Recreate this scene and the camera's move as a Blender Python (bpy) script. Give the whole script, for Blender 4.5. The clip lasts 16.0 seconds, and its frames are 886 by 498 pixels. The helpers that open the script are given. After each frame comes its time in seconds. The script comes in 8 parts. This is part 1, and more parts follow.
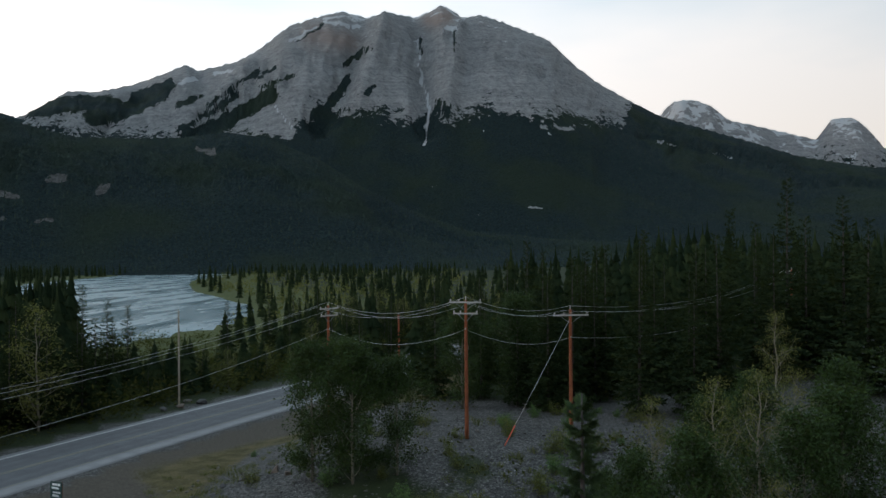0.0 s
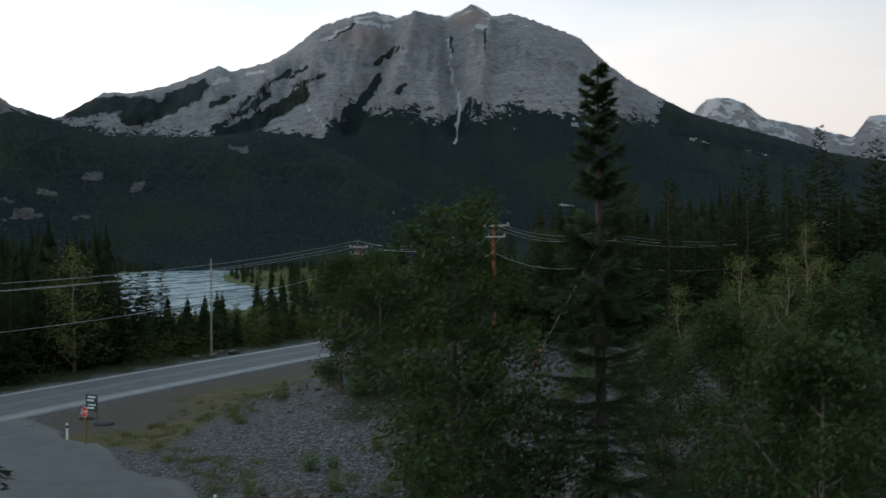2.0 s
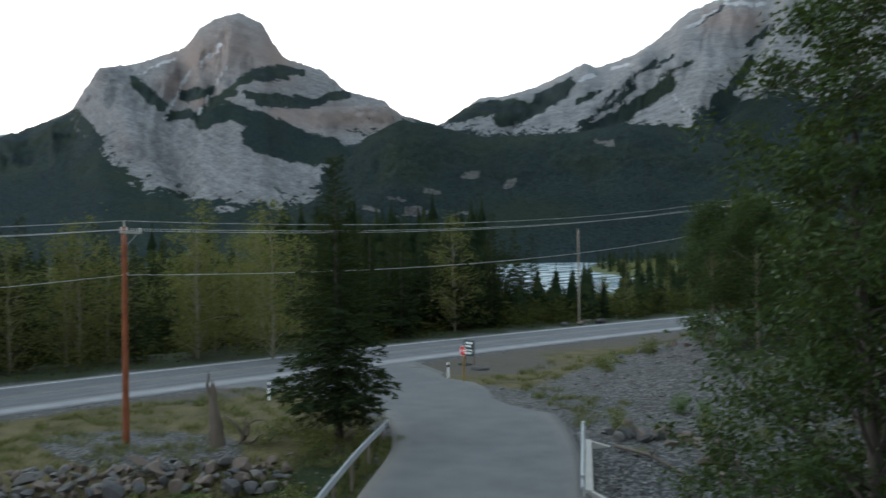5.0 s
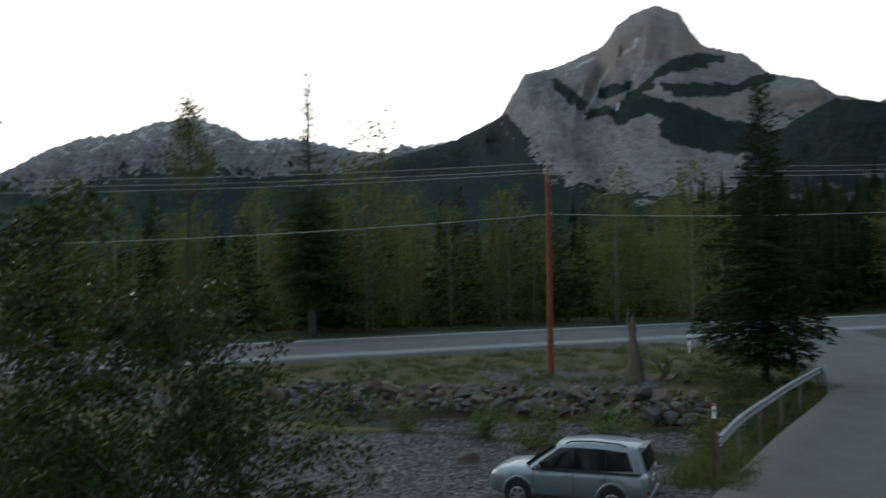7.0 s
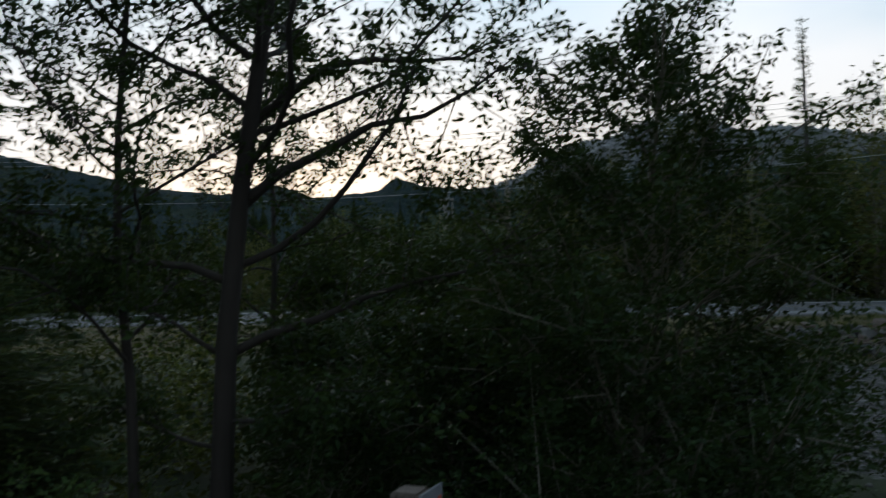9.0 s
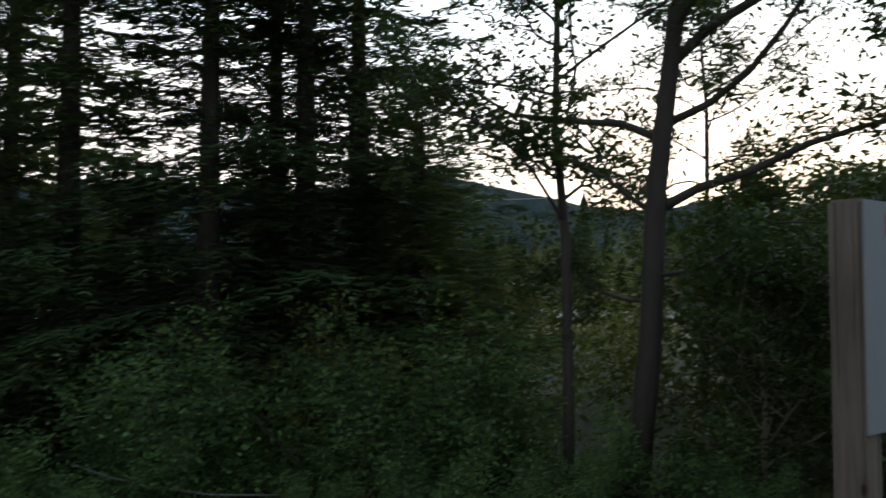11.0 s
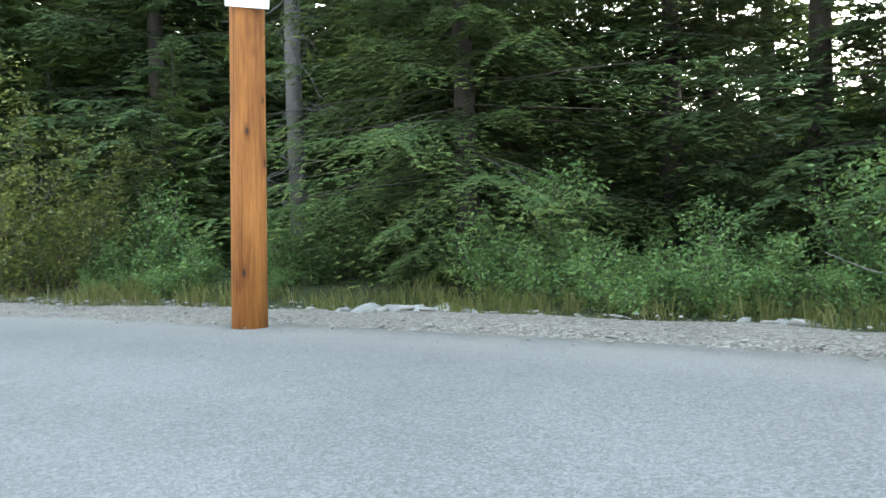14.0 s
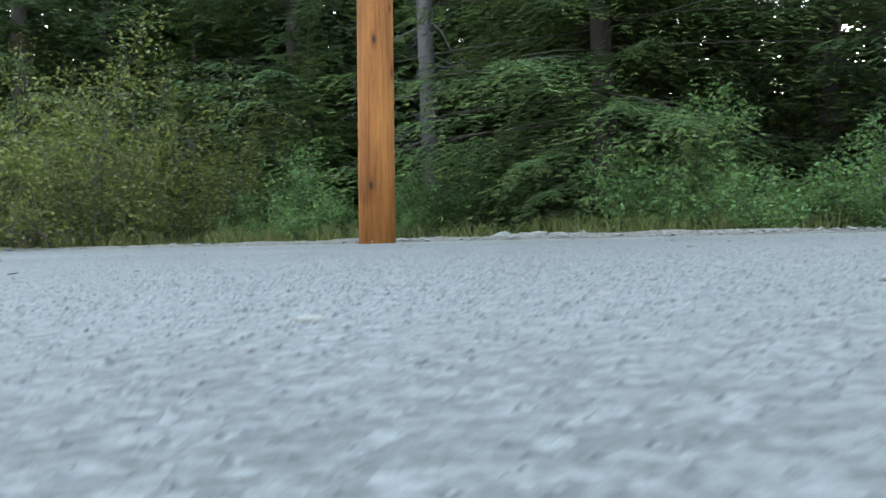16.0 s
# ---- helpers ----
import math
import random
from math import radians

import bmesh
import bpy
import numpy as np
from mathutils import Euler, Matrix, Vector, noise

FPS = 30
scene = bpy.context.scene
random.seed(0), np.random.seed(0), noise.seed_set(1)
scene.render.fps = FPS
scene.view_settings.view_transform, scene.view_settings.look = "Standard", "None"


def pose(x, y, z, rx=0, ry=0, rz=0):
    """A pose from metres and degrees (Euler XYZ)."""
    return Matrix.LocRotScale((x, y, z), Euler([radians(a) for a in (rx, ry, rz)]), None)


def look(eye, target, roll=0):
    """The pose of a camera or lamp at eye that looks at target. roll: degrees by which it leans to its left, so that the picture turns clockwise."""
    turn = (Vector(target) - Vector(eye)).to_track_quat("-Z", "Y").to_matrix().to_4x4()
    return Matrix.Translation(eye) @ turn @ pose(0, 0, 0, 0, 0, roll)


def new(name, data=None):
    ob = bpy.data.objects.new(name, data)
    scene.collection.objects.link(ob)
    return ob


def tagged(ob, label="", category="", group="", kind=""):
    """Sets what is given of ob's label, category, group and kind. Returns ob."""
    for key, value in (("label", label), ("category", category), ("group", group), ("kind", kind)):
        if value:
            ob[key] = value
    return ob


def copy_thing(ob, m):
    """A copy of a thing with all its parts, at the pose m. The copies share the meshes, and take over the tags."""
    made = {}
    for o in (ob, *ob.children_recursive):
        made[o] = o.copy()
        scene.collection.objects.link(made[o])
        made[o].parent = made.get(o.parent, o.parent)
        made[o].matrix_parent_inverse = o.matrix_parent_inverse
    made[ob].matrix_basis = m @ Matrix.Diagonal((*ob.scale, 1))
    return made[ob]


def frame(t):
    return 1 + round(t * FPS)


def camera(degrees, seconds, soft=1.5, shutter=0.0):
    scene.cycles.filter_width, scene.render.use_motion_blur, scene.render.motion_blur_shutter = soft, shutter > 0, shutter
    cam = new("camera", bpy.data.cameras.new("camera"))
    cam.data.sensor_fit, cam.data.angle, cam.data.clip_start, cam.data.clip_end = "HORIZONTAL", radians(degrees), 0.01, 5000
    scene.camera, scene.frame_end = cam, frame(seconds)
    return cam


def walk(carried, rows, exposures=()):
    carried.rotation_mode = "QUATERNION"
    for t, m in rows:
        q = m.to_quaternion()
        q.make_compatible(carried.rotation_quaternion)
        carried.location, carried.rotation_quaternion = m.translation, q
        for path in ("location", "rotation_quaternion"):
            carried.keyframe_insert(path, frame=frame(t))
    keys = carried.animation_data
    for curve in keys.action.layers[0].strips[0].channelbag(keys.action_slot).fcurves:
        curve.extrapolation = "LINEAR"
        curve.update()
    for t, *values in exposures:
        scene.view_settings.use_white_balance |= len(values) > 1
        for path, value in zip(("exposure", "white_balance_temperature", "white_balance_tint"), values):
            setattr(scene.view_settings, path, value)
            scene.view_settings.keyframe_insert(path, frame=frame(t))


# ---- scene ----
cam = camera(54.2, 16.0, 1.5, 0.4)
PATH = [
    (0, (0.461, -0.453, 17.113), (0.341, 1.543, 17.128), -0.5),
    (0.5, (0.461, -0.546, 15.739), (0.339, 1.45, 15.755), -0.5),
    (1, (0.494, -0.559, 14.242), (0.369, 1.437, 14.258), -0.5),
    (1.5, (0.658, -0.691, 12.702), (0.508, 1.303, 12.719), -0.6),
    (2, (0.657, -0.736, 11.245), (0.466, 1.255, 11.262), -0.5),
    (2.5, (0.591, -0.549, 10.613), (0.29, 1.428, 10.627), -0.4),
    (3, (0.608, -0.551, 10.393), (0.318, 1.428, 10.405), -0.5),
    (3.2, (0.617, -0.585, 10.217), (0.318, 1.392, 10.229), -0.5),
    (5.3, (0.281, 0.195, 7.813), (-0.819, 1.865, 7.825), -0.7),
    (5.5, (0.244, 0.201, 7.546), (-0.926, 1.822, 7.557), -0.7),
    (6, (0.159, 0.275, 6.837), (-1.202, 1.74, 6.849), -0.8),
    (6.3, (0.155, 0.126, 6.491), (-1.309, 1.488, 6.499), -0.6),
    (6.5, (0.046, 0.382, 6.193), (-1.48, 1.675, 6.205), -0.8),
    (6.9, (0.056, 0.37, 5.584), (-1.583, 1.515, 5.618), -1.8),
    (7, (0.048, 0.365, 5.566), (-1.621, 1.468, 5.58), -0.9),
    (7.5, (0.011, 0.369, 4.883), (-1.785, 1.249, 4.897), -0.9),
    (8, (0.079, 0.345, 4.225), (-1.823, 0.966, 4.241), -1.0),
    (8.5, (0.022, 0.405, 3.569), (-1.949, 0.746, 3.596), -1.7),
    (9, (-0.07, 0.418, 3.03), (-2.069, 0.48, 3.059), -1.6),
    (9.5, (-0.069, 0.4, 2.49), (-2.066, 0.309, 2.547), -1.4),
    (10, (-0.078, 0.392, 2.033), (-2.035, -0.01, 2.111), -1.9),
    (10.2, (-0.172, 0.381, 1.84), (-2.104, -0.125, 1.938), -1.8),
    (12.3, (0.202, 0.708, 1.457), (-1.212, -0.706, 1.396), 0.9),
    (12.5, (0.197, 0.764, 1.319), (-1.14, -0.722, 1.253), 0.6),
    (13, (0.19, 0.816, 1.04), (-0.853, -0.888, 0.969), -0.4),
    (13.5, (0.228, 0.807, 0.835), (-0.556, -1.032, 0.769), -1.2),
    (14, (0.196, 0.812, 0.726), (-0.362, -1.107, 0.661), -1.4),
    (14.5, (0.103, 0.79, 0.584), (-0.438, -1.134, 0.525), -1.4),
    (15, (0.002, 0.712, 0.44), (-0.433, -1.24, 0.388), -1.4),
    (15.5, (0.038, 0.589, 0.202), (-0.261, -1.388, 0.158), -1.6),
    (16, (0.115, 0.515, 0.07), (-0.136, -1.469, 0.029), -1.8),
]

EXPOSURES = [(0.0, -0.48, 6450, 10), (3.0, -0.48, 6450, 10), (5.5, 0.38, 6550, 11), (7.0, -0.5, 6400, 10), (8.0, -1.4, 6200, 9), (9.0, -1.3, 6000, 7), (10.2, -0.72, 6150, 8),
             (12.3, 1.2, 6900, 12), (13.0, 2.15, 6850, 12), (13.6, 2.8, 6750, 11), (14.2, 2.85, 6700, 11), (15.0, 2.7, 6600, 10), (16.0, 2.5, 6500, 10)]
walk(cam, [(t, look(eye, target, roll)) for t, eye, target, roll in PATH], EXPOSURES)

# ---- sky and sun: dusk after sunset under thin high cloud ----
SUN_AZ, SUN_EL = 97.0, 5.0          # degrees left of north, degrees up
world = bpy.data.worlds.new("dusk_sky")
scene.world = world
world.use_nodes = True
wn, wl = world.node_tree.nodes, world.node_tree.links
wn.clear()
w_out, w_bg = wn.new("ShaderNodeOutputWorld"), wn.new("ShaderNodeBackground")
w_sky = wn.new("ShaderNodeTexSky")
w_sky.sky_type, w_sky.sun_disc = "NISHITA", False
w_sky.sun_elevation, w_sky.sun_rotation = radians(SUN_EL), radians(-SUN_AZ)
w_sky.air_density, w_sky.dust_density, w_sky.ozone_density = 1.0, 1.0, 1.0
w_co = wn.new("ShaderNodeTexCoord")
w_map = wn.new("ShaderNodeMapping")
w_map.inputs["Scale"].default_value = (1.0, 1.0, 3.2)
w_noise = wn.new("ShaderNodeTexNoise")
w_noise.inputs["Scale"].default_value, w_noise.inputs["Detail"].default_value = 2.3, 4.0
w_ramp = wn.new("ShaderNodeValToRGB")
w_ramp.color_ramp.elements[0].position, w_ramp.color_ramp.elements[0].color = 0.34, (0.64, 0.81, 0.93, 1)
w_ramp.color_ramp.elements[1].position, w_ramp.color_ramp.elements[1].color = 0.56, (1.16, 1.13, 1.11, 1)
w_add = wn.new("ShaderNodeMix")
w_add.data_type, w_add.blend_type = "RGBA", "ADD"
w_add.inputs[0].default_value = 1.0
w_mul = wn.new("ShaderNodeMix")
w_mul.data_type, w_mul.blend_type = "RGBA", "MULTIPLY"
w_mul.inputs[0].default_value, w_mul.inputs[7].default_value = 1.0, (0.045, 0.046, 0.052, 1)
wl.new(w_co.outputs["Generated"], w_map.inputs["Vector"])
wl.new(w_map.outputs["Vector"], w_noise.inputs["Vector"])
# thin cloud whitens the sky, less and less towards the zenith
w_up, w_high, w_fac = wn.new("ShaderNodeSeparateXYZ"), wn.new("ShaderNodeMath"), wn.new("ShaderNodeMath")
wl.new(w_co.outputs["Generated"], w_up.inputs[0])
w_high.operation, w_high.inputs[1].default_value, w_high.inputs[2].default_value = "MULTIPLY_ADD", -1.3, 0.62
wl.new(w_up.outputs[2], w_high.inputs[0])
w_fac.operation, w_fac.inputs[1].default_value = "MULTIPLY_ADD", 0.36
wl.new(w_noise.outputs["Fac"], w_fac.inputs[0])
wl.new(w_high.outputs[0], w_fac.inputs[2])
wl.new(w_fac.outputs[0], w_ramp.inputs["Fac"])
wl.new(w_sky.outputs["Color"], w_mul.inputs[6])
wl.new(w_mul.outputs[2], w_add.inputs[6])
# dusk cream low in the sky
w_sep, w_low, w_warm = wn.new("ShaderNodeSeparateXYZ"), wn.new("ShaderNodeValToRGB"), wn.new("ShaderNodeMix")
w_low.color_ramp.elements[0].position, w_low.color_ramp.elements[0].color = 0.1, (1, 1, 1, 1)
w_low.color_ramp.elements[1].position, w_low.color_ramp.elements[1].color = 0.26, (0, 0, 0, 1)
w_warm.data_type, w_warm.blend_type = "RGBA", "MULTIPLY"
w_warm.inputs[7].default_value = (0.97, 0.9, 0.855, 1)
wl.new(w_co.outputs["Generated"], w_sep.inputs[0])
wl.new(w_sep.outputs[2], w_low.inputs["Fac"])
wl.new(w_low.outputs["Color"], w_warm.inputs[0])
wl.new(w_ramp.outputs["Color"], w_warm.inputs[6])
# the sky is brighter towards the set sun
w_dot, w_side, w_dim = wn.new("ShaderNodeVectorMath"), wn.new("ShaderNodeMapRange"), wn.new("ShaderNodeMix")
w_dot.operation = "DOT_PRODUCT"
w_dot.inputs[1].default_value = (-math.sin(radians(SUN_AZ)), math.cos(radians(SUN_AZ)), 0.1)
w_side.inputs["From Min"].default_value, w_side.inputs["From Max"].default_value = -0.7, 0.95
w_side.inputs["To Min"].default_value, w_side.inputs["To Max"].default_value = 0.78, 2.1
w_dim.data_type, w_dim.blend_type, w_dim.inputs[0].default_value = "RGBA", "MULTIPLY", 1.0
wl.new(w_co.outputs["Generated"], w_dot.inputs[0])
wl.new(w_dot.outputs["Value"], w_side.inputs["Value"])
wl.new(w_warm.outputs[2], w_dim.inputs[6])
wl.new(w_side.outputs["Result"], w_dim.inputs[7])
wl.new(w_dim.outputs[2], w_add.inputs[7])
wl.new(w_add.outputs[2], w_bg.inputs["Color"])
wl.new(w_bg.outputs["Background"], w_out.inputs["Surface"])
w_bg.inputs["Strength"].default_value = 1.0
sun = new("sun", bpy.data.lights.new("sun", "SUN"))
sun.data.energy, sun.data.angle, sun.data.color = 0.5, radians(18), (1.0, 0.86, 0.74)
sun_way = Vector((-math.sin(radians(SUN_AZ)), math.cos(radians(SUN_AZ)), math.tan(radians(14))))
sun.matrix_world = look(sun_way * 100, (0, 0, 0))


# ---- materials ----
class Mat:
    """A node material, built with short calls."""

    def __init__(self, name, rough=0.8, metal=0.0, spec=0.3):
        self.m = bpy.data.materials.new(name)
        self.m.use_nodes = True
        self.t = self.m.node_tree
        self.b = self.t.nodes["Principled BSDF"]
        self.b.inputs["Roughness"].default_value = rough
        self.b.inputs["Metallic"].default_value = metal
        self.b.inputs["Specular IOR Level"].default_value = spec
        self.co = None

    def node(self, kind, **put):
        n = self.t.nodes.new("ShaderNode" + kind)
        for key, value in put.items():
            n.inputs[key.replace("_", " ")].default_value = value
        return n

    def link(self, a, b):
        self.t.links.new(a, b)

    def coords(self, scale=(1, 1, 1), which="Object", turn=(0, 0, 0)):
        if self.co is None:
            self.co = self.node("TexCoord")
        mp = self.node("Mapping", Scale=scale, Rotation=turn)
        self.link(self.co.outputs[which], mp.inputs["Vector"])
        return mp.outputs["Vector"]

    def world_coords(self, scale=(1, 1, 1), turn=(0, 0, 0)):
        g = self.node("NewGeometry")
        mp = self.node("Mapping", Scale=scale, Rotation=turn)
        self.link(g.outputs["Position"], mp.inputs["Vector"])
        return mp.outputs["Vector"]

    def noise(self, vec, scale, detail=5.0, rough=0.6, warp=0.0):
        n = self.node("TexNoise", Scale=scale, Detail=detail, Roughness=rough, Distortion=warp)
        self.link(vec, n.inputs["Vector"])
        return n.outputs["Fac"]

    def cells(self, vec, scale, out="Distance", feature="F1"):
        n = self.node("TexVoronoi", Scale=scale)
        n.feature = feature
        self.link(vec, n.inputs["Vector"])
        return n.outputs[out]

    def ramp(self, fac, *stops):
        r = self.node("ValToRGB")
        e = r.color_ramp.elements
        while len(e) < len(stops):
            e.new(0.5)
        for el, (p, c) in zip(e, stops):
            el.position = p
            el.color = (*c, 1) if isinstance(c, tuple) else (c, c, c, 1)
        self.link(fac, r.inputs["Fac"])
        return r.outputs["Color"]

    def mix(self, fac, a, b, how="MIX"):
        n = self.node("Mix")
        n.data_type, n.blend_type = "RGBA", how
        for value, slot in ((fac, 0), (a, 6), (b, 7)):
            if isinstance(value, (int, float)):
                n.inputs[slot].default_value = value if slot == 0 else (value, value, value, 1)
            elif isinstance(value, tuple):
                n.inputs[slot].default_value = (*value, 1)
            else:
                self.link(value, n.inputs[slot])
        return n.outputs[2]

    def math(self, how, a, b=0.0):
        n = self.node("Math")
        n.operation = how
        for value, slot in ((a, 0), (b, 1)):
            if isinstance(value, (int, float)):
                n.inputs[slot].default_value = value
            else:
                self.link(value, n.inputs[slot])
        return n.outputs[0]

    def attr(self, name):
        n = self.node("Attribute")
        n.attribute_name = name
        return n.outputs["Fac"]

    def color(self, c):
        if isinstance(c, tuple):
            self.b.inputs["Base Color"].default_value = (*c, 1)
        else:
            self.link(c, self.b.inputs["Base Color"])
        return self

    def rough(self, c):
        self.link(c, self.b.inputs["Roughness"])
        return self

    def bump(self, h, strength=0.4, dist=0.02):
        n = self.node("Bump", Strength=strength, Distance=dist)
        self.link(h, n.inputs["Height"])
        self.link(n.outputs["Normal"], self.b.inputs["Normal"])
        return self


def simple(name, c, rough=0.6, metal=0.0, grain=30.0, amount=0.25, spec=0.3, bump=0.1):
    """A plain surface with fine grain and broad wear."""
    m = Mat(name, rough, metal, spec)
    v = m.coords()
    a, b = m.noise(v, grain), m.noise(v, grain * 0.13, 3.0)
    dark = tuple(x * (1 - amount) for x in c)
    lite = tuple(min(1.0, x * (1 + amount)) for x in c)
    m.color(m.mix(m.math("MULTIPLY", m.math("ADD", a, b), 0.5), dark, lite))
    if bump:
        m.bump(a, bump, 0.01)
    return m.m


def leaf_material(name, stops, see_through=0.35, rough=0.55, tip=None, spec=0.25):
    """Leaves: colour by leaf and by clump, with light shining through."""
    m = Mat(name, rough, 0.0, spec)
    g = m.node("NewGeometry")
    v = m.world_coords()
    f = m.math("ADD", m.math("MULTIPLY", g.outputs["Random Per Island"], 0.6), m.math("MULTIPLY", m.noise(v, 0.9, 2.0), 0.5))
    c = m.ramp(f, *stops)
    if tip:
        c = m.mix(m.math("MULTIPLY", m.attr("tip"), m.ramp(m.noise(v, 1.3, 3.0), (0.36, 0.15), (0.6, 1.0))), c, tip)
    m.color(c)
    tr = m.node("BsdfTranslucent")
    m.link(m.mix(0.5, c, (0.16, 0.2, 0.03)), tr.inputs["Color"])
    mx = m.node("MixShader", Fac=see_through)
    out = m.t.nodes["Material Output"]
    m.link(m.b.outputs[0], mx.inputs[1])
    m.link(tr.outputs[0], mx.inputs[2])
    m.link(mx.outputs[0], out.inputs["Surface"])
    return m.m


def bark_material(name, dark, lite, scale=9.0, flat=3.0):
    m = Mat(name, 0.9)
    v = m.coords((1, 1, 1 / flat))
    n = m.noise(v, scale, 6.0, 0.7)
    big = m.noise(m.coords(), 1.1, 2.0)
    m.color(m.mix(m.math("MULTIPLY", m.math("ADD", n, big), 0.5), dark, lite)).bump(n, 0.7, 0.02)
    return m.m


def asphalt_material(name, base, grain_scale=48.0, stripes=False):
    m = Mat(name, 0.85, 0.0, 0.35)
    v = m.world_coords()
    fine = m.noise(v, grain_scale, 3.0, 0.75)
    stones = m.cells(v, grain_scale * 0.75)
    patch = m.noise(v, 0.55, 4.0)
    wide = m.noise(v, 0.13, 3.0)
    f = m.math("ADD", m.math("MULTIPLY", fine, 0.7), m.math("MULTIPLY", patch, 0.3))
    c = m.ramp(f, (0.42, tuple(x * 0.45 for x in base)), (0.5, base), (0.58, tuple(x * 1.75 for x in base)))
    sep = m.node("SeparateColor")
    m.link(m.cells(v, grain_scale * 0.85, "Color"), sep.inputs[0])
    c = m.mix(0.5, c, m.ramp(sep.outputs[0], (0.1, tuple(x * 0.55 for x in base)), (0.55, base), (0.95, tuple(min(1.0, x * 1.9) for x in base))))
    c = m.mix(m.math("MULTIPLY", wide, 0.35), c, tuple(x * 0.7 for x in base))
    specks = m.ramp(m.noise(v, 17.0, 2.0, 0.5), (0.26, 1.0), (0.3, 0.0))
    c = m.mix(m.math("MULTIPLY", specks, 0.6), c, (0.035, 0.035, 0.035))
    if stripes:
        across = m.attr("across")
        worn = m.noise(v, 0.8, 4.0)
        tracks = m.ramp(across, (0.0, 0.0), (0.16, 0.0), (0.22, 0.75), (0.29, 0.05), (0.36, 0.75), (0.43, 0.0), (0.5, 0.0), (0.57, 0.0), (0.64, 0.75), (0.71, 0.05), (0.78, 0.75), (0.84, 0.0))
        c = m.mix(m.math("MULTIPLY", tracks, 0.55), c, tuple(x * 0.5 for x in base))
        dust = m.ramp(across, (0.0, 1.0), (0.12, 0.95), (0.17, 0.25), (0.2, 0.0), (0.87, 0.0), (0.9, 0.3), (1.0, 0.7))
        c = m.mix(m.math("MULTIPLY", dust, m.math("ADD", worn, 0.25)), c, (0.21, 0.21, 0.215))
    else:
        dust = m.ramp(m.attr("across"), (0.0, 1.0), (0.035, 0.75), (0.13, 0.0), (0.87, 0.0), (0.96, 0.75), (1.0, 1.0))
        dust = m.math("MULTIPLY", dust, m.ramp(m.noise(v, 1.7, 6.0, 0.7), (0.3, 0.35), (0.6, 1.0)))
        c = m.mix(dust, c, m.ramp(fine, (0.4, (0.065, 0.061, 0.056)), (0.6, (0.15, 0.143, 0.133))))
    m.color(c).bump(m.math("ADD", fine, m.math("MULTIPLY", stones, 0.8)), 0.9, 0.008)
    return m.m


def gravel_mix(m, v, tint=0.31):
    """Colour and height of loose limestone gravel."""
    c1 = m.cells(v, 9.0, "Color")
    n = m.noise(v, 3.0, 6.0, 0.7)
    wide = m.noise(v, 0.3, 3.0)
    sep = m.node("SeparateColor")
    m.link(c1, sep.inputs[0])
    f = m.math("ADD", m.math("MULTIPLY", sep.outputs[0], 0.5), m.math("MULTIPLY", n, 0.5))
    c = m.ramp(f, (0.26, (0.05 * tint, 0.05 * tint, 0.05 * tint)), (0.5, (0.17 * tint, 0.17 * tint, 0.17 * tint)), (0.72, (0.43 * tint, 0.418 * tint, 0.4 * tint)), (0.86, (0.95 * tint, 0.96 * tint, 0.95 * tint)))
    c = m.mix(m.math("MULTIPLY", wide, 0.5), c, (0.13 * tint, 0.125 * tint, 0.115 * tint))
    return c, m.math("ADD", m.math("MULTIPLY", m.cells(v, 9.0), -1.0), n)


def ground_material():
    m = Mat("ground_cover", 0.95, 0.0, 0.15)
    v = m.world_coords()
    stone_c, stone_h = gravel_mix(m, v)
    n1, n2, n3 = m.noise(v, 5.0, 6.0, 0.7), m.noise(v, 0.6, 4.0), m.noise(v, 38.0, 3.0, 0.7)
    grass = m.ramp(m.math("ADD", m.math("MULTIPLY", n1, 0.5), m.math("MULTIPLY", n2, 0.5)), (0.34, (0.028, 0.026, 0.0095)), (0.47, (0.052, 0.045, 0.017)), (0.56, (0.085, 0.069, 0.031)), (0.7, (0.112, 0.088, 0.052)))
    soil = m.ramp(n1, (0.3, (0.03, 0.0252, 0.0192)), (0.7, (0.09, 0.078, 0.063)))
    wild = m.ramp(m.math("ADD", m.math("MULTIPLY", n1, 0.6), m.math("MULTIPLY", n2, 0.4)), (0.35, (0.0072, 0.012, 0.0048)), (0.6, (0.024, 0.033, 0.012)), (0.8, (0.042, 0.042, 0.018)))
    edge = m.math("MULTIPLY", m.math("SUBTRACT", n1, 0.5), 0.9)

    def mask(name):
        return m.ramp(m.math("ADD", m.attr(name), edge), (0.42, 0.0), (0.58, 1.0))
    c = m.mix(mask("grass"), wild, grass)
    meadow = m.ramp(m.math("ADD", m.math("MULTIPLY", n1, 0.4), m.math("MULTIPLY", n2, 0.6)), (0.36, (0.026, 0.032, 0.01)), (0.5, (0.05, 0.062, 0.018)), (0.68, (0.078, 0.084, 0.028)))
    c = m.mix(mask("meadow"), c, meadow)
    c = m.mix(mask("soil"), c, soil)
    g = mask("gravel")
    c = m.mix(g, c, stone_c)
    m.color(c)
    m.bump(m.math("ADD", m.math("MULTIPLY", stone_h, g), m.math("MULTIPLY", n3, 0.5)), 0.7, 0.05)
    return m.m


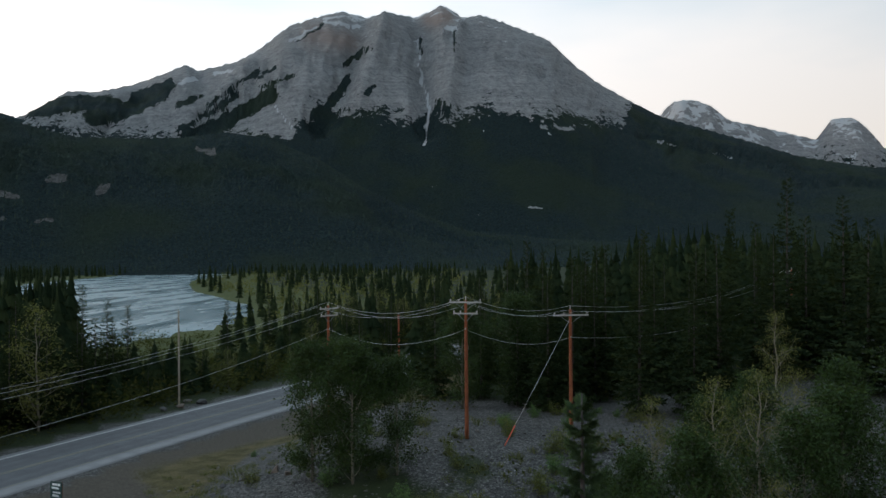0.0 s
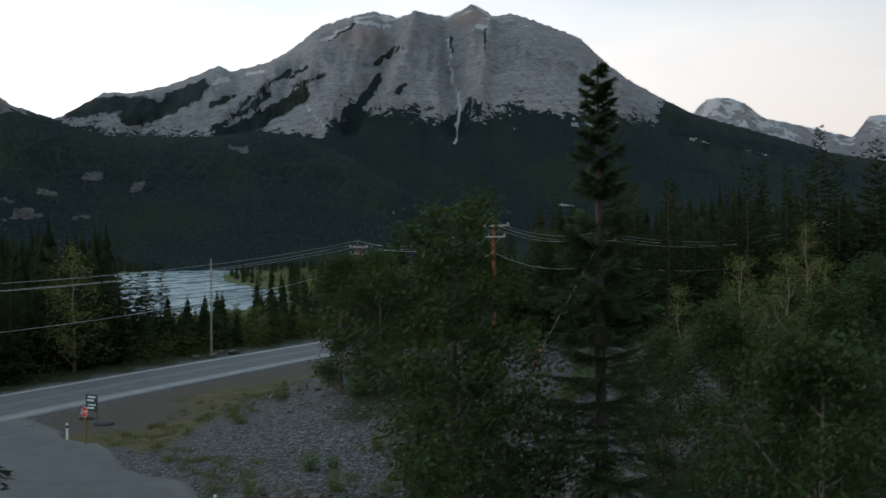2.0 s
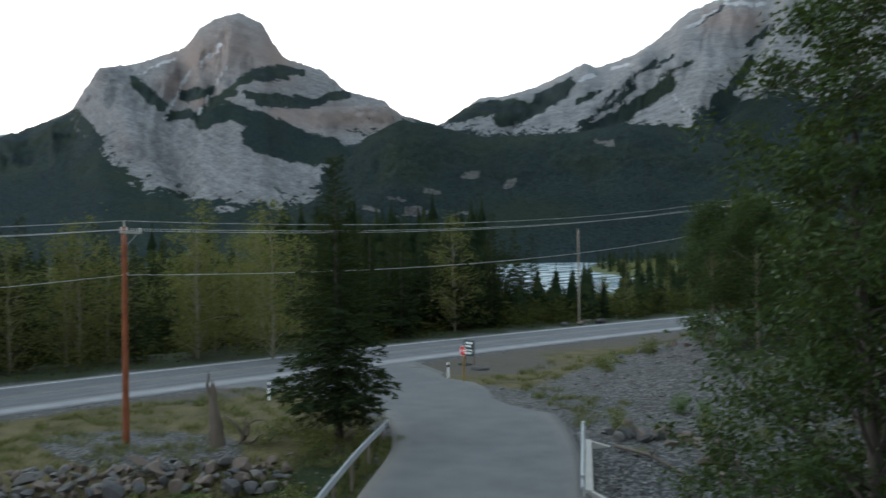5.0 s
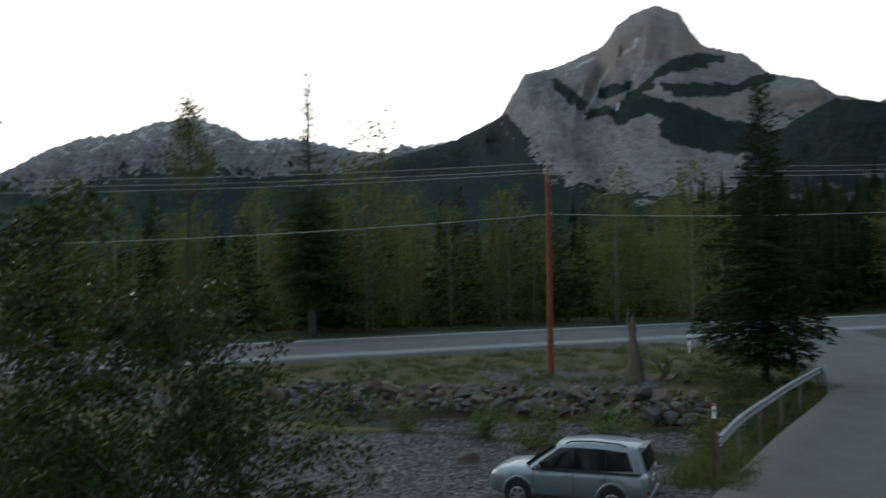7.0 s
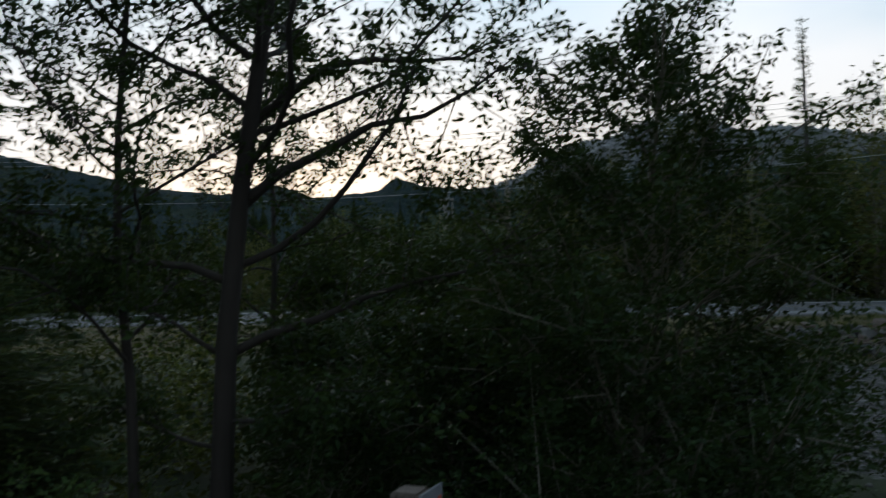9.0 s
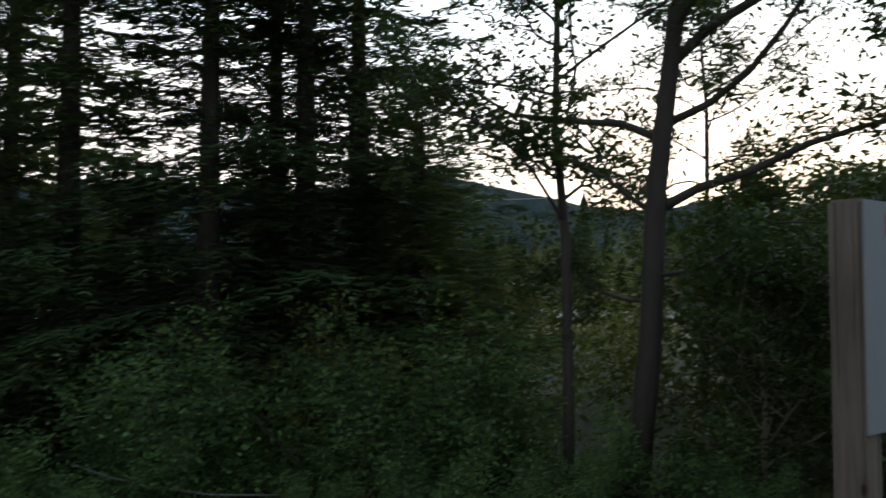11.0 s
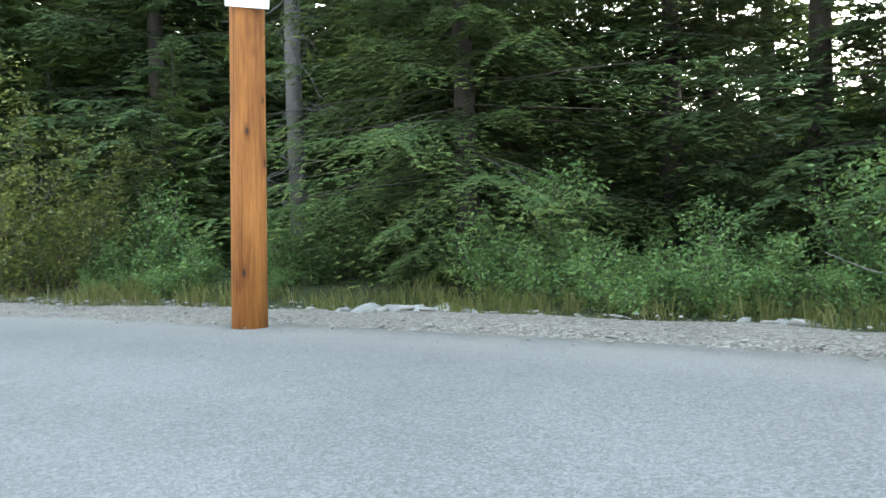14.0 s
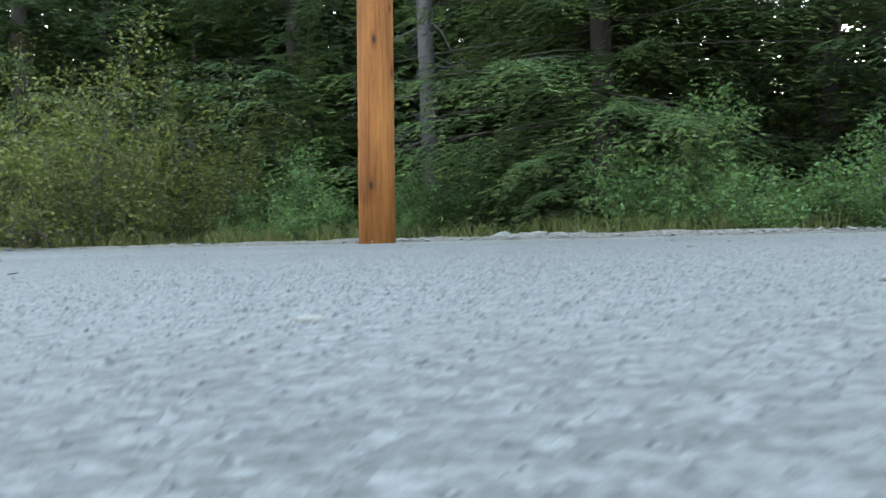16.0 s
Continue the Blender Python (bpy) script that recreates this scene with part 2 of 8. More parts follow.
def mountain_material(name, soft, rock_a, rock_b, snow_at, seed, lean=(0.0, 0.0, 0.0), bench=40.0, pale=1.0, ragged=1.0, shift=0.0):
    """Limestone with tilted beds, forest below an uneven treeline and on benches, snow in gullies."""
    m = Mat(name, 0.95, 0.0, 0.1)
    v = m.world_coords((0.001, 0.001, 0.001), lean)
    off = m.node("VectorMath")
    off.inputs[1].default_value = (seed * 3.1, seed * 1.7, seed * 2.3)
    m.link(v, off.inputs[0])
    v = off.outputs[0]
    g = m.node("NewGeometry")
    sep = m.node("SeparateXYZ")
    m.link(g.outputs["Position"], sep.inputs[0])
    sepn = m.node("SeparateXYZ")
    m.link(g.outputs["Normal"], sepn.inputs[0])
    z, up = sep.outputs[2], sepn.outputs[2]

    def stretched(k):
        st = m.node("VectorMath")
        st.operation = "MULTIPLY"
        st.inputs[1].default_value = k
        m.link(v, st.inputs[0])
        return st.outputs[0]
    beds = m.noise(stretched((1.6, 1.6, 34.0)), 2.2, 6.0, 0.65, 0.35)
    thin = m.noise(stretched((3.5, 3.5, 110.0)), 2.0, 5.0, 0.7, 0.5)
    big, fine, mid = m.noise(v, 3.0, 4.0), m.noise(v, 60.0, 6.0, 0.7), m.noise(v, 14.0, 5.0, 0.65)
    grit = m.noise(v, 190.0, 4.0, 0.75)
    f = m.math("ADD", m.math("MULTIPLY", m.math("ADD", beds, thin), 0.17), m.math("ADD", m.math("MULTIPLY", grit, 0.33), m.math("MULTIPLY", fine, 0.33)))
    rock = m.ramp(f, (0.38, tuple(x * 0.5 for x in rock_a)), (0.46, rock_a), (0.54, rock_b), (0.63, tuple(min(1, x * 1.3) for x in rock_b)))
    cracks = m.ramp(m.noise(stretched((9.0, 9.0, 2.2)), 5.0, 5.0, 0.7, 0.6), (0.3, 1.0), (0.42, 0.0))
    rock = m.mix(m.math("MULTIPLY", cracks, 0.4), rock, tuple(x * 0.6 for x in rock_a))
    rock = m.mix(m.math("MULTIPLY", m.ramp(mid, (0.4, 0.0), (0.65, 1.0)), 0.14), rock, tuple(x * 0.62 for x in rock_a))
    rock = m.mix(m.math("MULTIPLY", m.attr("rose"), m.math("ADD", big, 0.45)), rock, m.mix(0.75, rock, (0.45, 0.345, 0.3)))
    line = m.math("ADD", m.math("MULTIPLY", m.math("SUBTRACT", big, 0.5), soft * 2.0), m.math("ADD", m.math("MULTIPLY", m.math("SUBTRACT", mid, 0.5), soft * 7.0), m.math("MULTIPLY", m.math("SUBTRACT", m.noise(v, 42.0, 5.0, 0.7), 0.5), soft * 8.0)))
    line = m.math("ADD", m.math("MULTIPLY", line, ragged), shift)
    ledges = m.math("MULTIPLY", m.math("SUBTRACT", m.noise(stretched((4.0, 4.0, 22.0)), 1.6, 4.0, 0.6), 0.5), bench * 4.0)
    tree_f = m.math("DIVIDE", m.math("ADD", m.math("ADD", m.attr("cover"), line), ledges), soft * 0.5)
    tree_f = m.math("ADD", tree_f, m.math("MULTIPLY", m.math("SUBTRACT", m.noise(v, 130.0, 3.0, 0.7), 0.5), 3.2))
    clumps = m.noise(v, 260.0, 3.0, 0.75)
    # wood tones lean blue, with distance haze painted into them
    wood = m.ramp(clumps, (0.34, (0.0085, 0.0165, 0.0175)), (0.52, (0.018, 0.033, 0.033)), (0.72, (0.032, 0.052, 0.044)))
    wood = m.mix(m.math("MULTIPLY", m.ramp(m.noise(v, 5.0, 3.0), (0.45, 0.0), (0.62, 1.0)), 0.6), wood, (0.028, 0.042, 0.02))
    # pale lightens and blues the wood further, as more haze in its colour
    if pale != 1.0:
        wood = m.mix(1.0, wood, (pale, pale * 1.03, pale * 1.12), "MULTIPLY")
    n = m.ramp(tree_f, (0.35, 0.0), (0.65, 1.0))
    c = m.mix(n, rock, wood)
    high = m.math("SUBTRACT", z, snow_at)
    snow_f = m.math("ADD", m.math("DIVIDE", high, 420.0), m.math("MULTIPLY", m.math("SUBTRACT", mid, 0.62), 5.0))
    snow_f = m.math("ADD", snow_f, m.math("ADD", m.math("MULTIPLY", m.math("SUBTRACT", up, 0.62), 1.6), m.math("MULTIPLY", m.attr("snow"), m.math("ADD", m.math("MULTIPLY", m.math("SUBTRACT", fine, 0.5), 4.0), 3.2))))
    c = m.mix(m.math("MULTIPLY", m.ramp(snow_f, (0.5, 0.0), (0.6, 1.0)), m.math("MAXIMUM", m.math("SUBTRACT", 1.0, n), m.attr("snow"))), c, (0.7, 0.72, 0.75))
    m.color(c).bump(m.math("ADD", m.math("MULTIPLY", beds, 0.6), m.math("ADD", m.math("MULTIPLY", fine, 1.3), m.math("ADD", grit, clumps))), 1.0, 26.0)
    return m.m


def water_material():
    m = Mat("river_water", 0.12, 0.0, 0.5)
    v = m.world_coords((1.0, 0.35, 1.0), (0, 0, radians(22)))
    n, big = m.noise(v, 0.5, 4.0, 0.6), m.noise(m.world_coords((0.3, 0.05, 1.0), (0, 0, radians(22))), 0.25, 3.0)
    m.color(m.mix(n, (0.10, 0.15, 0.17), (0.2, 0.27, 0.29)))
    m.rough(m.ramp(big, (0.35, 0.12), (0.65, 0.4)))
    m.bump(m.math("ADD", n, big), 0.5, 0.25)
    return m.m


def pole_material(name, a, b):
    """Treated pole wood: long grain, drying cracks, stains and knots."""
    m = Mat(name, 0.75, 0.0, 0.2)
    grain = m.noise(m.coords((1, 1, 0.05)), 60.0, 6.0, 0.65)
    wide = m.noise(m.coords((1, 1, 0.18)), 5.0, 4.0)
    c = m.mix(m.ramp(m.math("MULTIPLY", m.math("ADD", grain, wide), 0.5), (0.36, 0.0), (0.62, 1.0)), a, b)
    stain = m.ramp(m.noise(m.coords((1, 1, 0.8)), 1.7, 4.0, 0.6), (0.5, 0.0), (0.62, 1.0))
    c = m.mix(m.math("MULTIPLY", stain, 0.55), c, tuple(x * 0.8 for x in a))
    cracks = m.ramp(m.noise(m.coords((1, 1, 0.012)), 42.0, 3.0, 0.5), (0.33, 1.0), (0.37, 0.0))
    c = m.mix(m.math("MULTIPLY", cracks, 0.6), c, tuple(x * 0.35 for x in a))
    cells = m.cells(m.coords((1, 1, 0.45)), 5.5)
    c = m.mix(m.ramp(cells, (0.09, 0.6), (0.2, 0.0)), c, tuple(x * 0.9 for x in a))
    c = m.mix(m.ramp(cells, (0.05, 1.0), (0.085, 0.0)), c, (0.03, 0.013, 0.007))
    m.color(c).bump(m.math("SUBTRACT", grain, m.math("MULTIPLY", cracks, 1.5)), 0.5, 0.006)
    return m.m


M_GROUND = ground_material()
M_DRIVE = asphalt_material("worn_grey_asphalt", (0.071, 0.0725, 0.074), 95.0)
M_ROAD = asphalt_material("highway_asphalt", (0.085, 0.087, 0.094), 60.0, True)
M_LINE = simple("worn_white_road_paint", (0.4, 0.4, 0.39), 0.7, 0, 12.0, 0.35)
M_YELLOW = simple("worn_yellow_road_paint", (0.16, 0.147, 0.112), 0.7, 0, 12.0, 0.35)
M_WATER = water_material()
M_SPRUCE = leaf_material("spruce_needles", ((0.15, (0.0085, 0.0195, 0.0088)), (0.5, (0.02, 0.041, 0.0175)), (0.85, (0.043, 0.07, 0.0235))), 0.32, 0.7, tip=(0.08, 0.12, 0.04), spec=0.1)
M_SPRUCE_NEW = leaf_material("spruce_needles_new_growth", ((0.15, (0.027, 0.05, 0.021)), (0.5, (0.047, 0.082, 0.031)), (0.85, (0.07, 0.11, 0.04))), 0.36, 0.75, tip=(0.135, 0.175, 0.05), spec=0.08)
M_SPRUCE_ROAD = leaf_material("roadside_spruce_needles", ((0.15, (0.0185, 0.036, 0.0185)), (0.5, (0.036, 0.066, 0.03)), (0.85, (0.06, 0.097, 0.039))), 0.36, 0.75, tip=(0.085, 0.125, 0.045), spec=0.08)
M_SPRUCE_DARK = leaf_material("distant_spruce_needles", ((0.15, (0.0069, 0.01299, 0.00726)), (0.5, (0.0145, 0.0245, 0.012)), (0.85, (0.03, 0.041, 0.017))), 0.12, 0.9, spec=0.03)
M_ASPEN = leaf_material("aspen_leaves", ((0.15, (0.0085, 0.02, 0.0055)), (0.5, (0.017, 0.036, 0.01)), (0.85, (0.032, 0.058, 0.016))), 0.2, 0.5, spec=0.12)
M_POPLAR = leaf_material("poplar_leaves_yellowish", ((0.15, (0.05254, 0.05984, 0.01885)), (0.5, (0.088, 0.09, 0.028)), (0.85, (0.135, 0.13, 0.045))), 0.35, 0.6, spec=0.12)
M_SHRUB = leaf_material("shrub_leaves", ((0.15, (0.021, 0.05, 0.018)), (0.5, (0.053, 0.112, 0.037)), (0.85, (0.118, 0.185, 0.065))), 0.34, 0.55, spec=0.15)
M_SHRUB_OLIVE = leaf_material("willow_leaves_olive", ((0.15, (0.03, 0.042, 0.009)), (0.5, (0.065, 0.082, 0.016)), (0.85, (0.12, 0.12, 0.028))), 0.32, 0.5)
def shoulder_material():
    m = Mat("fine_road_gravel", 0.95, 0.0, 0.15)
    v = m.world_coords()
    sep = m.node("SeparateColor")
    m.link(m.cells(v, 55.0, "Color"), sep.inputs[0])
    n, wide = m.noise(v, 22.0, 5.0, 0.7), m.noise(v, 1.6, 4.0)
    f = m.math("ADD", m.math("MULTIPLY", sep.outputs[0], 0.55), m.math("MULTIPLY", n, 0.45))
    c = m.ramp(f, (0.15, (0.035, 0.032, 0.028)), (0.5, (0.09, 0.084, 0.077)), (0.9, (0.2, 0.193, 0.182)))
    c = m.mix(m.math("MULTIPLY", wide, 0.5), c, (0.065, 0.055, 0.045))
    m.color(c).bump(m.math("SUBTRACT", n, m.cells(v, 55.0)), 0.9, 0.012)
    return m.m


M_SHOULDER = shoulder_material()
# blue-green lean puts the haze over the slopes into the needle colour
M_SLOPE = leaf_material("slope_forest_needles", ((0.15, (0.0085, 0.0165, 0.0165)), (0.5, (0.017, 0.031, 0.029)), (0.85, (0.028, 0.046, 0.036))), 0.1, 0.9)
M_UNDER = leaf_material("undergrowth_leaves", ((0.15, (0.02125, 0.0244, 0.007475)), (0.5, (0.035, 0.039, 0.012)), (0.85, (0.06, 0.06, 0.018))), 0.2, 0.9, spec=0.05)
M_GRASS = leaf_material("grass_blades", ((0.15, (0.032, 0.042, 0.013)), (0.5, (0.064, 0.074, 0.024)), (0.85, (0.128, 0.114, 0.052))), 0.3, 0.7, spec=0.1)
M_BARK = bark_material("spruce_bark", (0.022, 0.019, 0.016), (0.08, 0.07, 0.062))
M_BARK_GREY = bark_material("dead_grey_bark", (0.025, 0.024, 0.023), (0.15, 0.145, 0.14), 14.0, 1.5)
M_BARK_PALE = bark_material("aspen_bark", (0.07, 0.06, 0.045), (0.24, 0.22, 0.17), 7.0, 0.5)
M_POLE = pole_material("cedar_pole_wood", (0.11, 0.036, 0.0085), (0.262, 0.105, 0.027))
M_POLE_RED = pole_material("red_brown_pole_wood", (0.1224, 0.036, 0.01584), (0.2376, 0.0792, 0.036))
M_POLE_PALE = pole_material("weathered_pole_wood", (0.16, 0.13, 0.1), (0.32, 0.28, 0.22))
M_ARM = simple("weathered_crossarm_wood", (0.294, 0.28, 0.259), 0.8, 0, 25.0)
M_STEEL = simple("galvanised_steel", (0.24, 0.255, 0.265), 0.62, 0.4, 14.0, 0.2)
M_WIRE = simple("aluminium_cable", (0.45, 0.46, 0.47), 0.4, 0.6, 5.0, 0.1, bump=0)
M_PORCELAIN = simple("insulator_porcelain", (0.45, 0.43, 0.4), 0.25, 0, 9.0, 0.15)
M_CONCRETE = simple("pale_concrete", (0.3, 0.29, 0.27), 0.85, 0, 8.0, 0.3, bump=0.3)
M_ROCK = bark_material("riprap_limestone", (0.045, 0.043, 0.041), (0.15, 0.142, 0.132), 2.2, 1.0)
M_ROCK_RED = bark_material("riprap_brown_stone", (0.05, 0.0375, 0.03), (0.15, 0.12, 0.1), 2.2, 1.0)
M_STONE = bark_material("pale_limestone_pebble", (0.07, 0.068, 0.064), (0.19, 0.185, 0.174), 14.0, 1.0)


# ---- building helpers ----
def raw_mesh(name, v, f, material, smooth=False):
    """A mesh from arrays of points and of triangles or quads; material: one, or a list with a row of indices."""
    me = bpy.data.meshes.new(name)
    v, f = np.asarray(v, dtype=np.float32), np.asarray(f, dtype=np.int32)
    k = f.shape[1]
    me.vertices.add(len(v))
    me.vertices.foreach_set("co", v.ravel())
    me.loops.add(f.size)
    me.loops.foreach_set("vertex_index", f.ravel())
    me.polygons.add(len(f))
    me.polygons.foreach_set("loop_start", np.arange(0, f.size, k, dtype=np.int32))
    me.polygons.foreach_set("loop_total", np.full(len(f), k, dtype=np.int32))
    if smooth:
        me.polygons.foreach_set("use_smooth", np.ones(len(f), dtype=bool))
    me.materials.append(material)
    me.update(calc_edges=True)
    return me


def put_attr(me, name, values):
    a = me.attributes.new(name, "FLOAT", "POINT")
    a.data.foreach_set("value", np.asarray(values, dtype=np.float32))


def part(name, data, material, parent, label=""):
    """Links a bmesh or a mesh as one object under a thing or a part."""
    if isinstance(data, bmesh.types.BMesh):
        me = bpy.data.meshes.new(name)
        data.to_mesh(me)
        data.free()
        me.materials.append(material)
    else:
        me = data
    ob = new(name, me)
    ob.parent = parent
    return tagged(ob, label)


def thing(name, label, category, group="", kind="", at=None):
    ob = new(name)
    ob.empty_display_size = 0.2
    if at is not None:
        ob.matrix_basis = at
    return tagged(ob, label, category, group, kind)


def join(*lots):
    """Joins (points, faces) pairs of one face size."""
    vs, fs, n = [], [], 0
    for v, f in lots:
        vs.append(np.asarray(v, dtype=float))
        fs.append(np.asarray(f, dtype=int) + n)
        n += len(v)
    return np.concatenate(vs), np.concatenate(fs)


def tube(points, radii, sides=6, cap=True):
    """Triangles of a tube along points."""
    p, r = np.asarray(points, dtype=float), np.asarray(radii, dtype=float)
    d = np.gradient(p, axis=0)
    d /= np.linalg.norm(d, axis=1, keepdims=True) + 1e-9
    ref = np.where(np.abs(d[:, 2:3]) > 0.9, np.array([[1.0, 0, 0]]), np.array([[0, 0, 1.0]]))
    a = np.cross(d, ref)
    a /= np.linalg.norm(a, axis=1, keepdims=True) + 1e-9
    b = np.cross(d, a)
    ang = np.arange(sides) * 2 * math.pi / sides
    ring = p[:, None] + r[:, None, None] * (a[:, None] * np.cos(ang)[None, :, None] + b[:, None] * np.sin(ang)[None, :, None])
    v = ring.reshape(-1, 3)
    f = []
    for i in range(len(p) - 1):
        for j in range(sides):
            q = i * sides + j, i * sides + (j + 1) % sides
            f += [(q[0], q[1], q[1] + sides), (q[0], q[1] + sides, q[0] + sides)]
    if cap:
        e = (len(p) - 1) * sides
        f += [(e, e + j, e + j + 1) for j in range(1, sides - 1)] + [(0, j + 1, j) for j in range(1, sides - 1)]
    return v, np.array(f)


def box_bm(size, at=(0, 0, 0), bevel=0.0, turn=None):
    bm = bmesh.new()
    m = Matrix.Translation(at) @ (turn if turn is not None else Matrix.Identity(4)) @ Matrix.Diagonal((*size, 1))
    bmesh.ops.create_cube(bm, size=1.0, matrix=m)
    if bevel:
        bmesh.ops.bevel(bm, geom=bm.edges[:], offset=bevel, segments=2, affect="EDGES")
    return bm


def cyl_bm(r1, r2, h, at=(0, 0, 0), sides=12, turn=None, bevel=0.0):
    bm = bmesh.new()
    m = Matrix.Translation(at) @ (turn if turn is not None else Matrix.Identity(4)) @ Matrix.Translation((0, 0, h / 2))
    bmesh.ops.create_cone(bm, cap_ends=True, segments=sides, radius1=r1, radius2=r2, depth=h, matrix=m)
    if bevel:
        bmesh.ops.bevel(bm, geom=[e for e in bm.edges if len(e.link_faces) == 2 and min(len(f.verts) for f in e.link_faces) < max(len(f.verts) for f in e.link_faces)], offset=bevel, segments=2, affect="EDGES")
    return bm


def smooth_step(a, b, x):
    s = np.clip((x - a) / (b - a), 0, 1)
    return s * s * (3 - 2 * s)


def bumps(x, y, scale, seed=0, octaves=4):
    """Soft repeatable noise over the plan, about -1 to 1."""
    out, amp, tot = np.zeros_like(x, dtype=float), 1.0, 0.0
    rng = np.random.RandomState(seed)
    for o in range(octaves):
        k = 2 ** o / scale
        for _ in range(3):
            a, p = rng.rand() * 2 * math.pi, rng.rand() * 6.28
            out += amp / 3 * np.sin((x * math.cos(a) + y * math.sin(a)) * k * 2.2 + p + 1.3 * np.sin((x * math.sin(a) - y * math.cos(a)) * k * 1.7 + p))
        tot += amp
        amp *= 0.55
    return out / tot * 1.6


def spline(points, step=1.0):
    """A smooth line through the plan points."""
    p = np.asarray(points, dtype=float)
    q = np.concatenate([[2 * p[0] - p[1]], p, [2 * p[-1] - p[-2]]])
    out = []
    for i in range(1, len(q) - 2):
        n = max(2, int(np.linalg.norm(q[i + 1] - q[i]) / step))
        for s in np.arange(n) / n:
            out.append(0.5 * (2 * q[i] + (q[i + 1] - q[i - 1]) * s + (2 * q[i - 1] - 5 * q[i] + 4 * q[i + 1] - q[i + 2]) * s ** 2 + (3 * q[i] - q[i - 1] - 3 * q[i + 1] + q[i + 2]) * s ** 3))
    out.append(q[-2])
    return np.array(out)


def away(x, y, line):
    """Distance from a plan line, and the signed side (left of its way is positive)."""
    p = np.stack([np.ravel(x), np.ravel(y)], 1)
    if len(p) < 40:
        a, d = line[:-1], line[1:] - line[:-1]
        s = np.clip(np.einsum("psk,sk->ps", p[:, None] - a[None], d) / (d * d).sum(1)[None], 0, 1)
        off = p[:, None] - (a[None] + s[..., None] * d[None])
        r = np.hypot(off[..., 0], off[..., 1])
        i = r.argmin(1)
        k = np.arange(len(p))
        cr = d[i, 0] * off[k, i, 1] - d[i, 1] * off[k, i, 0]
        return r[k, i].reshape(np.shape(x)), np.sign(cr).reshape(np.shape(x))
    best, side = np.full(len(p), 1e9), np.zeros(len(p))
    for a, b in zip(line[:-1], line[1:]):
        d = b - a
        s = np.clip(((p - a) @ d) / (d @ d), 0, 1)
        off = p - (a + s[:, None] * d)
        r = np.hypot(off[:, 0], off[:, 1])
        cr = d[0] * off[:, 1] - d[1] * off[:, 0]
        near = r < best
        best, side = np.where(near, r, best), np.where(near, np.sign(cr), side)
    return best.reshape(np.shape(x)), side.reshape(np.shape(x))


# ---- the plan: highway, drive, creek and river ----
HWY_MID = [(-66, -60), (-57, 0), (-49.5, 33), (-45, 50), (-38.5, 71), (-27, 103), (-8, 152), (20, 215), (70, 300)]
HWY_LINE = spline(HWY_MID, 4.0)
HWY_HALF, HWY_Z = 5.6, -0.35
DRIVE_MID = [(22, -26), (10, -12), (4, -4.8), (-0.9, 0.9), (-5.6, 9.5), (-12.3, 23.9), (-16.9, 34.2), (-23.2, 42.75), (-32.9, 48.4), (-44, 52.8)]
DRIVE_WIDE = [3.7, 3.75, 3.8, 3.85, 3.8, 3.88, 3.95, 4.5, 6.6, 11.2]
DRIVE_LINE = spline(DRIVE_MID, 1.0)
CREEK_LINE = spline([(-52, 4), (-36, 15), (-26, 21.5), (-20, 24.5), (-13.5, 28.5), (-8, 32), (-2, 40), (3, 50), (14, 60), (34, 80), (60, 120)], 3.0)
RIVER_LINE = spline([(-120, -330), (-185, -120), (-205, 20), (-185, 130), (-155, 225), (-160, 330), (-250, 520), (-335, 760), (-395, 1150), (-410, 1500)], 25.0)
RIVER_HALF, WATER_Z = 62.0, -4.0


def terrain(x, y, fine=True):
    """Height of the ground."""
    x, y = np.asarray(x, dtype=float), np.asarray(y, dtype=float)
    dh, side = away(x, y, HWY_LINE)
    west = np.where(side > 0, dh, -dh)
    z = HWY_Z * smooth_step(-34, -9, west)
    z = z - 3.0 * smooth_step(9, 44, west)
    fan = smooth_step(40, 66, y) * smooth_step(-26, -7, x) * smooth_step(8, 24, -west)
    z = z + 3.3 * fan + 2.0 * smooth_step(70, 140, y) * smooth_step(-10, 30, x) + 1.2 * smooth_step(8, 40, x) * smooth_step(0, 40, y)
    dc, _ = away(x, y, CREEK_LINE)
    dd, _ = away(x, y, DRIVE_LINE)
    z = z - (0.95 * (1 - smooth_step(1.0, 5.0, dc)) + 0.35 * (1 - smooth_step(3.0, 9.0, dc))) * smooth_step(2.0, 4.6, dd + 0 * dc) * smooth_step(-9.5, -14, west)
    z = z - 0.6 * (1 - smooth_step(5.5, 9.5, np.hypot((x + 16.8) * 0.9, y - 13.6))) * smooth_step(4.4, 7.0, dd)
    dr, _ = away(x, y, RIVER_LINE)
    z = z - 3.0 * (1 - smooth_step(RIVER_HALF - 12, RIVER_HALF + 6, dr))
    if fine:
        calm = smooth_step(3.5, 9, dd) * smooth_step(6, 12, dh)
        z = z + calm * (0.22 * bumps(x, y, 9.0, 3) + 0.5 * bumps(x, y, 60.0, 4) * smooth_step(60, 160, np.hypot(x, y)))
    bed = np.maximum(1 - smooth_step(4.0, 6.0, dd) * smooth_step(0, 9, np.abs(dd)), 1 - smooth_step(5.2, 7.5, dh))
    return z - 0.07 * np.clip(bed, 0, 1)


def ground_z(x, y):
    return float(terrain(np.array([x]), np.array([y]))[0])


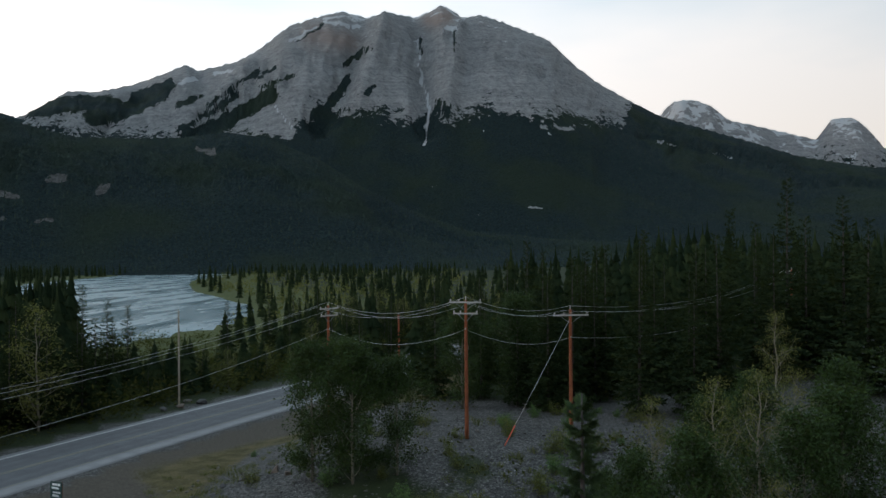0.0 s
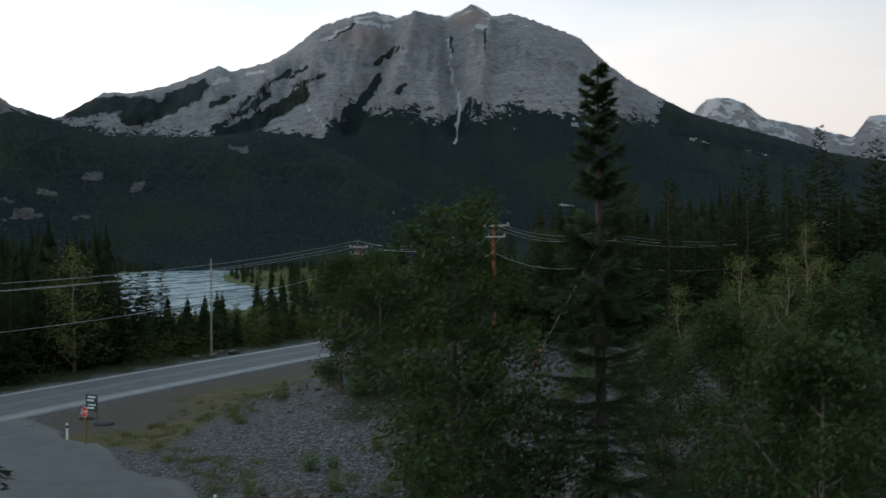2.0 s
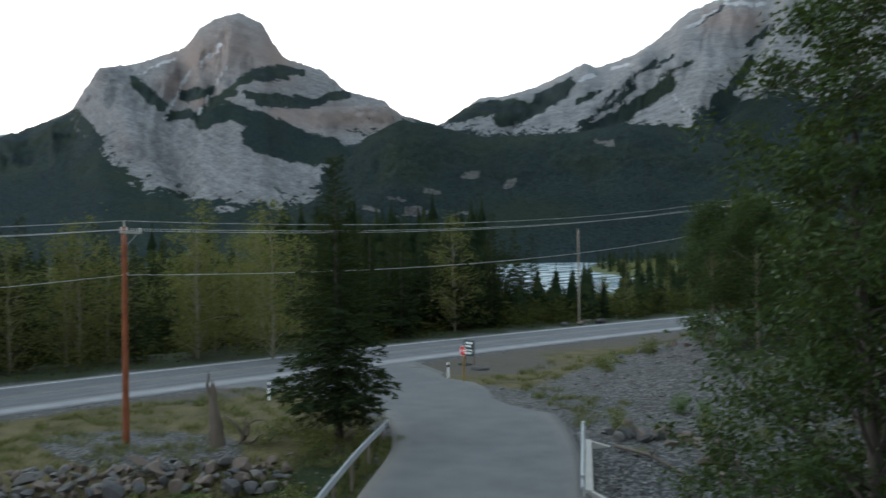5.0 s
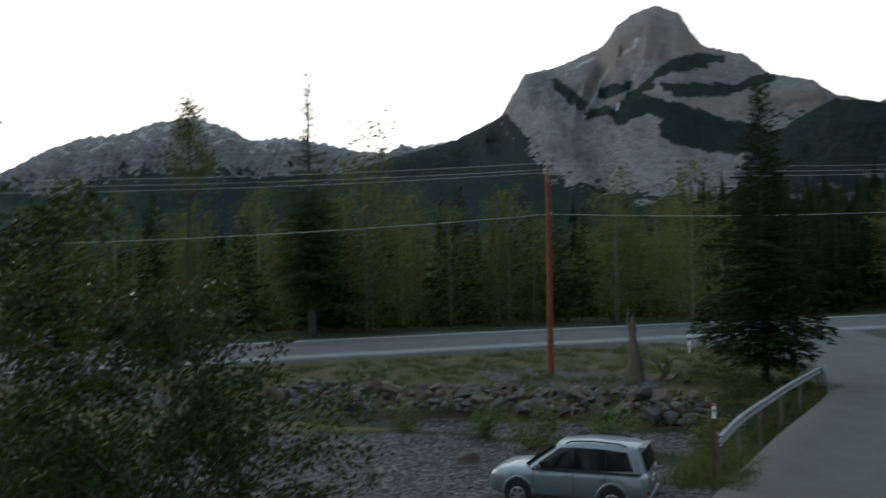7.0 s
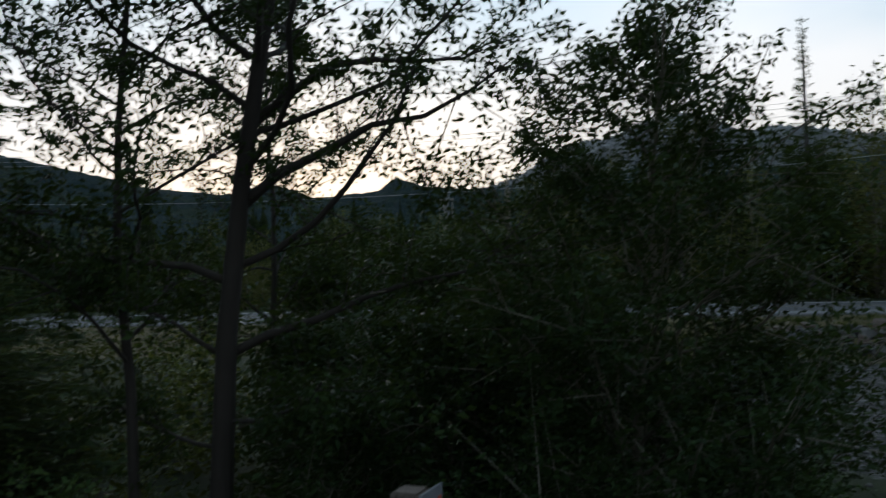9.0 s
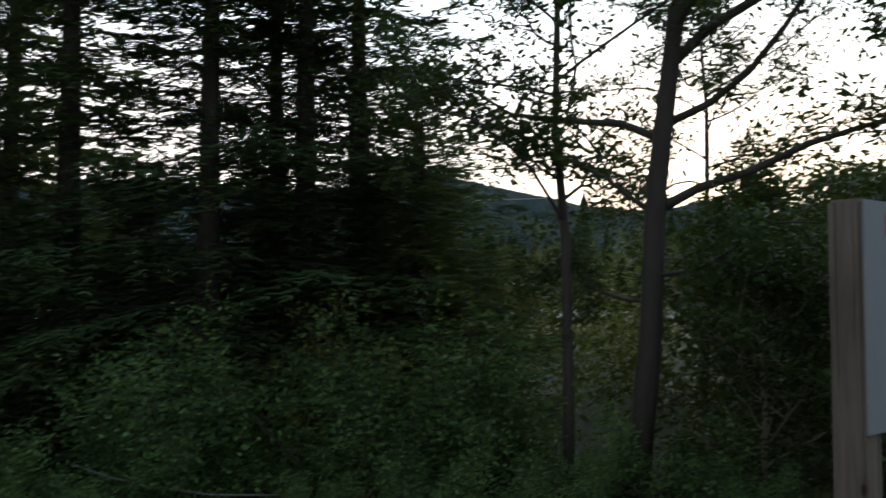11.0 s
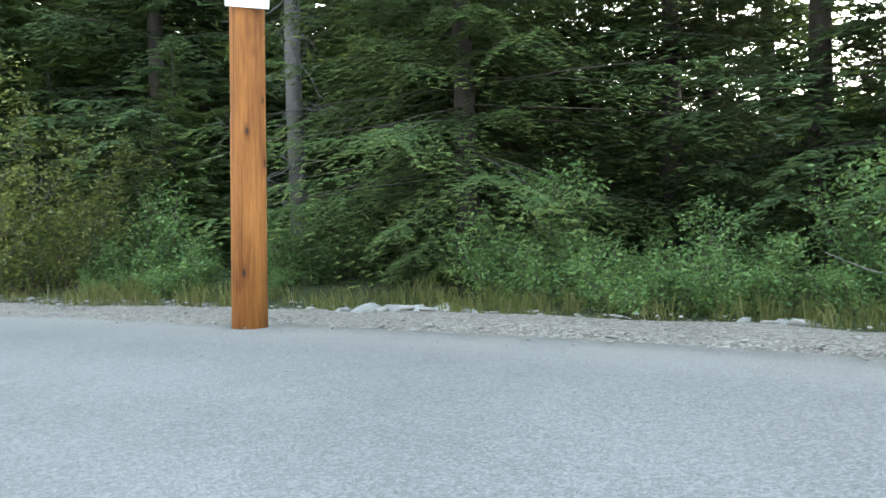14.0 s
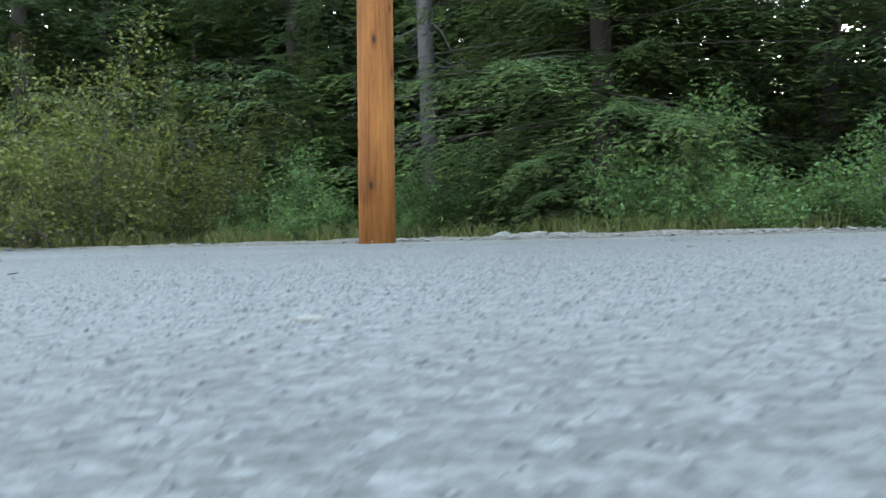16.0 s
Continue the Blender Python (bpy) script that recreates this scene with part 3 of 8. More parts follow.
def build_ground():
    r = np.concatenate([[0.0], np.geomspace(0.8, 160, 115), np.geomspace(166, 4800, 40)])
    a = np.linspace(0, 2 * math.pi, 281)[:-1]
    rr, aa = np.meshgrid(r, a, indexing="ij")
    x, y = -rr * np.sin(aa), rr * np.cos(aa)
    z = terrain(x, y)
    n = len(a)
    i, j = np.meshgrid(np.arange(len(r) - 1), np.arange(n), indexing="ij")
    k = (j + 1) % n
    f = np.stack([i * n + j, (i + 1) * n + j, (i + 1) * n + k, i * n + k], -1).reshape(-1, 4)
    me = raw_mesh("ground", np.stack([x, y, z], -1).reshape(-1, 3), f, M_GROUND, True)
    dh, side = away(x, y, HWY_LINE)
    dd, _ = away(x, y, DRIVE_LINE)
    dc, _ = away(x, y, CREEK_LINE)
    west = np.where(side > 0, dh, -dh)
    wob = bumps(x, y, 12.0, 8)
    gravel = np.maximum(1 - smooth_step(4.4, 5.9, dd + 0.6 * bumps(x, y, 1.2, 9)), 0.9 * (1 - smooth_step(5.5, 8.5, dh + wob)))
    creek = np.where(x < -14.5, 1 - smooth_step(0.8, 2.2, dc + 1.0 * wob), 1 - smooth_step(4.5, 10.0, dc + 1.8 * wob))
    gravel = np.maximum(gravel, creek)
    lot = (1 - smooth_step(6.0, 8.5, np.hypot((x + 17.5) * 0.8, (y - 12.5)) + wob * 0.5))
    wash = smooth_step(-24, -18, x) * smooth_step(33, 40, y) * (1 - smooth_step(76, 90, y)) * (1 - smooth_step(40, 60, x)) * smooth_step(7, 11, -west) * smooth_step(-0.75, -0.2, bumps(x, y, 17.0, 5))
    gravel = np.maximum(gravel, np.maximum(lot, wash * 0.95))
    bench = np.hypot((x + 31) / 6.0, (y - 27.5) / 3.2)
    gravel = np.maximum(gravel, 1 - smooth_step(0.7, 1.2, bench))
    soil = (1 - smooth_step(9.0, 22.0, -west + wob * 4)) * (west < 0) * smooth_step(30, 44, y) * 1.25
    grass = ((west < 0) * (1 - smooth_step(20, 34, -west)) * smooth_step(3.0, 6.0, dd)) * 1.0
    bank = (1 - smooth_step(6, 60, np.abs(away(x, y, RIVER_LINE)[0] - RIVER_HALF - 25))) * (y > 150)
    put_attr(me, "gravel", gravel.ravel())
    put_attr(me, "soil", (soil * (1 - 0.5 * np.clip(wob + 0.5, 0, 1))).ravel())
    put_attr(me, "grass", grass.ravel())
    put_attr(me, "meadow", bank.ravel())
    tagged(new("ground", me), "valley floor of gravel, grass and forest soil", "ground", "", "structure")


def ribbon(name, line, halves, z_of, thick, material, rows=13, crown=0.0):
    """A paved strip along a plan line, with a crown and side faces."""
    p = np.asarray(line, dtype=float)
    d = np.gradient(p, axis=0)
    d /= np.linalg.norm(d, axis=1, keepdims=True)
    nrm = np.stack([-d[:, 1], d[:, 0]], 1)
    h = np.interp(np.linspace(0, 1, len(p)), np.linspace(0, 1, len(halves)), halves)
    u = np.linspace(-1, 1, rows)
    xy = p[:, None] + nrm[:, None] * (h[:, None] * u[None])[:, :, None]
    z = z_of(p)[:, None] + crown * (1 - u ** 2)[None]
    top = np.concatenate([xy, z[..., None]], -1)
    lo1, lo2 = top[:, :1].copy(), top[:, -1:].copy()
    lo1[..., 2] -= thick
    lo2[..., 2] -= thick
    g = np.concatenate([lo1, top, lo2], 1)
    m = rows + 2
    i, j = np.meshgrid(np.arange(len(p) - 1), np.arange(m - 1), indexing="ij")
    f = np.stack([i * m + j, i * m + j + 1, (i + 1) * m + j + 1, (i + 1) * m + j], -1).reshape(-1, 4)[:, ::-1]
    me = raw_mesh(name, g.reshape(-1, 3), f, material)
    across = np.concatenate([[0], (u + 1) / 2, [1]])
    put_attr(me, "across", np.tile(across, len(p)))
    return me


def drive_z(p):
    dh, side = away(p[:, 0], p[:, 1], HWY_LINE)
    return 0.0 + (HWY_Z - 0.012) * smooth_step(-34, -9, np.where(side > 0, dh, -dh))


def build_roads():
    hwy = new("road", ribbon("road", HWY_LINE, [HWY_HALF] * 2, lambda p: np.full(len(p), HWY_Z), 0.3, M_ROAD, 17, 0.06))
    tagged(hwy, "two-lane grey asphalt highway with worn white edge lines", "road", "", "structure")
    d = np.gradient(HWY_LINE, axis=0)
    d /= np.linalg.norm(d, axis=1, keepdims=True)
    nrm = np.stack([-d[:, 1], d[:, 0]], 1)
    for off, wide, mat, name in ((4.55, 0.11, M_LINE, "edge_line"), (-3.75, 0.06, M_YELLOW, "edge_line"), (0.18, 0.07, M_YELLOW, "centre_line"), (-0.12, 0.07, M_YELLOW, "centre_line")):
        z = HWY_Z + 0.06 * (1 - (off / HWY_HALF) ** 2) + 0.012
        me = ribbon(name, HWY_LINE + nrm * off, [wide] * 2, lambda p, z=z: np.full(len(p), z), 0.008, mat, 3)
        part(name, me, mat, hwy, "worn road paint")
    hp = np.interp(np.linspace(0, 1, len(DRIVE_LINE)), np.linspace(0, 1, len(DRIVE_WIDE)), DRIVE_WIDE)
    drive = new("side_road", ribbon("side_road", DRIVE_LINE, hp, drive_z, 0.3, M_DRIVE, 17, 0.0))
    tagged(drive, "narrow worn grey asphalt side road", "road", "", "structure")


def build_shoulder():
    line = spline([(-8.6, 8.3), (-6.4, 3.9), (-4.55, 0.4), (-3.15, -1.7), (-1.75, -3.55), (0.15, -5.25), (2.7, -7.4), (7.2, -11.9)], 0.35)
    d = np.gradient(line, axis=0)
    d /= np.linalg.norm(d, axis=1, keepdims=True)
    mid = line + np.stack([d[:, 1], -d[:, 0]], 1) * 1.12
    me = ribbon("road_shoulder", mid, [0.82] * 2, lambda p: 0.002 + 0.02 * bumps(p[:, 0], p[:, 1], 0.9, 71), 0.12, M_SHOULDER, 11, 0.03)
    co = np.empty(len(me.vertices) * 3, dtype=np.float32)
    me.vertices.foreach_get("co", co)
    co = co.reshape(-1, 3)
    co[:, 2] += 0.018 * bumps(co[:, 0] * 1.0, co[:, 1] * 1.0, 0.35, 72) - 0.012
    co[:, :2] += 0.11 * np.stack([bumps(co[:, 0], co[:, 1], 0.8, 73), bumps(co[:, 0], co[:, 1], 0.8, 74)], 1)
    side = np.tile(np.arange(13), len(co) // 13)
    co[:, 2] -= 0.11 * np.clip((4.5 - side) / 4.5, 0, 1) ** 1.5 + 0.1 * np.clip((side - 8.5) / 3.5, 0, 1) ** 1.5
    me.vertices.foreach_set("co", co.ravel())
    tagged(new("road_shoulder", me), "strip of fine brown-grey gravel along the asphalt edge", "road shoulder", "", "structure")


def build_river():
    p = RIVER_LINE
    me = ribbon("water", p, [RIVER_HALF + 9] * 2, lambda q: np.full(len(q), WATER_Z), 0.1, M_WATER, 9)
    tagged(new("water", me), "pale blue-grey glacial river with ripples", "river", "", "structure")


def streak(deg, el, line, half):
    """1 along a line of (degrees left, degrees up), falling to 0 past its half width."""
    best = np.full(deg.shape, 1e9)
    for (a0, e0), (a1, e1) in zip(line[:-1], line[1:]):
        da, de = a1 - a0, e1 - e0
        s = np.clip(((deg - a0) * da + (el - e0) * de) / (da * da + de * de + 1e-9), 0, 1)
        best = np.minimum(best, np.hypot(deg - a0 - s * da, el - e0 - s * de))
    return np.exp(-(best / half) ** 2)


# ---- mountains: ridges given as (degrees left of north, degrees up) ----
def mountain(name, label, ridge, r_ridge, r_base, r_back, material, cliff=0.5, steps=(420, 90), rough=60.0, seed=1, jag=0.12, foot=0.35, back_drop=0.55, lift=8.0, terraces=1.0, treeline=((0, 90),), forest=(), snow=(), folds=(), rose=()):
    """A mountain range as a height field round the valley, rising from its base to the ridge."""
    az = np.array([q[0] for q in ridge])
    el = np.array([q[1] for q in ridge])
    order = np.argsort(az)
    az, el = az[order], el[order]
    a = np.linspace(az[0], az[-1], steps[0])
    e = np.interp(a, az, el)
    k = max(1, int(steps[0] / (az[-1] - az[0]) * 0.25))
    e = np.convolve(np.pad(e, k, mode="edge"), np.ones(2 * k + 1) / (2 * k + 1), mode="valid")
    s = np.concatenate([np.linspace(0, 1, steps[1]), 1 + np.linspace(0, 1, steps[1] // 4)[1:]])
    aa, ss = np.meshgrid(np.radians(a), s, indexing="ij")
    ridge_r = r_ridge * (1 + 0.05 * bumps(aa * 900, 0 * aa, 90.0, seed + 1))
    r = np.where(ss <= 1, r_base + (ridge_r - r_base) * ss, ridge_r + (r_back - ridge_r) * (ss - 1))
    top = ridge_r * np.tan(np.radians(e))[:, None] + lift
    # talus below, cliffs above
    lo, hi = foot, cliff
    prof = np.where(ss < lo, 0.42 * (ss / lo) ** 1.25, 0.42 + 0.58 * ((np.clip(ss, lo, 1) - lo) / (1 - lo)) ** hi)
    prof = np.where(ss > 1, 1 - back_drop * np.clip(ss - 1, 0, 1) ** 0.8, prof)
    x, y = -r * np.sin(aa), r * np.cos(aa)
    # buttresses and gullies run down the face
    rib = np.abs(bumps(aa * 2600 + ss * 60, ss * 150, 95.0, seed + 2, 3))
    rib2 = np.abs(bumps(aa * 2600 + ss * 190, ss * 420, 34.0, seed + 3, 3))
    mid = np.sin(np.clip(ss, 0, 1) * math.pi) ** 0.8
    cliffs = smooth_step(foot, foot + 0.25, ss)
    face = mid * (0.25 + 0.75 * cliffs)
    z = -6 + (top + 6) * prof
    rib3 = np.abs(bumps(aa * 2600 + ss * 40, ss * 200, 13.0, seed + 4, 3))
    z = z - rough * (rib * 0.8 + rib2 * 0.55 + rib3 * 0.35) * face + rough * 0.6 * face
    deg, el_v = np.degrees(aa), np.degrees(np.arctan2(z, r))
    wob_a = deg + 0.25 * bumps(deg * 10, el_v * 10, 5.0, seed + 15, 4)
    for line, half, depth in folds:
        z = z + 0.85 * depth * streak(wob_a, el_v, line, half) * np.clip(mid * 1.6, 0, 1)
    # bedding steps in the cliffs
    bed = z + 0.06 * x + 12 * bumps(x, y, 300.0, seed + 9, 2)
    z = z + cliffs * mid * (2.6 * np.sin(bed / 17.0) + 2.0 * np.sin(bed / 6.3 + 1.0 + 2.0 * bumps(x, y, 150.0, seed + 10, 2))) * terraces
    fine = bumps(x, y, 42.0, seed + 5, 4)
    crest = np.exp(-((ss - 1) / 0.03) ** 2)
    z = z + rough * 0.16 * fine * np.clip(face + 0.1, 0, 1) + crest * jag * rough * (bumps(aa * 5200, ss * 0, 20.0, seed + 7, 4) - 0.1)
    n = len(s)
    i, j = np.meshgrid(np.arange(len(a) - 1), np.arange(n - 1), indexing="ij")
    f = np.stack([i * n + j, i * n + j + 1, (i + 1) * n + j + 1, (i + 1) * n + j], -1).reshape(-1, 4)[:, ::-1]
    me = raw_mesh(name, np.stack([x, y, z], -1).reshape(-1, 3), f, material, True)
    # forest cover in metres below the treeline, with patches of rock, wood and snow
    deg, el_v = np.degrees(aa), np.degrees(np.arctan2(z, r))
    tl = sorted(treeline)
    cover = (np.interp(deg, [q[0] for q in tl], [q[1] for q in tl]) - el_v) * 45.0
    cover = np.where(cover < 0, cover * 0.6, cover)
    deg = deg + 0.16 * bumps(deg * 10, el_v * 10, 4.0, seed + 12, 4)
    el_v = el_v + 0.12 * bumps(deg * 10, el_v * 14, 4.0, seed + 13, 4)
    for line, half, amount in forest:
        k = streak(deg, el_v, line, half * 1.35)
        cover = cover * (1 - k) + amount * k if amount < 0 else np.maximum(cover, -90 + (amount + 90) * k)
    white, warm = np.zeros_like(cover), np.zeros_like(cover)
    for line, half in snow:
        white = np.maximum(white, streak(deg, el_v, line, half))
    for line, half in rose:
        warm = np.maximum(warm, streak(deg, el_v, line, half))
    put_attr(me, "rose", warm.ravel())
    put_attr(me, "cover", cover.ravel())
    put_attr(me, "snow", white.ravel())
    SLOPES.append((np.stack([x, y, z], -1).reshape(-1, 3), cover.ravel(), np.hypot(x, y).ravel()))
    return tagged(new(name, me), label, "mountain", "", "structure")


SLOPES = []


def build_slope_woods():
    """Trees standing on the nearer forest slopes."""
    rng = np.random.RandomState(77)
    n_side = 5
    ang = np.arange(n_side) * 2 * math.pi / n_side
    cone = np.concatenate([np.stack([np.cos(ang), np.sin(ang), np.zeros(n_side)], 1), [[0, 0, 1.0]]])
    tri = np.array([[i, (i + 1) % n_side, n_side] for i in range(n_side)])
    vs, fs, n = [], [], 0
    for pts, cover, r in SLOPES:
        ok = np.where((cover > 25) & (r < 2500) & (pts[:, 2] > 0))[0]
        if len(ok) < 50 or pts[ok, 0].mean() > 900:
            continue
        w = 1.0 / np.maximum(r[ok], 500) ** 0.3
        for k in rng.choice(ok, min(9000, len(ok)), p=w / w.sum()):
            h, q = rng.uniform(3.5, 7.0), pts[k] + np.array([rng.normal() * 6, rng.normal() * 6, -1.0])
            vs.append(cone * np.array([h * 0.2, h * 0.2, h]) + q)
            fs.append(tri + n)
            n += n_side + 1
    tagged(new("slope_woods", raw_mesh("slope_woods", np.concatenate(vs), np.concatenate(fs), M_SLOPE)), "dark spruce woods on the mountain slopes", "forest", "", "stuff")


def build_mountains():
    grey_a, grey_b = (0.315, 0.323, 0.335), (0.475, 0.484, 0.495)
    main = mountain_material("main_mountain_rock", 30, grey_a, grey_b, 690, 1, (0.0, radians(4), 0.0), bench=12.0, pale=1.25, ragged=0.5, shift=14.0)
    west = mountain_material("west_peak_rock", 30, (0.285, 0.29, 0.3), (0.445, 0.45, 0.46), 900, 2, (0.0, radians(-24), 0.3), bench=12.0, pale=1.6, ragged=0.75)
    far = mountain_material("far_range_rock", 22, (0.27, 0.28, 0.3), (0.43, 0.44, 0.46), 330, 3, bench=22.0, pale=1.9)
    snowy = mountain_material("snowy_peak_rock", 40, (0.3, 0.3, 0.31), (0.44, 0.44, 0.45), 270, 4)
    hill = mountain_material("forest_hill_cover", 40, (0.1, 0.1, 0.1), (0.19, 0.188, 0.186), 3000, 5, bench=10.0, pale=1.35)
    # the far ridges' hazy blue is painted into their forest colour
    blue = mountain_material("haze_tinted_hill_cover", 60, grey_a, grey_b, 3000, 6, bench=10.0, pale=1.9)
    mountain("mountain_1", "broad grey limestone mountain with cliffs above dark forest", [(33, 7.2), (29.3, 8.44), (26.8, 10.05), (25.4, 10.08), (22.9, 10.73), (20.9, 11.59), (19.9, 12.09), (19.2, 11.7), (16.7, 12.41), (15.3, 13.23), (13.5, 14.62), (11.6, 15.3), (10.0, 15.68), (8.4, 15.33), (7.0, 15.65), (5.1, 15.35), (3.3, 16.14), (1.9, 15.32), (0.8, 15.5), (-1.4, 14.72), (-3.6, 13.81), (-5.5, 12.04), (-6.9, 10.92), (-10.6, 8.79), (-15.3, 7.15), (-19.2, 5.74), (-23.5, 4.84), (-30, 4.0)],
             3000, 1500, 3500, main, 0.8, (500, 105), 30, 11, 0.14, lift=20.0,
             treeline=((33, 8.2), (28.7, 8.24), (26.5, 7.7), (20.4, 7.9), (19.3, 8.1), (13.4, 8.3), (12.0, 9.4), (11.3, 9.8), (9.6, 9.7), (8.1, 9.7), (6.1, 9.5), (4.9, 9.1), (3.7, 9.85), (2.5, 9.7), (0.7, 9.85), (-2.2, 9.55), (-4.6, 9.4), (-8.4, 8.7), (-9.2, 10.5), (-12, 12), (-40, 12)),
             forest=((((28.6, 9.2), (26.5, 9.75), (24.3, 9.85)), 0.38, 90), (((25.4, 9.0), (23.5, 9.5), (21.3, 10.7)), 0.42, 80), (((23.0, 10.3), (20.8, 11.2)), 0.3, 55), (((20.4, 9.97), (19.0, 10.6)), 0.16, 50), (((20.4, 8.5), (18.6, 9.5), (16.7, 10.8)), 0.14, 50), (((18.6, 10.06), (16.7, 11.45), (15.3, 12.3)), 0.12, 50), (((15.6, 11.8), (14.3, 12.5)), 0.11, 50), (((15.3, 11.3), (13.0, 12.2)), 0.11, 40),
                     # shade in the gully (4.8) and crack (2.56) is painted with forest cover
                     (((19.7, 8.1), (17.7, 9.0), (15.8, 10.1), (14.5, 10.9)), 0.36, 110), (((11.8, 9.6), (10.5, 10.6), (9.6, 12.04)), 0.24, 80), (((9.8, 12.85), (8.1, 13.95)), 0.14, 70), (((8.5, 11.0), (7.9, 11.5)), 0.16, 50), (((4.8, 14.4), (4.9, 13.5)), 0.14, 70), (((2.56, 15.2), (2.58, 13.7)), 0.05, 60), (((13.0, 14.2), (11.0, 15.3)), 0.1, 30), (((3.7, 10.4), (3.0, 10.0)), 0.25, 60),
                     (((-2.0, 3.8), (-3.0, 3.6)), 0.3, -22), (((1.7, 3.3), (0.9, 3.3)), 0.16, -22), (((4.2, 5.1), (3.0, 5.0)), 0.2, -22), (((-13.8, 6.7), (-15.2, 6.4)), 0.2, -22), (((-3.2, 8.9), (-5.2, 8.6)), 0.12, -22), (((-10.6, 7.6), (-11.6, 7.3)), 0.22, -22), (((15.0, 9.3), (13.6, 8.7)), 0.25, -120)),
             snow=((((3.44, 15.07), (2.58, 15.07)), 0.09), (((5.04, 14.3), (4.72, 11.9), (4.18, 10.4)), 0.09), (((4.18, 10.4), (4.3, 10.2)), 0.2), (((4.18, 10.4), (4.43, 9.0), (4.6, 7.85)), 0.13), (((1.03, 9.6), (0.74, 8.64)), 0.07), (((-3.05, 9.5), (-3.71, 8.27)), 0.08), (((14.33, 10.15), (13.28, 8.83)), 0.08), (((20.3, 11.3), (19.3, 11.65)), 0.12), (((18.2, 12.0), (16.9, 12.2)), 0.05), (((13.4, 14.1), (11.75, 15.05)), 0.06), (((11.0, 15.35), (8.8, 15.1)), 0.06)),
             folds=((((5.04, 15.1), (4.67, 11.9), (4.43, 9.2)), 0.75, -52), (((9.0, 14.8), (9.8, 12.3), (11.5, 9.6)), 0.9, -60), (((6.9, 15.6), (8.1, 12.8), (9.0, 9.9)), 0.8, 45), (((2.2, 15.1), (3.0, 10.0)), 0.5, 26), (((14.5, 10.9), (19.7, 8.1)), 0.7, -35), (((16.0, 12.4), (20.0, 8.6)), 0.5, 22), (((22.0, 11.0), (25.0, 8.4)), 0.6, -25)),
             rose=((((12, 14.6), (9.5, 14.2)), 0.7), (((4.2, 15.5), (3.0, 15.8)), 0.5)))
    mountain("mountain_2", "far grey peaks banded with snow", [(-6, 8.0), (-10.6, 8.6), (-11.5, 9.56), (-12.7, 9.63), (-13.9, 9.14), (-14.9, 8.21), (-16.6, 7.77), (-18.6, 7.14), (-20.0, 6.71), (-20.8, 7.94), (-22.0, 7.92), (-22.8, 7.2), (-23.7, 5.9), (-28, 6.4), (-34, 5.2)],
             4300, 3400, 4800, snowy, 0.9, (260, 60), 40, 23, 0.1, lift=24.0, treeline=((-40, 4.8), (0, 4.8)))
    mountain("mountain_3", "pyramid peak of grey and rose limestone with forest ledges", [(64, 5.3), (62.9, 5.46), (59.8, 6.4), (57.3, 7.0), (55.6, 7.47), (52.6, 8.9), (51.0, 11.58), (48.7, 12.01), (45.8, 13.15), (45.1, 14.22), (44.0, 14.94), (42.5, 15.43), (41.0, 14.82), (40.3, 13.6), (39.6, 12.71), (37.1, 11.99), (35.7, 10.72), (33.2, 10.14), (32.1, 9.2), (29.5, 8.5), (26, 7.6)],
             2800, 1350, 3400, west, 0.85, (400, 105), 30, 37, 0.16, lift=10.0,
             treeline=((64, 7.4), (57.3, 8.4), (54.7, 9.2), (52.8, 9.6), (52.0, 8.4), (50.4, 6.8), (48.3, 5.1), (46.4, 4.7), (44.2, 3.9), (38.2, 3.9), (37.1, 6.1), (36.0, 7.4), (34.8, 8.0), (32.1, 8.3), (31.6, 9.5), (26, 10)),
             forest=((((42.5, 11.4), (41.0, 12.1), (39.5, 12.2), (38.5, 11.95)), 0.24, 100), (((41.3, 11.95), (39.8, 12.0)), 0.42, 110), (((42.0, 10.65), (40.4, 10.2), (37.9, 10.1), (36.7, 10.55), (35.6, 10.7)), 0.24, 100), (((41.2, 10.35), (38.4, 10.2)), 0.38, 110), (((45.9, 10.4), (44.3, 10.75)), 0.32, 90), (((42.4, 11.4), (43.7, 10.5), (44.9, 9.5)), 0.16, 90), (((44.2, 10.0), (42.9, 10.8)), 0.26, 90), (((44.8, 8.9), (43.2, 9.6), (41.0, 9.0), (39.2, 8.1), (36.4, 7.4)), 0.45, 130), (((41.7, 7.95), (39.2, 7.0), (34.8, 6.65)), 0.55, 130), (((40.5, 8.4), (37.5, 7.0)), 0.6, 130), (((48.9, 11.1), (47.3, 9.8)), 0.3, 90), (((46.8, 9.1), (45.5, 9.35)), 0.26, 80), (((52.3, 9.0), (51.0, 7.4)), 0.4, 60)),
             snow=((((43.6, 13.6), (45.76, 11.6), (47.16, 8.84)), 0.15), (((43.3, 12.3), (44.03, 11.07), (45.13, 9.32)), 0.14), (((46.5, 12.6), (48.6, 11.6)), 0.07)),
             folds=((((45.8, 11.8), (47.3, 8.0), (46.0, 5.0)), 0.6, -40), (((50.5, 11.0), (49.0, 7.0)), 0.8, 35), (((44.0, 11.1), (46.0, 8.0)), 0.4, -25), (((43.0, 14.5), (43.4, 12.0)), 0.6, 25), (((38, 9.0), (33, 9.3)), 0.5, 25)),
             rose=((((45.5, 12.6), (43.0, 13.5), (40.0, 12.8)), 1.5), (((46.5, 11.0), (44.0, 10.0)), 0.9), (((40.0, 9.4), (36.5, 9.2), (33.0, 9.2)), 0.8)))
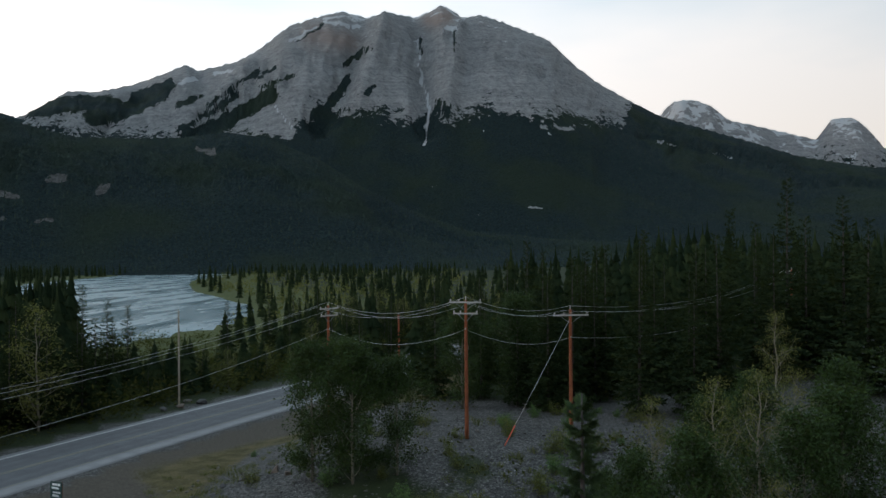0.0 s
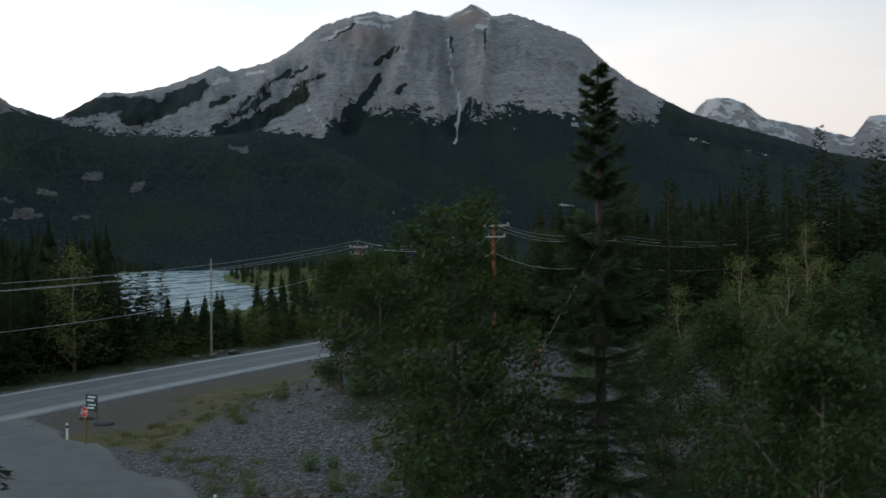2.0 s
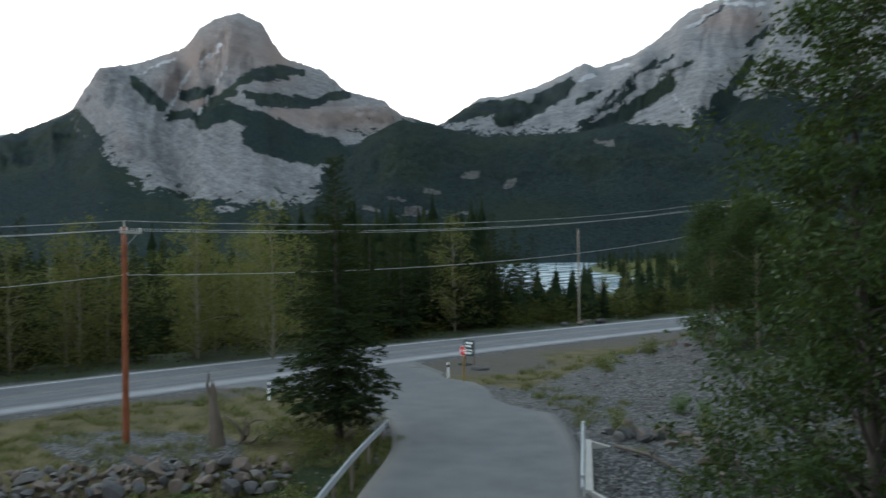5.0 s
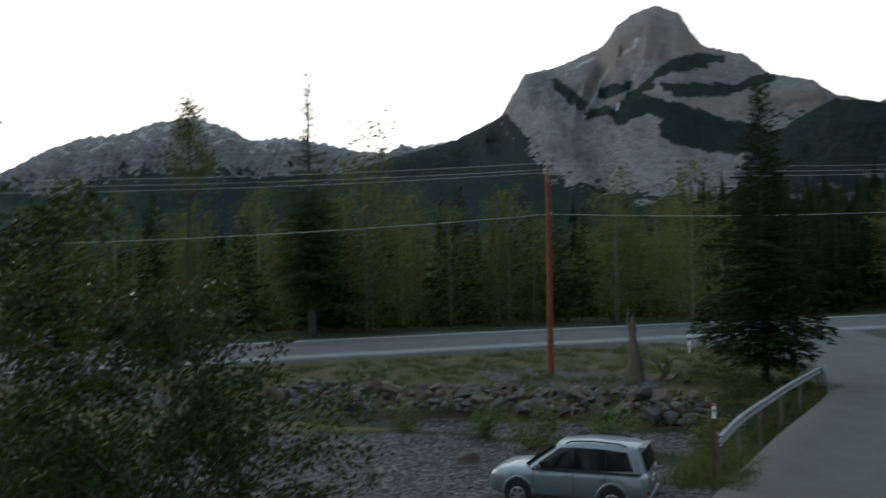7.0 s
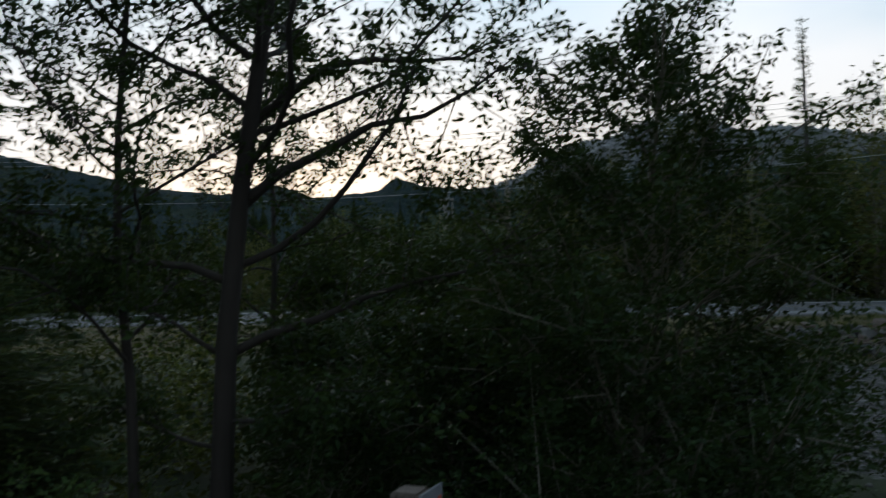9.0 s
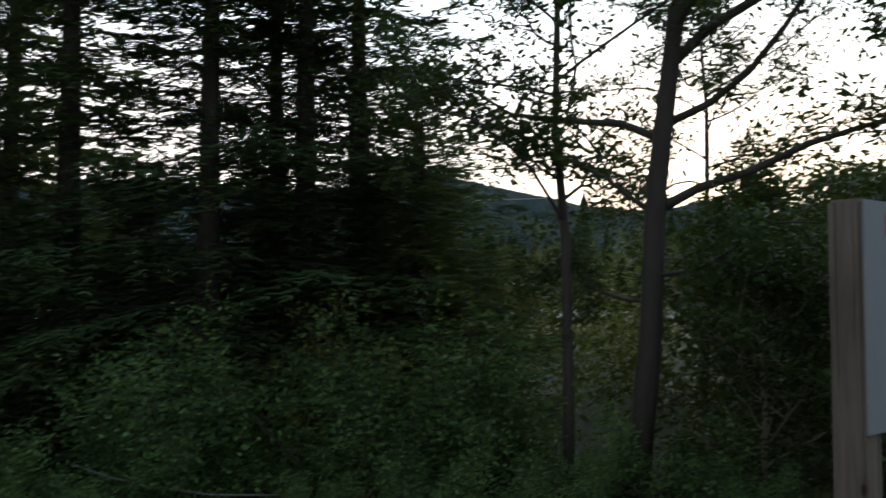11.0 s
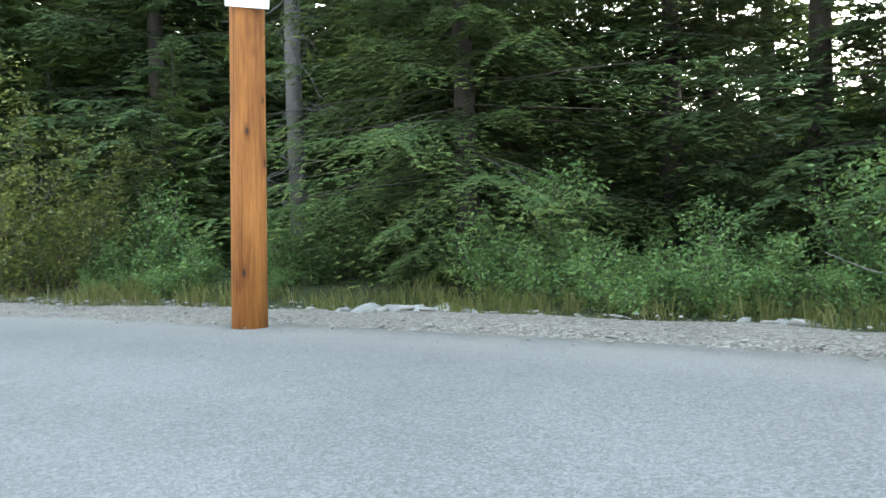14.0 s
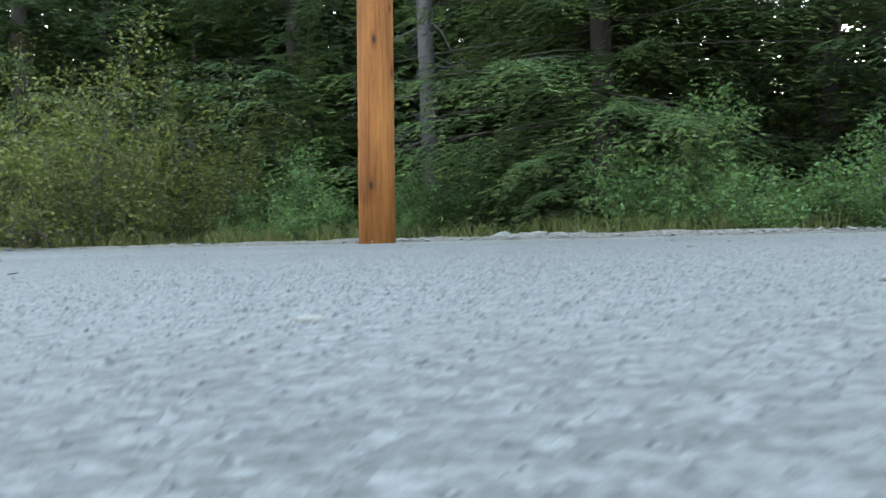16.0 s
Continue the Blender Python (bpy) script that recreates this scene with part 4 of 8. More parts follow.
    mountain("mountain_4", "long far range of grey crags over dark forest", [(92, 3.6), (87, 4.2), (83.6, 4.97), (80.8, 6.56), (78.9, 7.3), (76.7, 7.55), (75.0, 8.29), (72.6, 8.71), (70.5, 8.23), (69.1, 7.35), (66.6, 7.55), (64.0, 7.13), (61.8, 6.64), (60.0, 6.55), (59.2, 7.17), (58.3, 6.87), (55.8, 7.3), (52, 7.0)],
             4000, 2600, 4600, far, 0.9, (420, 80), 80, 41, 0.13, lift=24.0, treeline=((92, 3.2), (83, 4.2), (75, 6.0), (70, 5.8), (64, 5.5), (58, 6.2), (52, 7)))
    mountain("mountain_5", "forested ridges tinted with blue haze along the far valley", [(135, 6.3), (127.1, 6.1), (122.8, 6.4), (119.6, 7.6), (115.0, 6.9), (109.0, 5.6), (106.6, 5.0), (102.3, 4.6), (99.4, 5.3), (96.5, 4.3), (92.3, 4.7), (91.3, 5.6), (89.3, 4.9), (85.9, 4.7), (82, 4.9)],
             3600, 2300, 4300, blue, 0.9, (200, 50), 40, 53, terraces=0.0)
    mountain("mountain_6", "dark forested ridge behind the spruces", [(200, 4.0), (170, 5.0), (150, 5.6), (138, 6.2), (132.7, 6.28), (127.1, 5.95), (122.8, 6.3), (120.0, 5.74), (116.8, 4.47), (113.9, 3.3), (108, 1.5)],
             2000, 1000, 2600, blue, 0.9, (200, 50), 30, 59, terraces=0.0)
    mountain("hill_1", "dark forested foothill with small rock outcrops", [(46, 2.0), (40, 3.0), (37.3, 3.7), (36, 5.6), (34.5, 7.7), (32.1, 8.9), (29.5, 8.4), (26.5, 7.72), (23, 7.75), (20.2, 7.89), (17.4, 8.33), (15.0, 8.03), (11.7, 6.8), (8.8, 4.97), (5.8, 3.47), (1.7, 1.94), (-4.6, 1.3), (-12, 0.9)],
             1560, 1120, 1950, hill, 0.95, (420, 80), 16, 67, 0.05, 0.4, 0.2, terraces=0.0, treeline=((50, 13), (-20, 13)),
             forest=((((27.9, 5.5), (26.9, 5.65)), 0.3, -110), (((25.2, 4.75), (24.6, 5.15)), 0.33, -110), (((30.4, 4.6), (29.6, 4.5)), 0.28, -100), (((31.8, 3.4), (31.0, 3.5)), 0.26, -100), (((28.6, 3.1), (27.8, 3.1)), 0.2, -100), (((33.0, 4.2), (31.8, 4.0)), 0.22, -100), (((32.4, 2.9), (30.2, 3.2)), 0.14, -90), (((34.5, 3.6), (33.6, 3.3)), 0.25, -100), (((19.2, 7.5), (18.2, 7.35)), 0.2, -80)))


build_ground()
build_roads()
build_shoulder()
build_river()
build_mountains()
build_slope_woods()

# ---- trees and plants ----
def needle_branch(rng, twigs, clumps, size, wide, length=1.5):
    """A spruce branch along +x: a drooping stem with side twigs of short needle sprays. Returns points, triangles and tips."""
    s = np.linspace(0.1, 1.0, twigs) + rng.uniform(-0.02, 0.02, twigs)
    side = np.where(np.arange(twigs) % 2 == 0, 1.0, -1.0)
    ang = side * np.radians(rng.uniform(38, 72, twigs)) * (1.1 - 0.4 * s)
    reach = length * (0.36 * np.sin(np.clip(s * 0.85 + 0.18, 0, 1) * math.pi) ** 0.8 + 0.07) * rng.uniform(0.55, 1.15, twigs)
    sag = lambda q: -0.10 * length * q ** 1.6 + 0.16 * length * np.clip(q - 0.55, 0, 1) ** 1.5
    base = np.stack([s * length, np.zeros(twigs), sag(s)], 1)
    way = np.stack([np.cos(ang), np.sin(ang), rng.uniform(-0.3, 0.02, twigs)], 1)
    u = np.linspace(0.08, 1.0, clumps)
    p = base[:, None] + way[:, None] * (reach[:, None] * u[None])[..., None]
    p[..., 2] -= 0.3 * (reach[:, None] * u[None] ** 2)
    d = np.repeat(way[:, None], clumps, 1)
    stem_n = clumps * 3
    st = np.linspace(0.05, 1.0, stem_n)
    sp = np.stack([st * length, np.zeros(stem_n), sag(st)], 1)
    p = np.concatenate([p.reshape(-1, 3), sp])
    d = np.concatenate([d.reshape(-1, 3), np.tile([[1.0, 0, 0.05]], (stem_n, 1))])
    p, d = np.repeat(p, 2, 0), np.repeat(d, 2, 0)
    n = len(p)
    p = p + rng.normal(size=(n, 3)) * size * 0.14
    flip = np.where(np.arange(n) % 2 == 0, 1.0, -1.0)[:, None]
    perp = np.cross(d, np.array([[0, 0, 1.0]]))
    perp /= np.linalg.norm(perp, axis=1, keepdims=True) + 1e-9
    way = d + perp * flip * rng.uniform(0.35, 1.15, (n, 1)) + np.stack([np.zeros(n), np.zeros(n), rng.uniform(-0.45, 0.3, n)], 1)
    way /= np.linalg.norm(way, axis=1, keepdims=True)
    ln = size * rng.uniform(0.6, 1.25, (n, 1))
    w = np.cross(way, rng.normal(size=(n, 3)) + np.array([0, 0, 1.2]))
    w /= np.linalg.norm(w, axis=1, keepdims=True) + 1e-9
    w *= wide * 0.5
    v = np.stack([p - w, p + w, p + way * ln], 1).reshape(-1, 3)
    f = np.arange(n * 3).reshape(-1, 3)
    end = np.concatenate([np.tile(np.clip(u * 2.2 - 1.2, 0, 1), twigs), np.clip(st * 3 - 2, 0, 1)])
    tip = np.repeat(end, 6) * np.tile([0.5, 0.5, 1.0], n)
    return v, f, tip


def shoot_branch(rng, twigs, clumps, size, thick, length=1.5):
    """A near spruce branch along +x: side twigs set with finger-like needle shoots. Returns points, triangles and tips."""
    s = np.linspace(0.08, 1.0, twigs) + rng.uniform(-0.02, 0.02, twigs)
    side = np.where(np.arange(twigs) % 2 == 0, 1.0, -1.0)
    ang = side * np.radians(rng.uniform(35, 68, twigs)) * (1.1 - 0.4 * s)
    reach = length * (0.34 * np.sin(np.clip(s * 0.85 + 0.18, 0, 1) * math.pi) ** 0.8 + 0.06) * rng.uniform(0.55, 1.15, twigs)
    sag = lambda q: -0.12 * length * q ** 1.6 + 0.16 * length * np.clip(q - 0.55, 0, 1) ** 1.5
    base = np.stack([s * length, np.zeros(twigs), sag(s)], 1)
    way = np.stack([np.cos(ang), np.sin(ang), rng.uniform(-0.35, 0.0, twigs)], 1)
    u = np.linspace(0.1, 1.0, clumps)
    p = base[:, None] + way[:, None] * (reach[:, None] * u[None])[..., None]
    p[..., 2] -= 0.35 * (reach[:, None] * u[None] ** 2)
    d = np.repeat(way[:, None], clumps, 1)
    stem_n = clumps * 3
    st = np.linspace(0.05, 1.0, stem_n)
    p = np.concatenate([p.reshape(-1, 3), np.stack([st * length, np.zeros(stem_n), sag(st)], 1)])
    d = np.concatenate([d.reshape(-1, 3), np.tile([[1.0, 0, 0.0]], (stem_n, 1))])
    end = np.concatenate([np.tile(np.clip(u * 1.8 - 0.8, 0, 1), twigs), np.clip(st * 3 - 2, 0, 1)])
    p, d, end = np.repeat(p, 2, 0), np.repeat(d, 2, 0), np.repeat(end, 2)
    n = len(p)
    flip = np.where(np.arange(n) % 2 == 0, 1.0, -1.0)[:, None]
    perp = np.cross(d, np.array([[0, 0, 1.0]]))
    perp /= np.linalg.norm(perp, axis=1, keepdims=True) + 1e-9
    way = d + perp * flip * rng.uniform(0.2, 0.85, (n, 1))
    way[:, 2] += rng.uniform(-0.42, 0.12, n)
    way /= np.linalg.norm(way, axis=1, keepdims=True)
    a = np.cross(way, np.array([[0, 0, 1.0]]))
    a /= np.linalg.norm(a, axis=1, keepdims=True) + 1e-9
    b = np.cross(a, way)
    ln = size * rng.uniform(0.6, 1.3, (n, 1))
    w = thick * rng.uniform(0.7, 1.2, (n, 1))
    # a flattened three-sided spindle, widest a third of the way along
    mid = p + way * ln * 0.3
    v = np.stack([mid + a * w, mid - a * w, mid + b * w * 0.75, p + way * ln + b * ln * 0.06, p], 1).reshape(-1, 3)
    k = np.arange(n)[:, None] * 5
    f = np.concatenate([k + [0, 3, 2], k + [2, 3, 1], k + [1, 3, 0], k + [0, 2, 4], k + [2, 1, 4]], 0)
    # besides the pale tips, light from above is painted on the upper edges
    tip = (end[:, None] * np.array([0.55, 0.55, 0.75, 1.0, 0.3])).ravel()
    return v, f, tip


def far_spruce(seed, height, radius):
    """Crown of a spruce far off: ragged skirts of boughs, one above another."""
    rng = np.random.RandomState(seed)
    vs, fs, n, layers = [], [], 0, 11
    for i in range(layers):
        q = i / (layers - 1)
        z = height * (0.04 + 0.9 * q ** 0.95)
        r = radius * (1 - q) ** 0.8 * rng.uniform(0.8, 1.15) + 0.16
        k = 14
        a = np.arange(k) * 2 * math.pi / k + rng.uniform(0, 6.28)
        rr = r * np.where(np.arange(k) % 2 == 0, rng.uniform(0.75, 1.25, k), rng.uniform(0.35, 0.6, k))
        ring = np.stack([rr * np.cos(a), rr * np.sin(a), z - 0.35 * rr + rng.normal(size=k) * 0.12], 1)
        vs.append(np.concatenate([ring, [[0, 0, z + height * 0.13]]]))
        fs.append(np.array([(j, (j + 1) % k, k) for j in range(k)]) + n)
        n += k + 1
    return np.concatenate(vs), np.concatenate(fs)


def turn_z(a, tilt):
    ca, sa, ct, st = math.cos(a), math.sin(a), math.cos(tilt), math.sin(tilt)
    return np.array([[ca * ct, -sa, -ca * st], [sa * ct, ca, -sa * st], [st, 0, ct]])


def spruce_parts(seed, height, radius, lod, bare=0.06, thin=1.0, sparse_top=False, fine=True):
    """Crown (points, triangles) and trunk tubes of a spruce standing at the origin."""
    rng = np.random.RandomState(seed)
    if lod == 0:
        kinds = [shoot_branch(rng, 28, 7, 0.115, 0.0125) if fine else shoot_branch(rng, 20, 5, 0.15, 0.018) for _ in range(6)]
        count, gap = int(15 * height * thin), 0.02
    elif lod == 1:
        kinds = [needle_branch(rng, 11, 4, 0.22, 0.07) for _ in range(4)]
        count, gap = int(9 * height * thin), 0.02
    else:
        kinds = [needle_branch(rng, 6, 2, 0.42, 0.22) for _ in range(4)]
        count, gap = int(4.6 * height * thin), 0.02
    vs, n, fs, limbs, tips = [], 0, [], [], []
    lean = rng.uniform(-0.012, 0.012, 2)
    for i in range(count):
        if sparse_top and i > count * 0.5 and rng.rand() < 0.6:
            continue
        q = bare + (1 - bare) * ((i + rng.rand()) / count) ** 1.15
        z = q * height * 0.985
        if lod == 0 and q < 0.85:
            z = max(bare * height, round(z / 0.4) * 0.4 + rng.normal() * 0.11)
            q = z / (height * 0.985)
        full = min(1.0, (1 - q) * 1.25 + 0.03) ** 0.85
        low = min(1.0, 0.55 + (q - bare) * 4)
        ln = max(0.32 if lod == 0 else 0.42, radius * full * low * rng.choice([rng.uniform(0.5, 0.8), rng.uniform(0.8, 1.12)], p=[0.4, 0.6]))
        if sparse_top and q > 0.6:
            ln *= rng.uniform(0.5, 1.1)
        tilt = radians(-9 + 42 * q ** 1.3) + rng.uniform(-0.14, 0.14) * (0.6 if lod == 0 else 1.0)
        az = i * 2.39996 + rng.uniform(-0.5, 0.5)
        v, f, tip = kinds[rng.randint(len(kinds))]
        k = ln / 1.5
        tips.append(tip)
        sv = v * np.array([k, max(k, 0.35) if lod < 2 else max(k, 0.3), max(k, 0.5)])
        if lod == 0:
            sv = v.reshape(-1, 5, 3)
            root = sv[:, 4:]
            sv = (root * k + (sv - root) * max(0.7, min(1.0, k + 0.35))).reshape(-1, 3)
        off = np.array([lean[0] * z, lean[1] * z, z])
        vs.append(sv @ turn_z(az, tilt).T + off)
        fs.append(f + n)
        n += len(v)
        if lod == 0 and ln > 0.5:
            e = np.array([[0, 0, 0], [ln * 0.5, 0, -0.02 * ln], [ln * 0.97, 0, -0.06 * ln]]) @ turn_z(az, tilt).T + off
            limbs.append(tube(e, [0.0035 * ln + 0.0015, 0.002 * ln + 0.001, 0.001], 4, False))
    r = (0.011 if lod < 2 else 0.0075) * height + 0.03
    hs = np.linspace(0, height, 9 if lod < 2 else 4)
    rr = r * (1 - hs / height) ** 0.85 + 0.012
    rr[0] *= 1.25
    trunk = tube(np.stack([lean[0] * hs, lean[1] * hs, hs - 0.3 * (hs == 0)], 1), rr, 10 if lod == 0 else (7 if lod == 1 else 5))
    if limbs:
        trunk = join(trunk, *limbs)
    return (np.concatenate(vs), np.concatenate(fs), np.concatenate(tips)), trunk


def leaves(rng, centres, per, spread, size, hang=0.3, slim=0.215):
    """Leaves as folded rhombs in sprays round centres; each spray shares a way. Returns points and triangles."""
    mid = np.asarray(centres, dtype=float)
    lean = rng.normal(size=(len(mid), 3))
    c, n = np.repeat(mid, per, 0), len(mid) * per
    p = c + rng.normal(size=(n, 3)) * spread * np.array([1, 1, 0.85])
    d = rng.normal(size=(n, 3)) + 0.7 * np.repeat(lean, per, 0)
    d[:, 2] = d[:, 2] * 0.5 - hang
    d /= np.linalg.norm(d, axis=1, keepdims=True)
    s = np.cross(d, rng.normal(size=(n, 3)))
    s /= np.linalg.norm(s, axis=1, keepdims=True) + 1e-9
    up = np.cross(s, d)
    ln = size * rng.uniform(0.6, 1.25, (n, 1))
    a, b = p, p + d * ln
    l = p + d * ln * 0.42 + s * ln * slim + up * ln * 0.08
    r = p + d * ln * 0.42 - s * ln * slim + up * ln * 0.08
    v = np.stack([a, l, b, r], 1).reshape(-1, 3)
    k = np.arange(n)[:, None] * 4
    f = np.concatenate([k + [0, 2, 1], k + [0, 3, 2]], 0)
    return v, f


def bent(rng, start, way, length, bend, n=5):
    """A bent limb's points."""
    p, d, out = np.array(start, dtype=float), np.array(way, dtype=float), []
    d /= np.linalg.norm(d)
    for i in range(n):
        out.append(p.copy())
        d = d + rng.normal(size=3) * bend + np.array([0, 0, 0.05])
        d /= np.linalg.norm(d)
        p = p + d * length / (n - 1)
    return np.array(out)


def broadleaf_parts(seed, height, spread, limbs=16, twigs=6, per=9, size=0.07, first=0.2, lean=(0, 0), fork=None, trunk_r=None, puff=0.16, rise=0.75, extra=(), sides=6, bare=0.0, bend=0.15, hang=0.3, shape=None):
    """Crown and wood of a broadleaf tree standing at the origin."""
    rng = np.random.RandomState(seed)
    tr = trunk_r if trunk_r else 0.009 * height + 0.02
    top = np.array([lean[0], lean[1], height * 0.97])
    q = np.linspace(0, 1, 8)
    mid = np.stack([top[0] * q ** 1.1, top[1] * q ** 1.1, top[2] * q], 1)
    mid[1:-1, :2] += rng.normal(size=(6, 2)) * 0.012 * height * q[1:-1, None]
    mid[0, 2] -= 0.25
    lots = [tube(mid, tr * (1 - q) ** 0.8 + 0.008, sides + 2)]
    tips = []
    lines = []
    for i in range(limbs):
        h = first + (1 - first) * ((i + rng.rand() * 0.8) / limbs) ** (1.45 if shape else 1.0)
        start = np.array([np.interp(h, q, mid[:, k]) for k in range(3)])
        az = i * 2.39996 + rng.uniform(-0.6, 0.6)
        reach = spread * (1.05 - 0.72 * abs(h - 0.42) ** 1.1 * 1.25) * rng.uniform(0.6, 1.1) * min(1.0, 0.35 + (1 - h) * 1.6)
        if shape:
            reach = spread * shape(h) * rng.uniform(0.65, 1.12)
        lines.append((start, (math.cos(az), math.sin(az), rise * rng.uniform(0.6, 1.4)), reach * 1.2, tr * 0.42 * (1 - h * 0.7)))
    for e in extra:
        lines.append((np.array(e[0]), e[1], e[2], e[3]))
    for start, way, reach, r in lines:
        pts = bent(rng, start, way, reach, bend, 7)
        lots.append(tube(pts, np.linspace(r, 0.006, len(pts)) + 0.003, sides, False))
        for k in range(max(3, int(twigs * min(1.0, reach / spread))) if shape else twigs):
            s = rng.uniform(0.3, 1.0)
            b = np.array([np.interp(s, np.linspace(0, 1, len(pts)), pts[:, j]) for j in range(3)])
            w = np.array(way) * 0.6 + rng.normal(size=3) * 0.7
            tw = bent(rng, b, w, reach * rng.uniform(0.22, 0.45), 0.2, 4)
            if sides > 3:
                lots.append(tube(tw[::3], [0.009, 0.003], 3, False))
            if rng.rand() >= bare:
                tips += [tw[1], tw[2], tw[3], tw[3]]
        if rng.rand() >= bare:
            tips += [pts[-1], pts[-1], pts[-2]]
    crown = leaves(rng, tips, per, puff, size, hang)
    return crown, join(*lots)


def shrub_parts(seed, height, spread, stems=14, per=10, size=0.06, puff=0.1):
    """Leaves and stems of a shrub: shoots of uneven height with sprays of leaves along them."""
    rng = np.random.RandomState(seed)
    lots, tips = [], []
    for i in range(stems):
        az, out = rng.uniform(0, 6.283), rng.uniform(0.1, 1.0) ** 0.7 * spread
        start = np.array([math.cos(az) * out * 0.35, math.sin(az) * out * 0.35, -0.05])
        h = height * rng.choice([rng.uniform(0.4, 0.75), rng.uniform(0.75, 1.2)]) * (1 - 0.3 * (out / spread) ** 2)
        pts = bent(rng, start, (math.cos(az) * out, math.sin(az) * out, h * 1.2), math.hypot(out * 0.7, h), 0.13, 6)
        lots.append(tube(pts, np.linspace(0.009, 0.003, 6), 4, False))
        for k in range(1, 6):
            for _ in range(4 if k > 1 else 2):
                w = rng.normal(size=3) + np.array([0, 0, 0.25])
                tw = bent(rng, pts[k], w, height * rng.uniform(0.08, 0.22), 0.2, 3)
                lots.append(tube(tw[::2], [0.003, 0.0015], 3, False))
                tips += [tw[1], tw[2]]
        tips += [pts[-1], pts[-1]]
    return leaves(rng, tips, per, puff, size, 0.1, 0.24), join(*lots)


def grass_parts(seed, blades, radius, height, wide=0.006):
    rng = np.random.RandomState(seed)
    a, r = rng.uniform(0, 6.283, blades), radius * np.sqrt(rng.rand(blades))
    p = np.stack([r * np.cos(a), r * np.sin(a), np.full(blades, -0.02)], 1)
    h = height * rng.uniform(0.45, 1.1, blades)
    out = rng.normal(size=(blades, 2)) * 0.35 * h[:, None]
    mid = p + np.concatenate([out * 0.35, (h * 0.6)[:, None]], 1)
    tip = p + np.concatenate([out, h[:, None]], 1)
    s = np.stack([np.cos(a + 1.2), np.sin(a + 1.2), np.zeros(blades)], 1) * wide
    v = np.stack([p - s, p + s, mid - s * 0.8, mid + s * 0.8, tip], 1).reshape(-1, 3)
    k = np.arange(blades)[:, None] * 5
    f = np.concatenate([k + [0, 1, 3], k + [0, 3, 2], k + [2, 3, 4]], 0)
    return v, f


LABEL_SPRUCE = "tall dark green spruce with drooping needled branches"


def tree_thing(name, crown, trunk, leaf_mat, bark_mat, label, category, at, group=""):
    t = thing(name, label, category, group, "", at)
    part("trunk", raw_mesh("trunk", *trunk, bark_mat, True), bark_mat, t)
    me = raw_mesh("crown", crown[0], crown[1], leaf_mat)
    if len(crown) > 2:
        put_attr(me, "tip", crown[2])
    part("crown", me, leaf_mat, t)
    return t


def stand(x, y, turn=0.0, size=1.0, sink=0.05, wide=None):
    w = wide if wide else size
    return Matrix.Translation((x, y, ground_z(x, y) - sink)) @ Matrix.Rotation(turn, 4, "Z") @ Matrix.Diagonal((w, w, size, 1))


def copy_at(ob, m):
    c = copy_thing(ob, m)
    c.matrix_basis = m
    return c


# ---- vegetation, space by space ----
def offside(x, y, road=9.0, drive=6.0, creek=4.0):
    """True where a tree may stand."""
    dh, _ = away(np.array([x]), np.array([y]), HWY_LINE)
    dd, _ = away(np.array([x]), np.array([y]), DRIVE_LINE)
    dc, _ = away(np.array([x]), np.array([y]), CREEK_LINE)
    return dh[0] > road and dd[0] > drive and dc[0] > creek


def west_of_highway(x, y):
    dh, s = away(np.array([x]), np.array([y]), HWY_LINE)
    return float(dh[0] * s[0])


def polar(az, r):
    return -r * math.sin(radians(az)), r * math.cos(radians(az))


